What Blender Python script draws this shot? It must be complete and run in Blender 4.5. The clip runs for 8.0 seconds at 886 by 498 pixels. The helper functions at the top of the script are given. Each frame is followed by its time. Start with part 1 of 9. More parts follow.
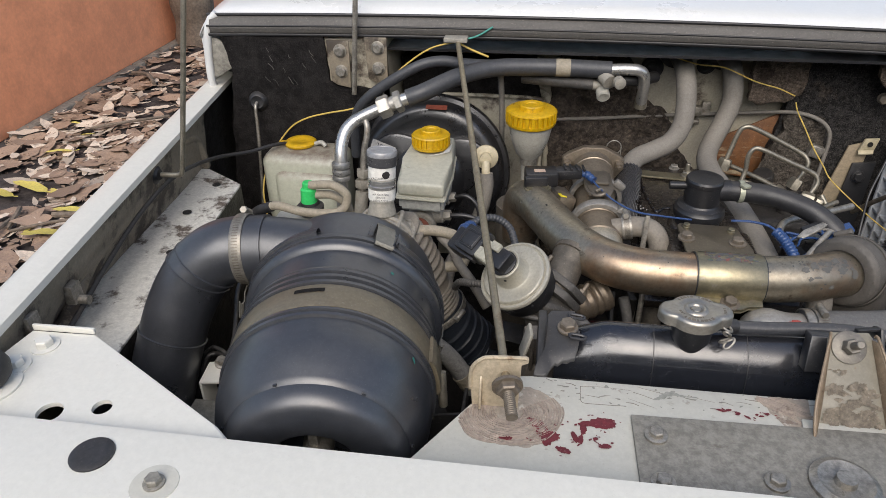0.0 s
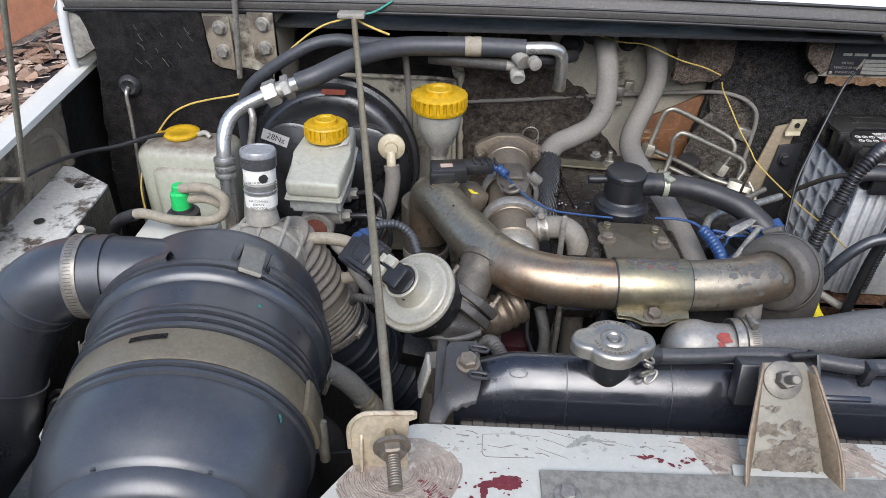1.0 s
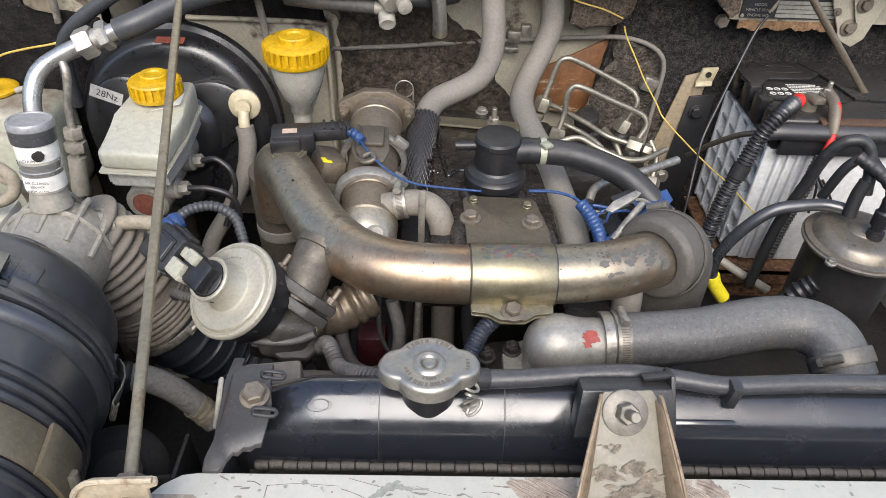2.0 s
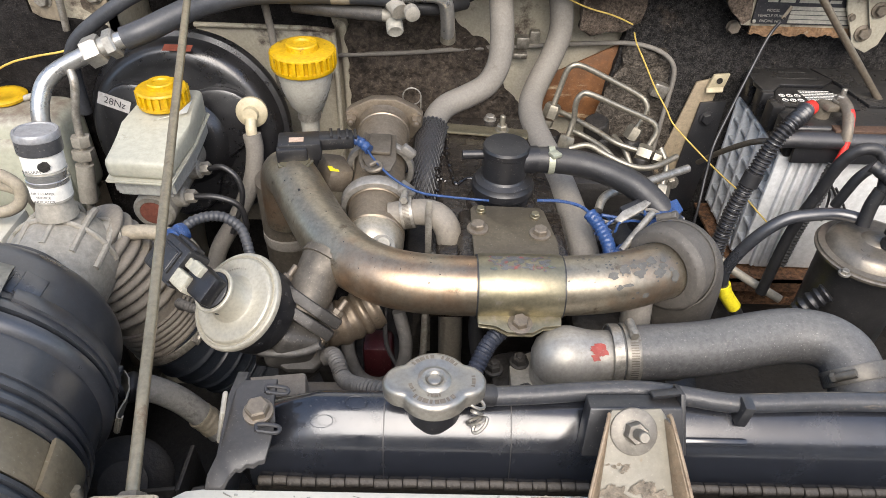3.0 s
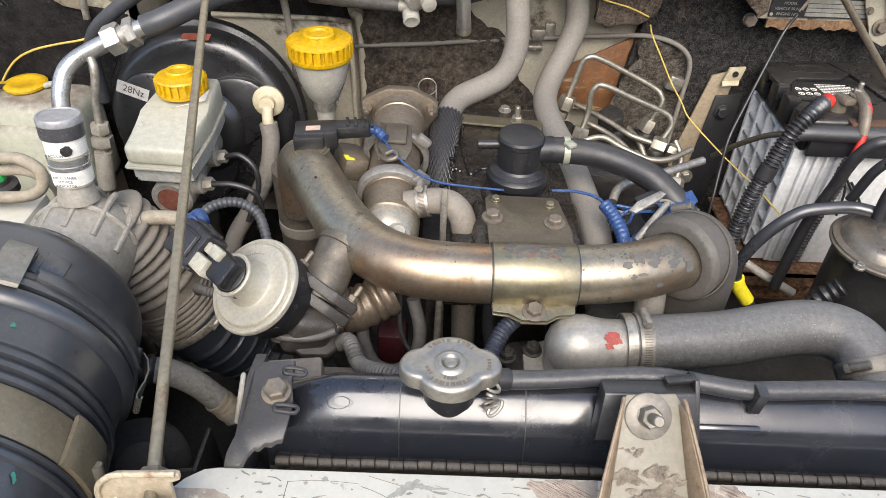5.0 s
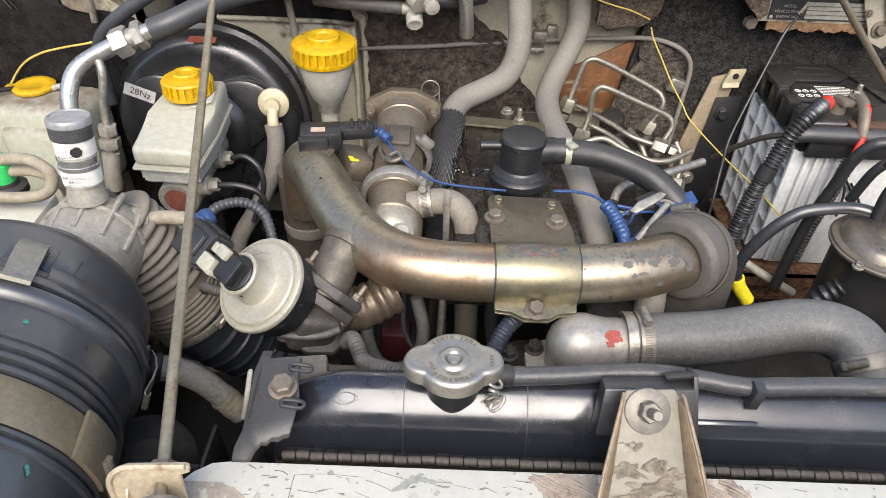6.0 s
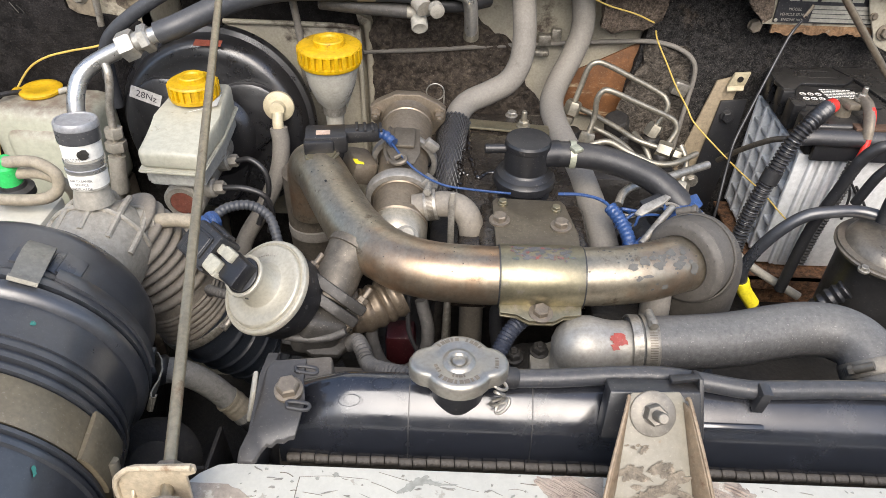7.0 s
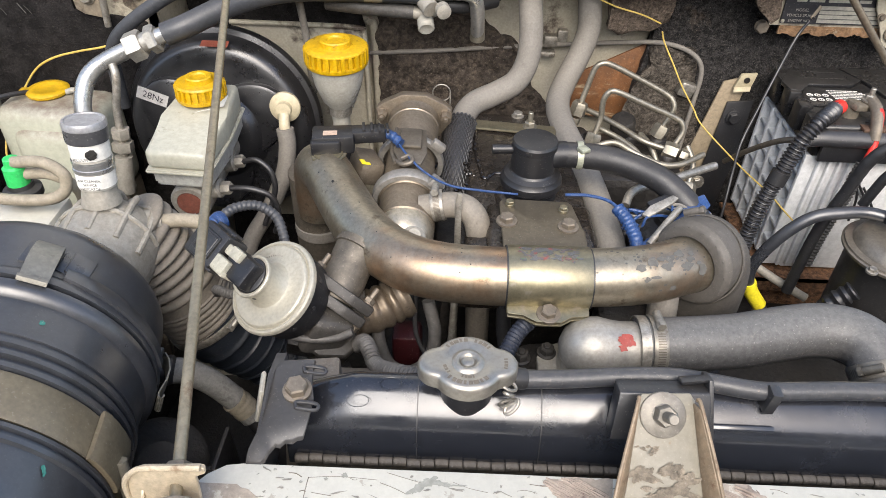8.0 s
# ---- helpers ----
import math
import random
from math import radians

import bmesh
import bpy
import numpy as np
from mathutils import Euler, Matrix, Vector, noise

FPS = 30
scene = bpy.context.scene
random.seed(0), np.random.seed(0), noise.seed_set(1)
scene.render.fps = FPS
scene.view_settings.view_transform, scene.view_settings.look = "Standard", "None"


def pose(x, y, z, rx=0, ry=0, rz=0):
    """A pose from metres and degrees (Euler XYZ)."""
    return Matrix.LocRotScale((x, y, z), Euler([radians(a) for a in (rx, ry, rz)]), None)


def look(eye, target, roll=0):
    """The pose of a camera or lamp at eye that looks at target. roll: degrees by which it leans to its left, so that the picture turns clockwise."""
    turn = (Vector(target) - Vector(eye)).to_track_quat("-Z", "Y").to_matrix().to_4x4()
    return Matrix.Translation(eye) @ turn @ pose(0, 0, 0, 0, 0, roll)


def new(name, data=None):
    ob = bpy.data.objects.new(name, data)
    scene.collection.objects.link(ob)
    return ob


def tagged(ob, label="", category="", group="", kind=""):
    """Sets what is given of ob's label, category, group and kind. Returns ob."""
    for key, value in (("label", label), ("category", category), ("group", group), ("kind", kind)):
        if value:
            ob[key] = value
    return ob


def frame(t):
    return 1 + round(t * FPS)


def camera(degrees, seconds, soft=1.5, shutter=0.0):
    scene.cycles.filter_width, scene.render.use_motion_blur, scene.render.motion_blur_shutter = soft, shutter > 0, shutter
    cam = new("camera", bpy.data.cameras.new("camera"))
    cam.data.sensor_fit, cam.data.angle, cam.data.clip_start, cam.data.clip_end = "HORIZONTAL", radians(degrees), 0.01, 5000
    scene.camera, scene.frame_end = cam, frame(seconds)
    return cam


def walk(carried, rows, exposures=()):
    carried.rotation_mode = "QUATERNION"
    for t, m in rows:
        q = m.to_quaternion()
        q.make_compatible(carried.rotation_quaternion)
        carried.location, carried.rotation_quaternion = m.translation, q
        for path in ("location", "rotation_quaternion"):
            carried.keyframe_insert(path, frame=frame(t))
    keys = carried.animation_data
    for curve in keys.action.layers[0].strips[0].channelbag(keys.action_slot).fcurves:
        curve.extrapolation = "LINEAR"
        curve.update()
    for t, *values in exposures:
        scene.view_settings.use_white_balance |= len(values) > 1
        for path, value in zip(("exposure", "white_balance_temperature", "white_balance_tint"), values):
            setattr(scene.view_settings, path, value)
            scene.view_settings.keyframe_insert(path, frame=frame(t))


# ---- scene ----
cam = camera(65.5, 8.0, soft=0.55)
PATH = [
    (0, (0.027, 0.035, 1.4), (-0.221, 1.716, 0.346), -0.7),
    (0.2, (-0.012, 0.034, 1.412), (-0.234, 1.715, 0.354), -0.1),
    (0.5, (-0.009, 0.059, 1.406), (-0.212, 1.745, 0.349), -0.3),
    (0.8, (0.024, 0.112, 1.3935), (-0.102, 1.781, 0.299), 0.8),
    (1, (0.061, 0.145, 1.384), (-0.008, 1.794, 0.255), 0.9),
    (1.2, (0.103, 0.186, 1.374), (0.081, 1.803, 0.196), 1.3),
    (1.5, (0.148, 0.233, 1.366), (0.188, 1.793, 0.114), 2.2),
    (1.7, (0.166, 0.247, 1.361), (0.221, 1.788, 0.087), 2.6),
    (3, (0.171, 0.268, 1.364), (0.196, 1.812, 0.093), 2.0),
    (3.5, (0.17, 0.266, 1.361), (0.182, 1.808, 0.088), 2.0),
    (4, (0.168, 0.262, 1.362), (0.176, 1.8, 0.084), 2.0),
    (4.5, (0.167, 0.262, 1.36), (0.169, 1.798, 0.079), 2.0),
    (6, (0.166, 0.252, 1.365), (0.156, 1.792, 0.089), 1.8),
    (6.5, (0.166, 0.25, 1.365), (0.15, 1.795, 0.095), 1.7),
    (7, (0.165, 0.251, 1.365), (0.144, 1.797, 0.096), 1.6),
    (7.5, (0.166, 0.252, 1.364), (0.14, 1.798, 0.096), 1.5),
    (8, (0.161, 0.251, 1.364), (0.132, 1.799, 0.098), 1.5),
]
walk(cam, [(t, look(eye, target, roll)) for t, eye, target, roll in PATH],
     exposures=[(0, 0.44, 6560, 10), (0.5, 0.44, 6560, 10), (1.0, 0.82, 5980, 10), (1.5, 0.94, 6150, 10), (2.2, 1.12, 6560, 10), (3.0, 1.23, 6660, 10), (8.0, 1.24, 6640, 10)])

# ---------------------------------------------------------------- light
world = bpy.data.worlds.new("world")
scene.world = world
world.use_nodes = True
wn = world.node_tree
sky = wn.nodes.new("ShaderNodeTexSky")
sky.sky_type = 'NISHITA'
sky.sun_disc = False
sky.sun_elevation = radians(45)
sky.sun_rotation = radians(167)
sky.air_density, sky.dust_density, sky.ozone_density = 1.0, 2.0, 1.0
wn.links.new(sky.outputs[0], wn.nodes["Background"].inputs[0])
wn.nodes["Background"].inputs[1].default_value = 0.15
sun = new("sun", bpy.data.lights.new("sun", 'SUN'))
sun.data.energy, sun.data.angle, sun.data.color = 2.1, radians(48), (1.0, 0.955, 0.90)
sun.matrix_world = look((-0.2, -1.8, 3.5), (0.1, 0.8, 0.9))


# ---------------------------------------------------------------- materials
def ramp(nt, src, lo, hi):
    r = nt.nodes.new("ShaderNodeMapRange")
    r.inputs[1].default_value, r.inputs[2].default_value = lo, hi
    nt.links.new(src, r.inputs[0])
    return r.outputs[0]


def mixed(nt, fac, a, b):
    m = nt.nodes.new("ShaderNodeMix")
    m.data_type = 'RGBA'
    nt.links.new(fac, m.inputs[0])
    for sock, v in ((m.inputs[6], a), (m.inputs[7], b)):
        if isinstance(v, tuple):
            sock.default_value = (*v, 1)
        else:
            nt.links.new(v, sock)
    return m.outputs[2]


def noise_at(nt, co, scale, detail=4, rough=0.55, stretch=None):
    n = nt.nodes.new("ShaderNodeTexNoise")
    n.inputs["Scale"].default_value, n.inputs["Detail"].default_value, n.inputs["Roughness"].default_value = scale, detail, rough
    if stretch:
        mp = nt.nodes.new("ShaderNodeMapping")
        mp.inputs["Scale"].default_value = stretch
        nt.links.new(co, mp.inputs[0])
        co = mp.outputs[0]
    nt.links.new(co, n.inputs["Vector"])
    return n.outputs[0]


def mat(name, base, rough=0.5, metal=0.0, dirt=(0.09, 0.075, 0.06), amount=0.35, scale=28.0, dust=0.0, dust_col=(0.30, 0.27, 0.225),
        bump=0.15, fine=350.0, grain=0.11, spec=0.5, second=None, second_scale=15.0, second_lo=0.55, second_hi=0.62, vary=0.0, stretch=None, coat=0.0, specks=0.35, mottle=0.16, mott_scale=140.0):
    m = bpy.data.materials.new(name)
    m.use_nodes = True
    nt = m.node_tree
    b = nt.nodes["Principled BSDF"]
    co = nt.nodes.new("ShaderNodeTexCoord").outputs["Object"]
    big = noise_at(nt, co, scale, 8, 0.68, stretch)
    small = noise_at(nt, co, fine, 3)
    col = mixed(nt, ramp(nt, small, 0.3, 0.7), tuple(c * (1 - grain) for c in base), tuple(min(1, c * (1 + grain)) for c in base))
    if vary:
        info = nt.nodes.new("ShaderNodeObjectInfo")
        h = nt.nodes.new("ShaderNodeHueSaturation")
        v = nt.nodes.new("ShaderNodeMapRange")
        v.inputs[3].default_value, v.inputs[4].default_value = 1 - vary, 1 + vary
        nt.links.new(info.outputs["Random"], v.inputs[0])
        nt.links.new(v.outputs[0], h.inputs["Value"])
        nt.links.new(col, h.inputs["Color"])
        col = h.outputs[0]
    if second:
        col = mixed(nt, ramp(nt, noise_at(nt, co, second_scale, 7, 0.65), second_lo, second_hi), col, second)
    if amount:
        hi = 0.80 - 0.35 * amount
        f = ramp(nt, big, hi - 0.045, hi + 0.035)
        k = nt.nodes.new("ShaderNodeMath")
        k.operation = 'MULTIPLY'
        k.inputs[1].default_value = min(1.0, 0.45 + amount)
        nt.links.new(f, k.inputs[0])
        col = mixed(nt, k.outputs[0], col, dirt)
    if mottle:
        mid = noise_at(nt, co, mott_scale, 9, 0.72)
        lo, hi = mixed(nt, ramp(nt, mid, 0.40, 0.60), (1 - mottle,) * 3, (1 + 0.55 * mottle,) * 3), None
        mm = nt.nodes.new("ShaderNodeMix")
        mm.data_type, mm.blend_type = 'RGBA', 'MULTIPLY'
        mm.inputs[0].default_value = 1.0
        nt.links.new(col, mm.inputs[6])
        nt.links.new(lo, mm.inputs[7])
        col = mm.outputs[2]
    if specks:
        k = nt.nodes.new("ShaderNodeMath")
        k.operation = 'MULTIPLY'
        k.inputs[1].default_value = specks
        nt.links.new(ramp(nt, noise_at(nt, co, fine * 1.6, 2), 0.66, 0.70), k.inputs[0])
        col = mixed(nt, k.outputs[0], col, dust_col)
        k = nt.nodes.new("ShaderNodeMath")
        k.operation = 'MULTIPLY'
        k.inputs[1].default_value = specks
        nt.links.new(ramp(nt, noise_at(nt, co, fine * 0.5, 5, 0.7), 0.62, 0.70), k.inputs[0])
        col = mixed(nt, k.outputs[0], col, dirt)
    if dust:
        g = nt.nodes.new("ShaderNodeNewGeometry")
        sp = nt.nodes.new("ShaderNodeSeparateXYZ")
        nt.links.new(g.outputs["Normal"], sp.inputs[0])
        up = ramp(nt, sp.outputs[2], 0.0, 1.0)
        k = nt.nodes.new("ShaderNodeMath")
        k.operation = 'MULTIPLY'
        nt.links.new(up, k.inputs[0])
        nt.links.new(ramp(nt, noise_at(nt, co, scale * 5.0, 6, 0.7), 0.12, 0.72), k.inputs[1])
        k2 = nt.nodes.new("ShaderNodeMath")
        k2.operation = 'MULTIPLY'
        k2.inputs[1].default_value = dust
        nt.links.new(k.outputs[0], k2.inputs[0])
        col = mixed(nt, k2.outputs[0], col, dust_col)
    nt.links.new(col, b.inputs["Base Color"])
    b.inputs["Metallic"].default_value = metal
    b.inputs["Specular IOR Level"].default_value = spec
    b.inputs["Coat Weight"].default_value = coat
    r = nt.nodes.new("ShaderNodeMapRange")
    r.inputs[1].default_value, r.inputs[2].default_value = 0.3, 0.7
    r.inputs[3].default_value, r.inputs[4].default_value = max(0.05, rough - 0.1), min(1, rough + 0.16)
    nt.links.new(big, r.inputs[0])
    nt.links.new(r.outputs[0], b.inputs["Roughness"])
    if bump:
        bp = nt.nodes.new("ShaderNodeBump")
        bp.inputs["Strength"].default_value, bp.inputs["Distance"].default_value = min(1.0, bump * (0.4 if metal > 0.3 else 1.1)), 0.002
        nt.links.new(small, bp.inputs["Height"])
        bq = nt.nodes.new("ShaderNodeBump")
        bq.inputs["Strength"].default_value, bq.inputs["Distance"].default_value = min(1.0, bump * (0.3 if metal > 0.3 else 1.1)), 0.003
        nt.links.new(noise_at(nt, co, mott_scale, 5, 0.6), bq.inputs["Height"])
        nt.links.new(bq.outputs[0], bp.inputs["Normal"])
        nt.links.new(bp.outputs[0], b.inputs["Normal"])
    return m


CREAM = mat("cream_paint", (0.63, 0.615, 0.55), 0.36, 0, (0.22, 0.175, 0.12), 0.10, 26, dust=0.03, bump=0.008, specks=0.10, grain=0.02, mottle=0.03)
PANEL = mat("worn_cream_paint", (0.50, 0.487, 0.425), 0.40, 0, (0.20, 0.16, 0.11), 0.30, 34, dust=0.05, bump=0.02, second=(0.36, 0.33, 0.28), second_scale=38, second_lo=0.66, second_hi=0.68, grain=0.03, specks=0.22, mottle=0.05)
WHITE = mat("white_car_paint", (0.62, 0.62, 0.60), 0.3, 0, (0.40, 0.37, 0.32), 0.1, 5, bump=0.01, coat=0.4, specks=0.04, grain=0.02, mottle=0.02)
GREYPL = mat("grey_painted_plate", (0.25, 0.235, 0.20), 0.5, 0.2, (0.12, 0.10, 0.08), 0.45, 20, bump=0.05, mottle=0.25, stretch=(0.5, 2.0, 1))
INNER = mat("inner_fender_paint", (0.225, 0.19, 0.14), 0.5, 0, (0.05, 0.038, 0.028), 0.74, 14, dust=0.04, bump=0.05, specks=0.2, mottle=0.12)
BPLAST = mat("black_plastic", (0.027, 0.029, 0.034), 0.33, 0, (0.085, 0.072, 0.062), 0.26, 13, dust=0.07, dust_col=(0.22, 0.20, 0.18), bump=0.012, fine=500, specks=0.16, spec=1.0, mottle=0.2)
BGLOSS = mat("black_tank_paint", (0.011, 0.0125, 0.017), 0.19, 0, (0.045, 0.042, 0.040), 0.22, 30, dust=0.02, bump=0.002, specks=0.05, spec=0.8, coat=0.1, mottle=0.2)
BPAINT = mat("black_steel_paint", (0.016, 0.016, 0.018), 0.40, 0, (0.08, 0.07, 0.06), 0.2, 30, dust=0.08, bump=0.03, specks=0.2, spec=0.7)
BRUB = mat("black_rubber", (0.016, 0.016, 0.0175), 0.45, 0, (0.09, 0.08, 0.066), 0.20, 50, dust=0.10, bump=0.04, mottle=0.15, specks=0.12)
BSMALL = mat("black_moulded_plastic", (0.012, 0.012, 0.0135), 0.38, 0, (0.06, 0.053, 0.043), 0.18, 60, dust=0.02, bump=0.02, specks=0.25, spec=0.6, mottle=0.15)
GRUB = mat("dusty_grey_rubber", (0.175, 0.160, 0.138), 0.72, 0, (0.085, 0.073, 0.060), 0.30, 60, dust=0.22, dust_col=(0.27, 0.245, 0.205), bump=0.12, fine=420, mottle=0.10, mott_scale=260)
GRUBD = mat("dark_grey_rubber", (0.058, 0.055, 0.052), 0.55, 0, (0.19, 0.165, 0.13), 0.38, 34, dust=0.42, dust_col=(0.22, 0.20, 0.17), bump=0.14, fine=450, mottle=0.3)
GRUBP = mat("pale_dusty_rubber", (0.21, 0.205, 0.19), 0.75, 0, (0.10, 0.095, 0.085), 0.45, 55, dust=0.25, dust_col=(0.34, 0.32, 0.28), bump=0.12, fine=420, mottle=0.2, mott_scale=200)
GREYHOSE = mat("grey_black_hose", (0.040, 0.042, 0.047), 0.46, 0, (0.12, 0.11, 0.095), 0.25, 40, dust=0.18, dust_col=(0.15, 0.14, 0.125), bump=0.05, mottle=0.15, specks=0.2)
GRUBW = mat("warm_grey_rubber", (0.185, 0.163, 0.132), 0.66, 0, (0.10, 0.085, 0.068), 0.35, 60, dust=0.12, bump=0.12, mottle=0.12, mott_scale=250)
BOLT = mat("brown_bolt_steel", (0.20, 0.168, 0.13), 0.5, 0.55, (0.10, 0.08, 0.055), 0.4, 70, bump=0.15)
CASTW = mat("warm_brown_alloy", (0.22, 0.18, 0.133), 0.40, 0.65, (0.10, 0.078, 0.056), 0.32, 50, dust=0.04, bump=0.05, mottle=0.15, specks=0.3)
TANRUB = mat("tan_rubber", (0.27, 0.235, 0.175), 0.65, 0, (0.12, 0.10, 0.08), 0.35, 40, bump=0.12)
ALU = mat("aluminium", (0.50, 0.49, 0.465), 0.30, 0.8, (0.34, 0.30, 0.25), 0.15, 60, bump=0.012, mottle=0.08, specks=0.2)
ZINC = mat("zinc_plate", (0.30, 0.275, 0.22), 0.42, 0.75, (0.15, 0.115, 0.08), 0.35, 70, bump=0.05, specks=0.25)
CLAMPM = mat("dull_clamp_steel", (0.25, 0.23, 0.195), 0.42, 0.6, (0.12, 0.095, 0.07), 0.4, 60, bump=0.05, mottle=0.2)
STEEL = mat("dull_steel", (0.36, 0.335, 0.29), 0.45, 0.75, (0.14, 0.11, 0.08), 0.4, 40, bump=0.12, mottle=0.3)
CAST = mat("dusty_cast_alloy", (0.32, 0.298, 0.252), 0.58, 0.3, (0.11, 0.092, 0.072), 0.24, 60, dust=0.10, bump=0.15, fine=300, mottle=0.14, specks=0.3)
PIPE = mat("heat_stained_steel", (0.335, 0.295, 0.225), 0.36, 0.88, (0.13, 0.095, 0.065), 0.42, 38, bump=0.02, second=(0.36, 0.225, 0.135), second_scale=11, second_lo=0.50, second_hi=0.74, mottle=0.14, mott_scale=180, specks=0.5)
DPIPE = mat("sooty_steel", (0.14, 0.12, 0.095), 0.5, 0.6, (0.05, 0.043, 0.036), 0.5, 20, dust=0.12, bump=0.12)
GOLD = mat("gold_passivate", (0.275, 0.245, 0.165), 0.39, 0.85, (0.22, 0.165, 0.10), 0.28, 40, bump=0.03, second=(0.31, 0.275, 0.215), second_scale=80, second_lo=0.60, second_hi=0.65, mottle=0.12)
BRASSY = mat("brown_flex_steel", (0.155, 0.122, 0.088), 0.42, 0.6, (0.06, 0.047, 0.035), 0.45, 60, bump=0.06)
# oily engine parts, and the black sheets that stand in for unlit voids
ENGINE = mat("oily_metal_and_void_black", (0.020, 0.0175, 0.015), 0.45, 0.1, (0.009, 0.008, 0.007), 0.5, 45, dust=0.10, dust_col=(0.085, 0.072, 0.058), bump=0.35, fine=250, mottle=0.5, spec=0.6)
GRIMY = mat("grimy_black_steel", (0.030, 0.028, 0.026), 0.5, 0.1, (0.075, 0.066, 0.055), 0.4, 40, dust=0.30, dust_col=(0.09, 0.08, 0.068), bump=0.15, specks=0.4)
ROCKER = mat("oily_rocker_cover", (0.024, 0.019, 0.015), 0.22, 0.15, (0.070, 0.055, 0.042), 0.32, 45, dust=0.03, dust_col=(0.15, 0.125, 0.10), bump=0.3, fine=250, mottle=0.5, mott_scale=110, spec=0.8)
FELTB = mat("black_felt", (0.032, 0.0295, 0.028), 0.85, 0, (0.075, 0.058, 0.045), 0.42, 14, bump=1.0, fine=480, grain=0.6, spec=0.3, mottle=0.65, mott_scale=120, specks=0.55)
FELTK = mat("dark_glued_felt_slot_shade", (0.016, 0.0145, 0.014), 0.9, 0, (0.05, 0.04, 0.034), 0.30, 16, bump=0.8, fine=520, grain=0.4, spec=0.15, mottle=0.5, mott_scale=60, specks=0.15)
FELTM = mat("oily_brown_felt", (0.062, 0.049, 0.038), 0.8, 0, (0.022, 0.017, 0.014), 0.5, 9, bump=1.0, fine=240, grain=0.4, spec=0.3, mottle=0.55, mott_scale=110, specks=0.3)
FELTG = mat("grey_brown_felt", (0.085, 0.073, 0.060), 0.95, 0, (0.035, 0.029, 0.024), 0.5, 20, bump=1.0, fine=380, grain=0.5, spec=0.1, mottle=0.5, mott_scale=160, specks=0.3)
FELTN = mat("brown_felt", (0.112, 0.088, 0.069), 0.97, 0, (0.04, 0.031, 0.025), 0.5, 12, bump=1.0, fine=420, grain=0.45, spec=0.1, mottle=0.4, mott_scale=240)
FIREW = mat("firewall_paint", (0.40, 0.365, 0.285), 0.5, 0, (0.075, 0.056, 0.042), 0.58, 12, bump=0.04, mottle=0.08, specks=0.25)
RUST = mat("rusty_steel", (0.17, 0.085, 0.042), 0.8, 0.1, (0.34, 0.25, 0.15), 0.35, 35, bump=0.4, mottle=0.7)
YELLOW = mat("yellow_plastic", (0.52, 0.31, 0.004), 0.34, 0, (0.13, 0.075, 0.02), 0.44, 60, dust=0.05, bump=0.03, specks=0.35, mottle=0.15)
MILKY = mat("milky_plastic", (0.40, 0.39, 0.315), 0.33, 0, (0.27, 0.22, 0.14), 0.28, 18, dust=0.12, dust_col=(0.24, 0.19, 0.14), bump=0.04, specks=0.12, grain=0.03, mottle=0.12)
SMOKY = mat("stained_grey_plastic", (0.34, 0.325, 0.28), 0.30, 0, (0.15, 0.125, 0.10), 0.32, 24, bump=0.02, mottle=0.10, specks=0.2)
CREAMPL = mat("cream_plastic", (0.46, 0.40, 0.27), 0.42, 0, (0.30, 0.24, 0.16), 0.3, 40, bump=0.05, grain=0.03, mottle=0.15)
GREEN = mat("green_plastic", (0.03, 0.46, 0.11), 0.35, 0, (0.05, 0.25, 0.08), 0.1, 40, bump=0.04, mottle=0.12)
RED = mat("red_rubber", (0.62, 0.03, 0.02), 0.45, 0, (0.2, 0.03, 0.02), 0.2, 50, bump=0.05, mottle=0.15)
BLUE = mat("blue_tape", (0.022, 0.055, 0.155), 0.30, 0, (0.03, 0.04, 0.07), 0.4, 110, bump=0.3)
YTAG = mat("yellow_tape", (0.85, 0.72, 0.03), 0.45, 0, (0.3, 0.25, 0.05), 0.2, 80, bump=0.06, mottle=0.1)
YWIRE = mat("yellow_wire", (0.55, 0.39, 0.09), 0.45, 0, (0.3, 0.22, 0.08), 0.3, 80, bump=0)
GWIRE = mat("green_wire", (0.05, 0.25, 0.20), 0.5, 0, (0.05, 0.1, 0.1), 0.2, 80, bump=0)
BATW = mat("white_battery_case", (0.60, 0.605, 0.60), 0.4, 0, (0.36, 0.32, 0.27), 0.28, 22, bump=0.05, grain=0.03, mottle=0.12)
BATB = mat("black_battery_lid", (0.012, 0.012, 0.013), 0.30, 0, (0.07, 0.062, 0.055), 0.25, 40, dust=0.10, bump=0.04, specks=0.3)
PAPER = mat("label_paper", (0.72, 0.70, 0.64), 0.55, 0, (0.42, 0.38, 0.30), 0.3, 60, bump=0.03, specks=0.15, grain=0.03, mottle=0.12)
INK = mat("dark_ink", (0.03, 0.03, 0.035), 0.55, 0, (0.1, 0.1, 0.1), 0.1, 60, bump=0)
TIN = mat("stamped_plate", (0.55, 0.53, 0.46), 0.4, 0.6, (0.25, 0.22, 0.17), 0.3, 30, bump=0.08)
MAROON = mat("maroon_paint", (0.125, 0.016, 0.022), 0.5, 0, (0.24, 0.08, 0.08), 0.22, 120, bump=0.1)
CRACK = mat("crack_dirt", (0.17, 0.145, 0.115), 0.8, 0, (0.08, 0.065, 0.05), 0.4, 90)
SCRATCH = mat("dried_sealer", (0.30, 0.245, 0.20), 0.75, 0, (0.16, 0.12, 0.10), 0.4, 60, bump=0.5, fine=180)
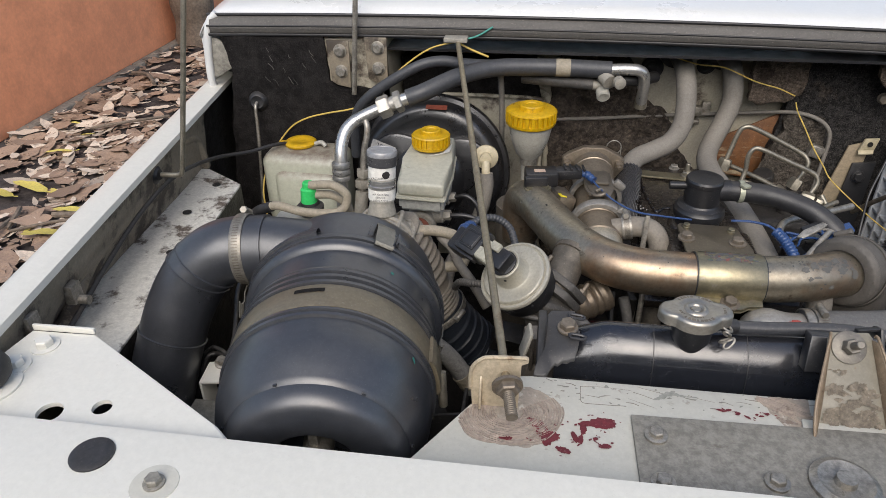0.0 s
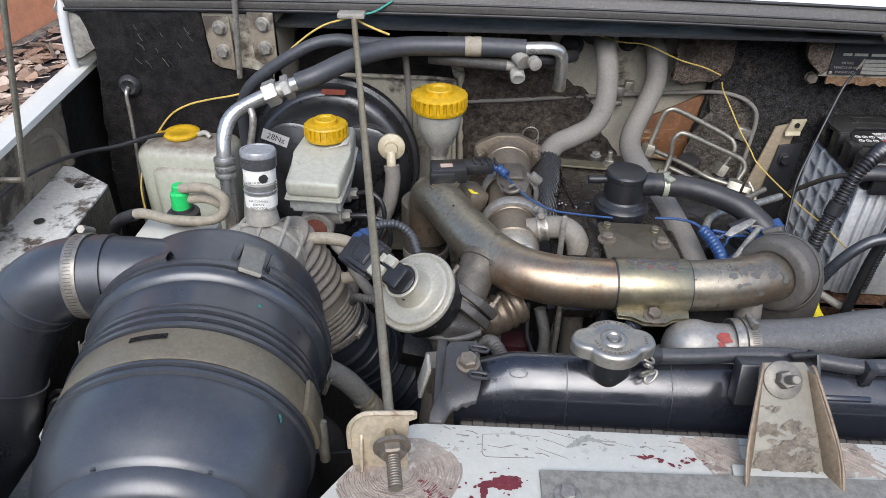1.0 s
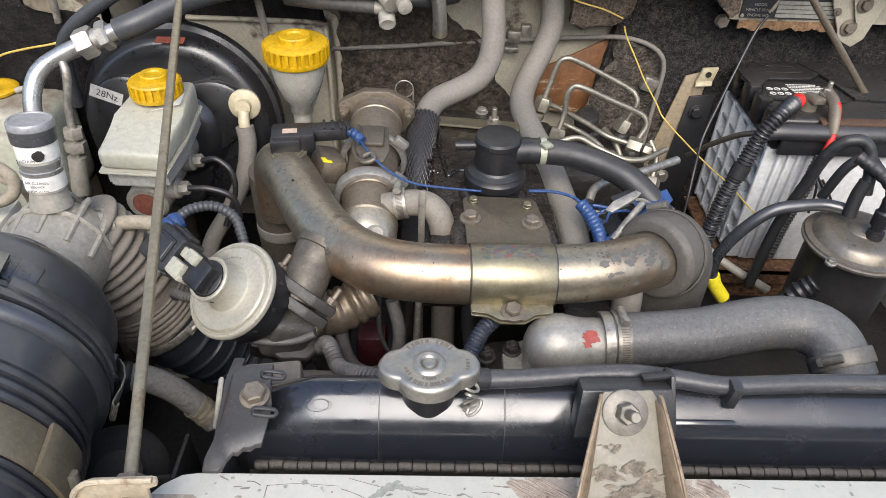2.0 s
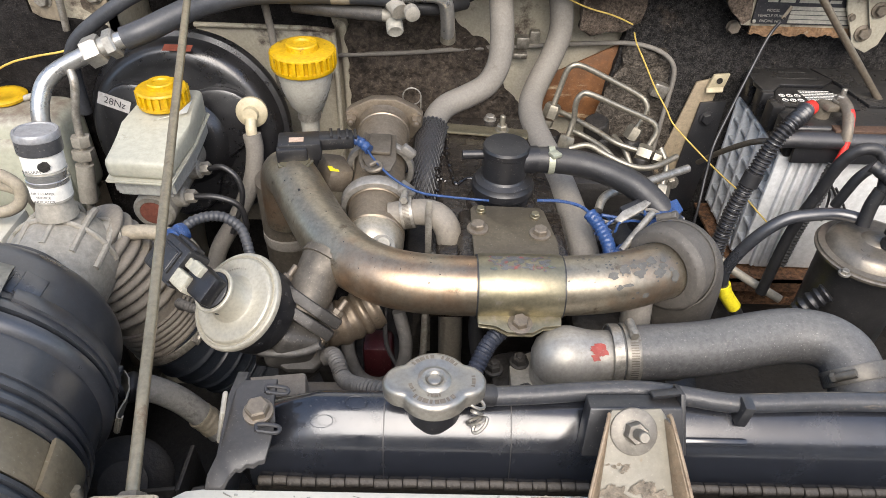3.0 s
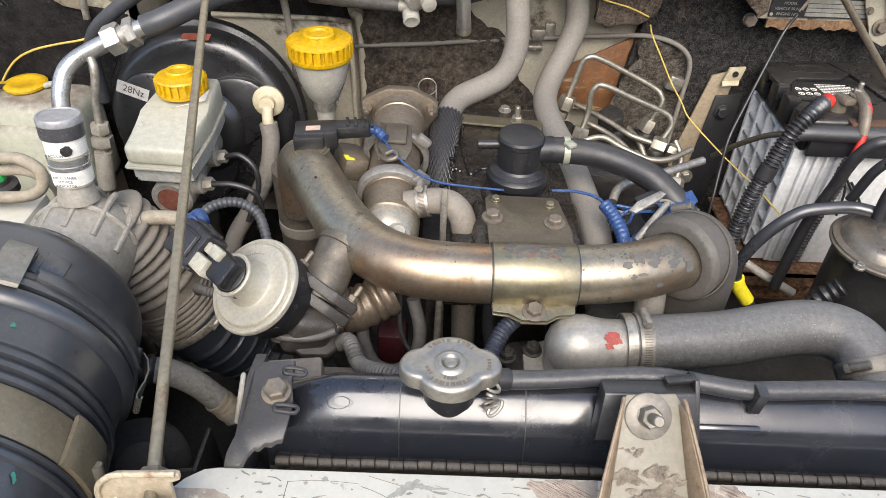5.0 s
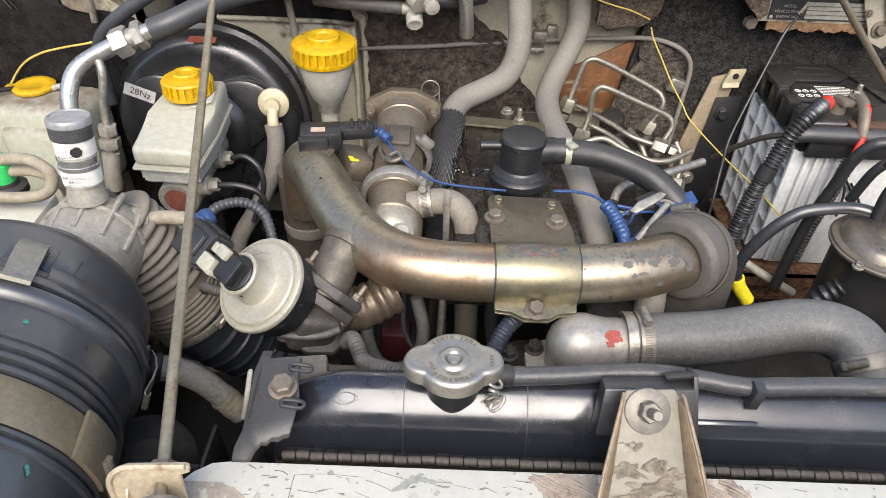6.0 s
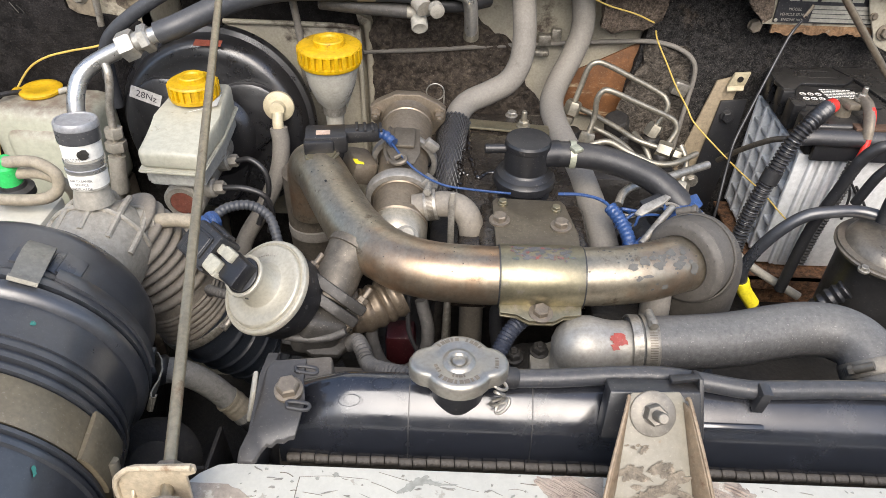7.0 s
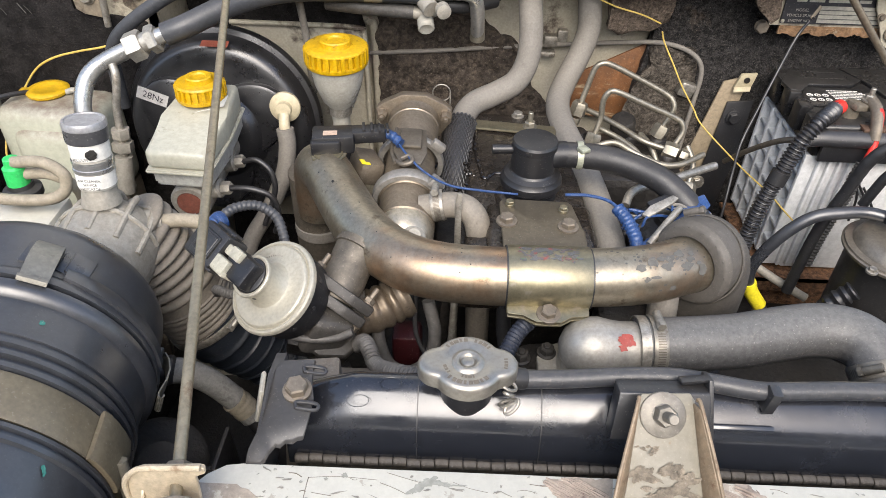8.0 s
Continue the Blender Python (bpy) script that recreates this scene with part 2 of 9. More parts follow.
WALLM = mat("orange_plaster", (0.86, 0.36, 0.19), 0.85, 0, (0.42, 0.17, 0.09), 0.42, 0.8, bump=0.25, fine=60, grain=0.06, mottle=0.10, mott_scale=5.0, specks=0.05)
WALLG = mat("grey_plaster", (0.20, 0.185, 0.165), 0.9, 0, (0.10, 0.09, 0.08), 0.42, 0.8, bump=0.25, fine=60, grain=0.06, mottle=0.15, mott_scale=5.0, specks=0.05)
SOIL = mat("dark_soil", (0.060, 0.050, 0.046), 0.95, 0, (0.025, 0.021, 0.020), 0.5, 3.0, bump=1.0, fine=40, grain=0.35, spec=0.2, mott_scale=14.0, specks=0.1)
KERB = mat("weathered_concrete", (0.20, 0.18, 0.15), 0.9, 0, (0.08, 0.065, 0.052), 0.55, 5.0, bump=0.6, fine=50, grain=0.2, mott_scale=14.0, specks=0.1)
LEAFA = mat("dry_leaf", (0.27, 0.185, 0.13), 0.7, 0, (0.12, 0.07, 0.04), 0.45, 30, bump=0.2, fine=120, vary=0.6, mott_scale=30.0, specks=0.1)
LEAFB = mat("pale_leaf", (0.55, 0.455, 0.36), 0.62, 0, (0.30, 0.20, 0.12), 0.35, 30, bump=0.2, fine=120, vary=0.35, mott_scale=30.0, specks=0.1)
LEAFY = mat("yellow_leaf", (0.60, 0.50, 0.12), 0.55, 0, (0.35, 0.25, 0.08), 0.3, 22, bump=0.2, fine=120, vary=0.2, mott_scale=18.0, specks=0.1)
BARK = mat("bark", (0.16, 0.125, 0.095), 0.95, 0, (0.06, 0.048, 0.038), 0.5, 9, bump=1.0, fine=60, grain=0.3, stretch=(1, 1, 0.25), mott_scale=12.0, specks=0.1)
FOLIAGE = mat("foliage", (0.06, 0.10, 0.03), 0.6, 0, (0.03, 0.05, 0.02), 0.4, 3, bump=0.1, mott_scale=6.0, specks=0.1)


# ---------------------------------------------------------------- mesh tools
HOME = {}


def thing(name, at, label, category, group=""):
    ob = new(name)
    ob.empty_display_size = 0.02
    ob.location = at
    HOME[ob.name] = Vector(at)
    return tagged(ob, label, category, group)


def finish(name, bm, material, angle=38):
    bmesh.ops.recalc_face_normals(bm, faces=bm.faces)
    me = bpy.data.meshes.new(name)
    bm.to_mesh(me)
    bm.free()
    me.materials.append(material)
    me.shade_smooth()
    me.set_sharp_from_angle(angle=radians(angle))
    return me


def part(name, bm, material, parent=None, label="", angle=38):
    ob = new(name, finish(name, bm, material, angle))
    if parent is not None:
        ob.parent = parent
        if parent.name in HOME:
            ob.matrix_parent_inverse = Matrix.Translation(-HOME[parent.name])
    return tagged(ob, label)


def merge(bm, other):
    tmp = bpy.data.meshes.new("tmp")
    other.to_mesh(tmp)
    other.free()
    bm.from_mesh(tmp)
    bpy.data.meshes.remove(tmp)


def spline(pts, sub=8):
    p = [Vector(q) for q in pts]
    if len(p) == 2:
        return [p[0].lerp(p[1], i / sub) for i in range(sub + 1)]
    out = []
    for i in range(len(p) - 1):
        a, b = p[i], p[i + 1]
        ta = (b - (p[i - 1] if i else a * 2 - b)) * 0.5
        tb = ((p[i + 2] if i + 2 < len(p) else b * 2 - a) - a) * 0.5
        for k in range(sub):
            u = k / sub
            out.append(a * (2 * u**3 - 3 * u**2 + 1) + ta * (u**3 - 2 * u**2 + u) + b * (-2 * u**3 + 3 * u**2) + tb * (u**3 - u**2))
    return out + [p[-1]]


def sweep(bm, pts, r, seg=14, sub=8, rfun=None, caps=True, raw=False, flat=1.0, step=0.0):
    """A tube of radius r along a smooth line; rfun(length so far, whole length) scales it; flat squeezes its section."""
    line = [Vector(q) for q in pts] if raw else spline(pts, sub)
    if rfun:
        fine = [line[0]]
        for a, b in zip(line, line[1:]):
            n = max(1, int((b - a).length / (step or r * 0.12)))
            fine += [a.lerp(b, (k + 1) / n) for k in range(n)]
        line = fine
    total = sum((b - a).length for a, b in zip(line, line[1:]))
    up, rings, done = None, [], 0.0
    for i, c in enumerate(line):
        t = (line[min(i + 1, len(line) - 1)] - line[max(i - 1, 0)]).normalized()
        if up is None:
            up = t.orthogonal().normalized()
        up = (up - t * up.dot(t)).normalized()
        side = t.cross(up)
        if i:
            done += (c - line[i - 1]).length
        k = r * (rfun(done, total) if rfun else 1.0)
        rings.append([bm.verts.new(c + (up * math.cos(2 * math.pi * j / seg) + side * math.sin(2 * math.pi * j / seg) * flat) * k) for j in range(seg)])
    for a, b in zip(rings, rings[1:]):
        for j in range(seg):
            bm.faces.new((a[j], a[(j + 1) % seg], b[(j + 1) % seg], b[j]))
    if caps:
        bm.faces.new(rings[0][::-1])
        bm.faces.new(rings[-1])
    return bm


def frame_of(axis):
    return Vector(axis).normalized().to_track_quat('Z', 'Y').to_matrix()


def lathe(bm, profile, origin, axis=(0, 0, 1), seg=32, caps=True):
    """A turned body: profile rows are (distance along the axis, radius)."""
    m, o, rings = frame_of(axis), Vector(origin), []
    for s, r in profile:
        if r < 1e-6:
            rings.append([bm.verts.new(o + m @ Vector((0, 0, s)))])
        else:
            rings.append([bm.verts.new(o + m @ Vector((r * math.cos(2 * math.pi * j / seg), r * math.sin(2 * math.pi * j / seg), s))) for j in range(seg)])
    for a, b in zip(rings, rings[1:]):
        for j in range(seg):
            k = (j + 1) % seg
            if len(a) == 1 and len(b) == 1:
                continue
            if len(a) == 1:
                bm.faces.new((a[0], b[j], b[k]))
            elif len(b) == 1:
                bm.faces.new((a[j], a[k], b[0]))
            else:
                bm.faces.new((a[j], a[k], b[k], b[j]))
    if caps:
        for ring, flip in ((rings[0], True), (rings[-1], False)):
            if len(ring) > 1:
                bm.faces.new(ring[::-1] if flip else ring)
    return bm


def box(bm, centre, size, turn=(0, 0, 0), bevel=0.0, segs=2, taper=(1, 1)):
    tmp = bmesh.new()
    bmesh.ops.create_cube(tmp, size=1)
    for v in tmp.verts:
        k = (taper[0], taper[1]) if v.co.z > 0 else (1, 1)
        v.co = Vector((v.co.x * size[0] * k[0], v.co.y * size[1] * k[1], v.co.z * size[2]))
    if bevel:
        bmesh.ops.bevel(tmp, geom=tmp.edges[:], offset=bevel, segments=segs, affect='EDGES', profile=0.5)
    tmp.transform(pose(*centre, *turn))
    merge(bm, tmp)
    return bm


def slab(bm, outline, depth, bevel=0.0, holes=()):
    """A plate: its outline (3D points in one plane), pushed by the vector depth; holes are further outlines."""
    tmp = bmesh.new()
    edges = []
    for loop in (outline, *holes):
        vs = [tmp.verts.new(p) for p in loop]
        edges += [tmp.edges.new((a, b)) for a, b in zip(vs, vs[1:] + vs[:1])]
    if holes:
        bmesh.ops.triangle_fill(tmp, edges=edges, use_beauty=True)
    else:
        tmp.faces.new(tmp.verts[:])
    ext = bmesh.ops.extrude_face_region(tmp, geom=tmp.faces[:])
    bmesh.ops.translate(tmp, vec=Vector(depth), verts=[g for g in ext["geom"] if isinstance(g, bmesh.types.BMVert)])
    if bevel:
        bmesh.ops.recalc_face_normals(tmp, faces=tmp.faces)
        sharp = [e for e in tmp.edges if len(e.link_faces) == 2 and e.calc_face_angle(0) > 0.6]
        bmesh.ops.bevel(tmp, geom=sharp, offset=bevel, segments=2, affect='EDGES', profile=0.5)
    merge(bm, tmp)
    return bm


def circle(c, r, n=20, z=None):
    return [(c[0] + r * math.cos(2 * math.pi * i / n), c[1] + r * math.sin(2 * math.pi * i / n), z if z is not None else c[2]) for i in range(n)]


def hexnut(bm, at, axis, r, h, turn=0.0):
    m, o = frame_of(axis), Vector(at)
    ring = lambda k, s: [bm.verts.new(o + m @ Vector((k * r * math.cos(turn + j * math.pi / 3), k * r * math.sin(turn + j * math.pi / 3), s))) for j in range(6)]
    rows = [ring(1, 0), ring(1, h * 0.82), ring(0.86, h)]
    for a, b in zip(rows, rows[1:]):
        for j in range(6):
            bm.faces.new((a[j], a[(j + 1) % 6], b[(j + 1) % 6], b[j]))
    bm.faces.new(rows[0][::-1])
    bm.faces.new(rows[-1])
    return bm


def bolt(parent, at, axis, r=0.006, h=0.005, material=STEEL, washer=1.5, stud=0.0, name="bolt"):
    bm = bmesh.new()
    if washer:
        lathe(bm, [(-0.001, r * washer), (0.0012, r * washer), (0.0015, r * washer * 0.92)], at, axis, 20)
    hexnut(bm, Vector(at) + Vector(axis).normalized() * 0.001, axis, r, h, 0.3)
    if stud:
        lathe(bm, [(h * 0.5, r * 0.5), (h + stud, r * 0.5), (h + stud + 0.001, r * 0.4)], at, axis, 12)
    return part(name, bm, material, parent, angle=30)


def band(parent, at, axis, r, width, material=ZINC, screw=(0, 0, 1), name="hose_clamp", teeth=True):
    """A worm-drive clamp round a hose, with its screw housing."""
    bm = bmesh.new()
    ax = Vector(axis).normalized()
    lathe(bm, [(-width / 2, r + 0.0002), (-width / 2, r + 0.0013), (-width * 0.4, r + 0.0017), (width * 0.4, r + 0.0017), (width / 2, r + 0.0013), (width / 2, r + 0.0002)], at, ax, 48, caps=False)
    s = Vector(screw)
    s = (s - ax * s.dot(ax)).normalized()
    t = ax.cross(s)
    c = Vector(at) + s * (r + 0.004)
    lathe(bm, [(-0.008, 0.0036), (0.006, 0.0036), (0.007, 0.003)], c, t, 14)
    hexnut(bm, c + t * 0.007, t, 0.0042, 0.004)
    clamp = part(name, bm, material, parent)
    if teeth:
        bt = bmesh.new()
        for k in range(50):
            a = math.pi * 2 * k / 76 + 0.5
            d = (s * math.cos(a) + t * math.sin(a))
            o = Vector(at) + d * (r + 0.0019)
            w = ax.cross(d)
            bt.faces.new([bt.verts.new(o + ax * (width * 0.26 * u) + w * (0.00042 * v)) for u, v in ((-1, -1), (1, -1), (1, 1), (-1, 1))])
        part("slots", bt, DPIPE, clamp)
    return clamp


def letters(text, at, right, up, height, material, parent=None, name="lettering", thick=0.0002):
    cu = bpy.data.curves.new("txt", 'FONT')
    cu.body, cu.size, cu.align_x, cu.align_y, cu.extrude = text, 1.0, 'CENTER', 'CENTER', 0.0
    tmp = bpy.data.objects.new("txt", cu)
    me = bpy.data.meshes.new_from_object(tmp)
    bpy.data.objects.remove(tmp)
    x, y = Vector(right).normalized(), Vector(up).normalized()
    z = x.cross(y)
    bm = bmesh.new()
    bm.from_mesh(me)
    bpy.data.meshes.remove(me)
    for v in bm.verts:
        v.co = Vector(at) + (x * v.co.x + y * v.co.y) * height * 1.35 + z * thick
    return part(name, bm, material, parent)


def ribbed(pitch, depth):
    return lambda s, total: 1.0 + depth * math.sin(2 * math.pi * s / pitch)


# ---------------------------------------------------------------- outdoors
bm = bmesh.new()
for i in range(41):
    for j in range(41):
        u, v = (i - 20) / 20, (j - 20) / 20
        x, y = -1.6 + 300 * u * abs(u) ** 2.2, 3.0 + 300 * v * abs(v) ** 2.2
        bm.verts.new((x, y, 0.012 * noise.noise((x * 1.3, y * 1.3, 0)) if abs(x) < 8 and abs(y) < 12 else 0))
bm.verts.ensure_lookup_table()
for i in range(40):
    for j in range(40):
        k = i * 41 + j
        bm.faces.new((bm.verts[k], bm.verts[k + 41], bm.verts[k + 42], bm.verts[k + 1]))
tagged(part("ground", bm, SOIL), "dark bare soil under dry fallen leaves", "ground", kind="structure")
bm = box(bmesh.new(), (-2.86, 7.6, 1.3), (0.24, 9.2, 2.6), bevel=0.01)
tagged(part("wall_west", bm, WALLM), "orange painted plaster wall with damp stains", "wall", kind="structure")
# never in view; added to block the low sky and darken reflections
bm = box(bmesh.new(), (0.0, -2.6, 1.2), (11.0, 0.24, 2.4), bevel=0.01)
tagged(part("unseen_south_wall", bm, WALLG), "unseen grey plaster wall added to darken low reflections", "wall", kind="structure")
bm = bmesh.new()
for k in range(7):
    box(bm, (-2.70, 3.7 + 1.25 * k, 0.0), (0.08, 1.235, 0.05), bevel=0.014)
tagged(part("kerb", bm, KERB), "weathered concrete kerb along the orange wall", "kerb", kind="structure")

# a tree beyond the end of the wall
tree = thing("tree", (-2.56, 5.0, 0), "grey-brown tree trunk standing by the wall", "tree")
bm = bmesh.new()
sweep(bm, [(-2.56, 5.0, -0.05), (-2.55, 5.0, 0.7), (-2.50, 5.03, 1.6), (-2.44, 5.06, 2.8)], 0.125, 16, rfun=lambda s, t: 1.25 - 0.65 * s / t + 0.08 * math.sin(s * 23))
for a in range(6):
    c, s = math.cos(a * 1.1), math.sin(a * 1.1)
    sweep(bm, [(-2.46, 5.05, 2.1 + 0.1 * a), (-2.46 + 0.5 * c, 5.05 + 0.5 * s, 2.7 + 0.1 * a), (-2.46 + 1.1 * c, 5.05 + 1.1 * s, 3.1 + 0.15 * a)], 0.06, 8, rfun=lambda s, t: 1.1 - 0.8 * s / t)
part("trunk", bm, BARK, tree)
bm = bmesh.new()
rnd = random.Random(5)
for k in range(1800):
    a, h = rnd.uniform(0, 6.28), rnd.gauss(0, 0.45)
    q = rnd.uniform(0.2, 1.6)
    c = Vector((-2.46 + q * math.cos(a), 5.05 + q * math.sin(a), 3.2 + h))
    m = Euler((rnd.uniform(-1, 1), rnd.uniform(-1, 1), a)).to_matrix()
    bm.faces.new([bm.verts.new(c + m @ Vector(p)) for p in ((0, -0.08, 0), (0.035, 0, 0.01), (0, 0.09, 0), (-0.035, 0, 0.01))])
part("crown", bm, FOLIAGE, tree)


def leaf_mesh(seed, material):
    r = random.Random(seed)
    bm = bmesh.new()
    w, n = r.uniform(0.15, 0.30), 7
    curl, fold = r.uniform(-0.25, 0.45), r.uniform(-0.12, 0.22)
    rows = []
    for i in range(n + 1):
        u = i / n
        half = w * math.sin(math.pi * u ** 0.8) ** 0.75 * (1 + 0.12 * r.uniform(-1, 1))
        z = curl * (u - 0.5) ** 2 * 0.6
        rows.append([bm.verts.new((sx * half, u - 0.5, z + (fold * half if sx else 0) + 0.018 * r.uniform(-1, 1))) for sx in (-1, 0, 1)])
    for a, b in zip(rows, rows[1:]):
        for j in range(2):
            bm.faces.new((a[j], a[j + 1], b[j + 1], b[j]))
    bmesh.ops.remove_doubles(bm, verts=bm.verts, dist=0.0005)
    sweep(bm, [(0, -0.5, curl * 0.15), (0.01, -0.62, curl * 0.15 + 0.02)], 0.012, 5, 2)
    return finish("leaf", bm, material)


LEAVES = [leaf_mesh(k, (LEAFA, LEAFB, LEAFA, LEAFB, LEAFA, LEAFB, LEAFA, LEAFY)[k]) for k in range(8)]

# ---------------------------------------------------------------- body of the vehicle
def x_in(y):
    """The inner edge of the fender's top lip."""
    return -0.409 - 0.1097 * (y - 0.436)


fender = thing("fender", (-0.44, 0.7, 0.5), "cream fender with a folded top lip and dirty inner side", "fender")
ys = [0.20 + 0.04 * k for k in range(24)]
bm = bmesh.new()
rows = []
for y in ys:
    e = x_in(y)
    prof = [(e - 0.30, 0.50), (e - 0.10, 0.80), (e - 0.046, 0.98), (e - 0.040, 1.036), (e - 0.034, 1.0435), (e - 0.026, 1.046), (e - 0.006, 1.045), (e - 0.001, 1.043), (e, 1.036), (e - 0.003, 1.034)]
    rows.append([bm.verts.new((x, y, z)) for x, z in prof])
for a, b in zip(rows, rows[1:]):
    for j in range(len(a) - 1):
        bm.faces.new((a[j], a[j + 1], b[j + 1], b[j]))
part("outer_skin", bm, CREAM, fender)
bm = bmesh.new()
rows = []
for y in [q for q in ys if q < 0.99]:
    e = x_in(y)
    arch = 0.022 * math.exp(-((y - 0.62) / 0.2) ** 2)
    prof = [(e - 0.003, 1.034), (e - 0.006, 1.02), (e - 0.007 - arch * 0.2, 1.0), (e - 0.010 - arch, 0.97), (e - 0.016 - arch, 0.94), (e - 0.02, 0.92), (e - 0.02, 0.45)]
    rows.append([bm.verts.new((x, y, z)) for x, z in prof])
for a, b in zip(rows, rows[1:]):
    for j in range(len(a) - 1):
        bm.faces.new((a[j], a[j + 1], b[j + 1], b[j]))
part("inner_skin", bm, INNER, fender, "dust-stained inner skin")
# the dark opening at the fender's rear is put into this skin's colour
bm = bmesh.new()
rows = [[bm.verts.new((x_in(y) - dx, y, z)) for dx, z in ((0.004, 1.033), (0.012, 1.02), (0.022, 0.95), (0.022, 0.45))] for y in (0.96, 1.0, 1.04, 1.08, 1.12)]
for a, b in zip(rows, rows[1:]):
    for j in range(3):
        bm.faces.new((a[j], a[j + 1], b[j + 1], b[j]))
part("shaded_rear_skin", bm, ENGINE, fender, "rear part of the inner skin, coloured near-black for shade")
bm = bmesh.new()
sweep(bm, [(x_in(0.50) - 0.018, 0.50, 0.955), (x_in(0.62) - 0.030, 0.62, 0.985), (x_in(0.76) - 0.024, 0.76, 1.012), (x_in(0.88) - 0.014, 0.88, 1.018), (x_in(0.93) - 0.014, 0.93, 1.0), (x_in(0.95) - 0.014, 0.95, 0.95)], 0.009, 10)
part("pressed_rib", bm, INNER, fender)
bm = slab(bmesh.new(), [(-0.495, 0.46, 0.948), (-0.375, 0.46, 0.948), (-0.386, 0.70, 0.950), (-0.398, 0.892, 0.952), (-0.467, 0.938, 0.951), (-0.50, 0.940, 0.950)], (0, 0, -0.004), 0.001)
part("ledge", bm, mat("stained_ledge_paint", (0.62, 0.60, 0.535), 0.45, 0, (0.085, 0.062, 0.045), 0.62, 26, dust=0.1, bump=0.03, specks=0.45, mottle=0.12), fender, "white inner ledge with stains")
# shade of the void beside the ledge is put into this side's colour
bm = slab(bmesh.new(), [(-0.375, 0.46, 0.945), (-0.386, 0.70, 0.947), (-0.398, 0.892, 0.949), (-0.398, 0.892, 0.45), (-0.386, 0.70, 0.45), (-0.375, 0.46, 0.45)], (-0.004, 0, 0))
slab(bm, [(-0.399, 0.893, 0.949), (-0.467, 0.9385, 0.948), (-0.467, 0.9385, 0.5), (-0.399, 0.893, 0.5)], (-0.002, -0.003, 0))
part("shaded_ledge_side", bm, ENGINE, fender, "side below the ledge, near-black for the shade of the void")
for k, (x, y) in enumerate(((-0.432, 0.885), (-0.437, 0.80), (-0.41, 0.70))):
    part("drain_hole", lathe(bmesh.new(), [(0, 0.006), (0.0008, 0.0058)], (x, y, 0.9524), seg=14), ENGINE, fender)
bm = lathe(bmesh.new(), [(0, 0.012), (0.003, 0.0125), (0.006, 0.009), (0.008, 0.007)], (x_in(0.775) - 0.009, 0.775, 1.02), (1, 0, 0), 18)
part("grommet", bm, BRUB, fender)
for y, z in ((0.545, 1.0), (0.475, 1.015)):
    bm = box(bmesh.new(), (x_in(y) - 0.006, y, z), (0.012, 0.016, 0.022), bevel=0.002)
    lathe(bm, [(0, 0.005), (0.014, 0.005)], (x_in(y) - 0.004, y, z - 0.008), (1, 0, 0), 12)
    part("clip", bm, STEEL, fender)

other = thing("fender", (0.86, 0.7, 0.5), "cream fender closing the far side of the engine bay", "fender")
bm = bmesh.new()
slab(bm, [(0.84, 0.2, 0.45), (0.84, 1.14, 0.45), (0.84, 1.14, 1.045), (0.84, 0.2, 1.045)], (0.02, 0, 0), 0.003)
slab(bm, [(0.82, 0.2, 1.041), (0.82, 1.14, 1.041), (0.87, 1.14, 1.041), (0.87, 0.2, 1.041)], (0, 0, 0.006), 0.002)
slab(bm, [(0.86, 0.2, 0.5), (0.86, 1.14, 0.5), (0.90, 1.14, 1.03), (0.90, 0.2, 1.03)], (0.01, 0, 0), 0.003)
part("outer_skin", bm, CREAM, other)

# front cross panels
beam = thing("front_beam", (0.1, 0.27, 0.98), "cream painted front beam with a rubber plug and bolts", "body panel")
bm = bmesh.new()
prof = [(0.13, 0.70), (0.13, 0.99), (0.135, 1.012), (0.15, 1.024), (0.18, 1.034), (0.341, 1.0355), (0.350, 1.034), (0.354, 1.029), (0.354, 0.985), (0.30, 0.985), (0.30, 0.70)]
rings = [[bm.verts.new((x, y, z + 0.0015 * noise.noise((x * 4, y * 5, 1)))) for y, z in prof] for x in [-0.70 + 0.05 * k for k in range(31)]]
for a, b in zip(rings, rings[1:]):
    for j in range(len(prof)):
        k = (j + 1) % len(prof)
        bm.faces.new((a[j], a[k], b[k], b[j]))
bm.faces.new(rings[0])
bm.faces.new(rings[-1][::-1])
part("beam", bm, CREAM, beam)
bm = lathe(bmesh.new(), [(0, 0.0150), (0.002, 0.0150), (0.0030, 0.013), (0.0024, 0.009), (0.0024, 0)], (-0.259, 0.323, 1.0348), seg=28)
part("rubber_plug", bm, BRUB, beam)
bm = lathe(bmesh.new(), [(0, 0.016), (0.001, 0.0155)], (-0.205, 0.306, 1.0348), seg=24)
part("bolt_seat", bm, PANEL, beam)
bolt(beam, (-0.205, 0.306, 1.036), (0, 0, 1), 0.0055, 0.005, GREYPL, 1.3)

gusset = thing("corner_gusset", (-0.33, 0.38, 1.0), "cream corner plate with two holes and bolts", "body panel")
bm = slab(bmesh.new(), [(-0.402, 0.458, 1.022), (-0.344, 0.459, 1.022), (-0.196, 0.372, 1.022), (-0.184, 0.362, 1.022), (-0.179, 0.353, 1.022), (-0.42, 0.353, 1.022)], (0, 0, -0.004), 0,
          [circle((-0.326, 0.3685), 0.0100, 20, 1.022), circle((-0.289, 0.3785), 0.0076, 20, 1.022)])
slab(bm, [(-0.402, 0.4585, 1.022), (-0.344, 0.4595, 1.022), (-0.344, 0.4595, 1.028), (-0.402, 0.4585, 1.028)], (0, 0.003, 0), 0.0008)
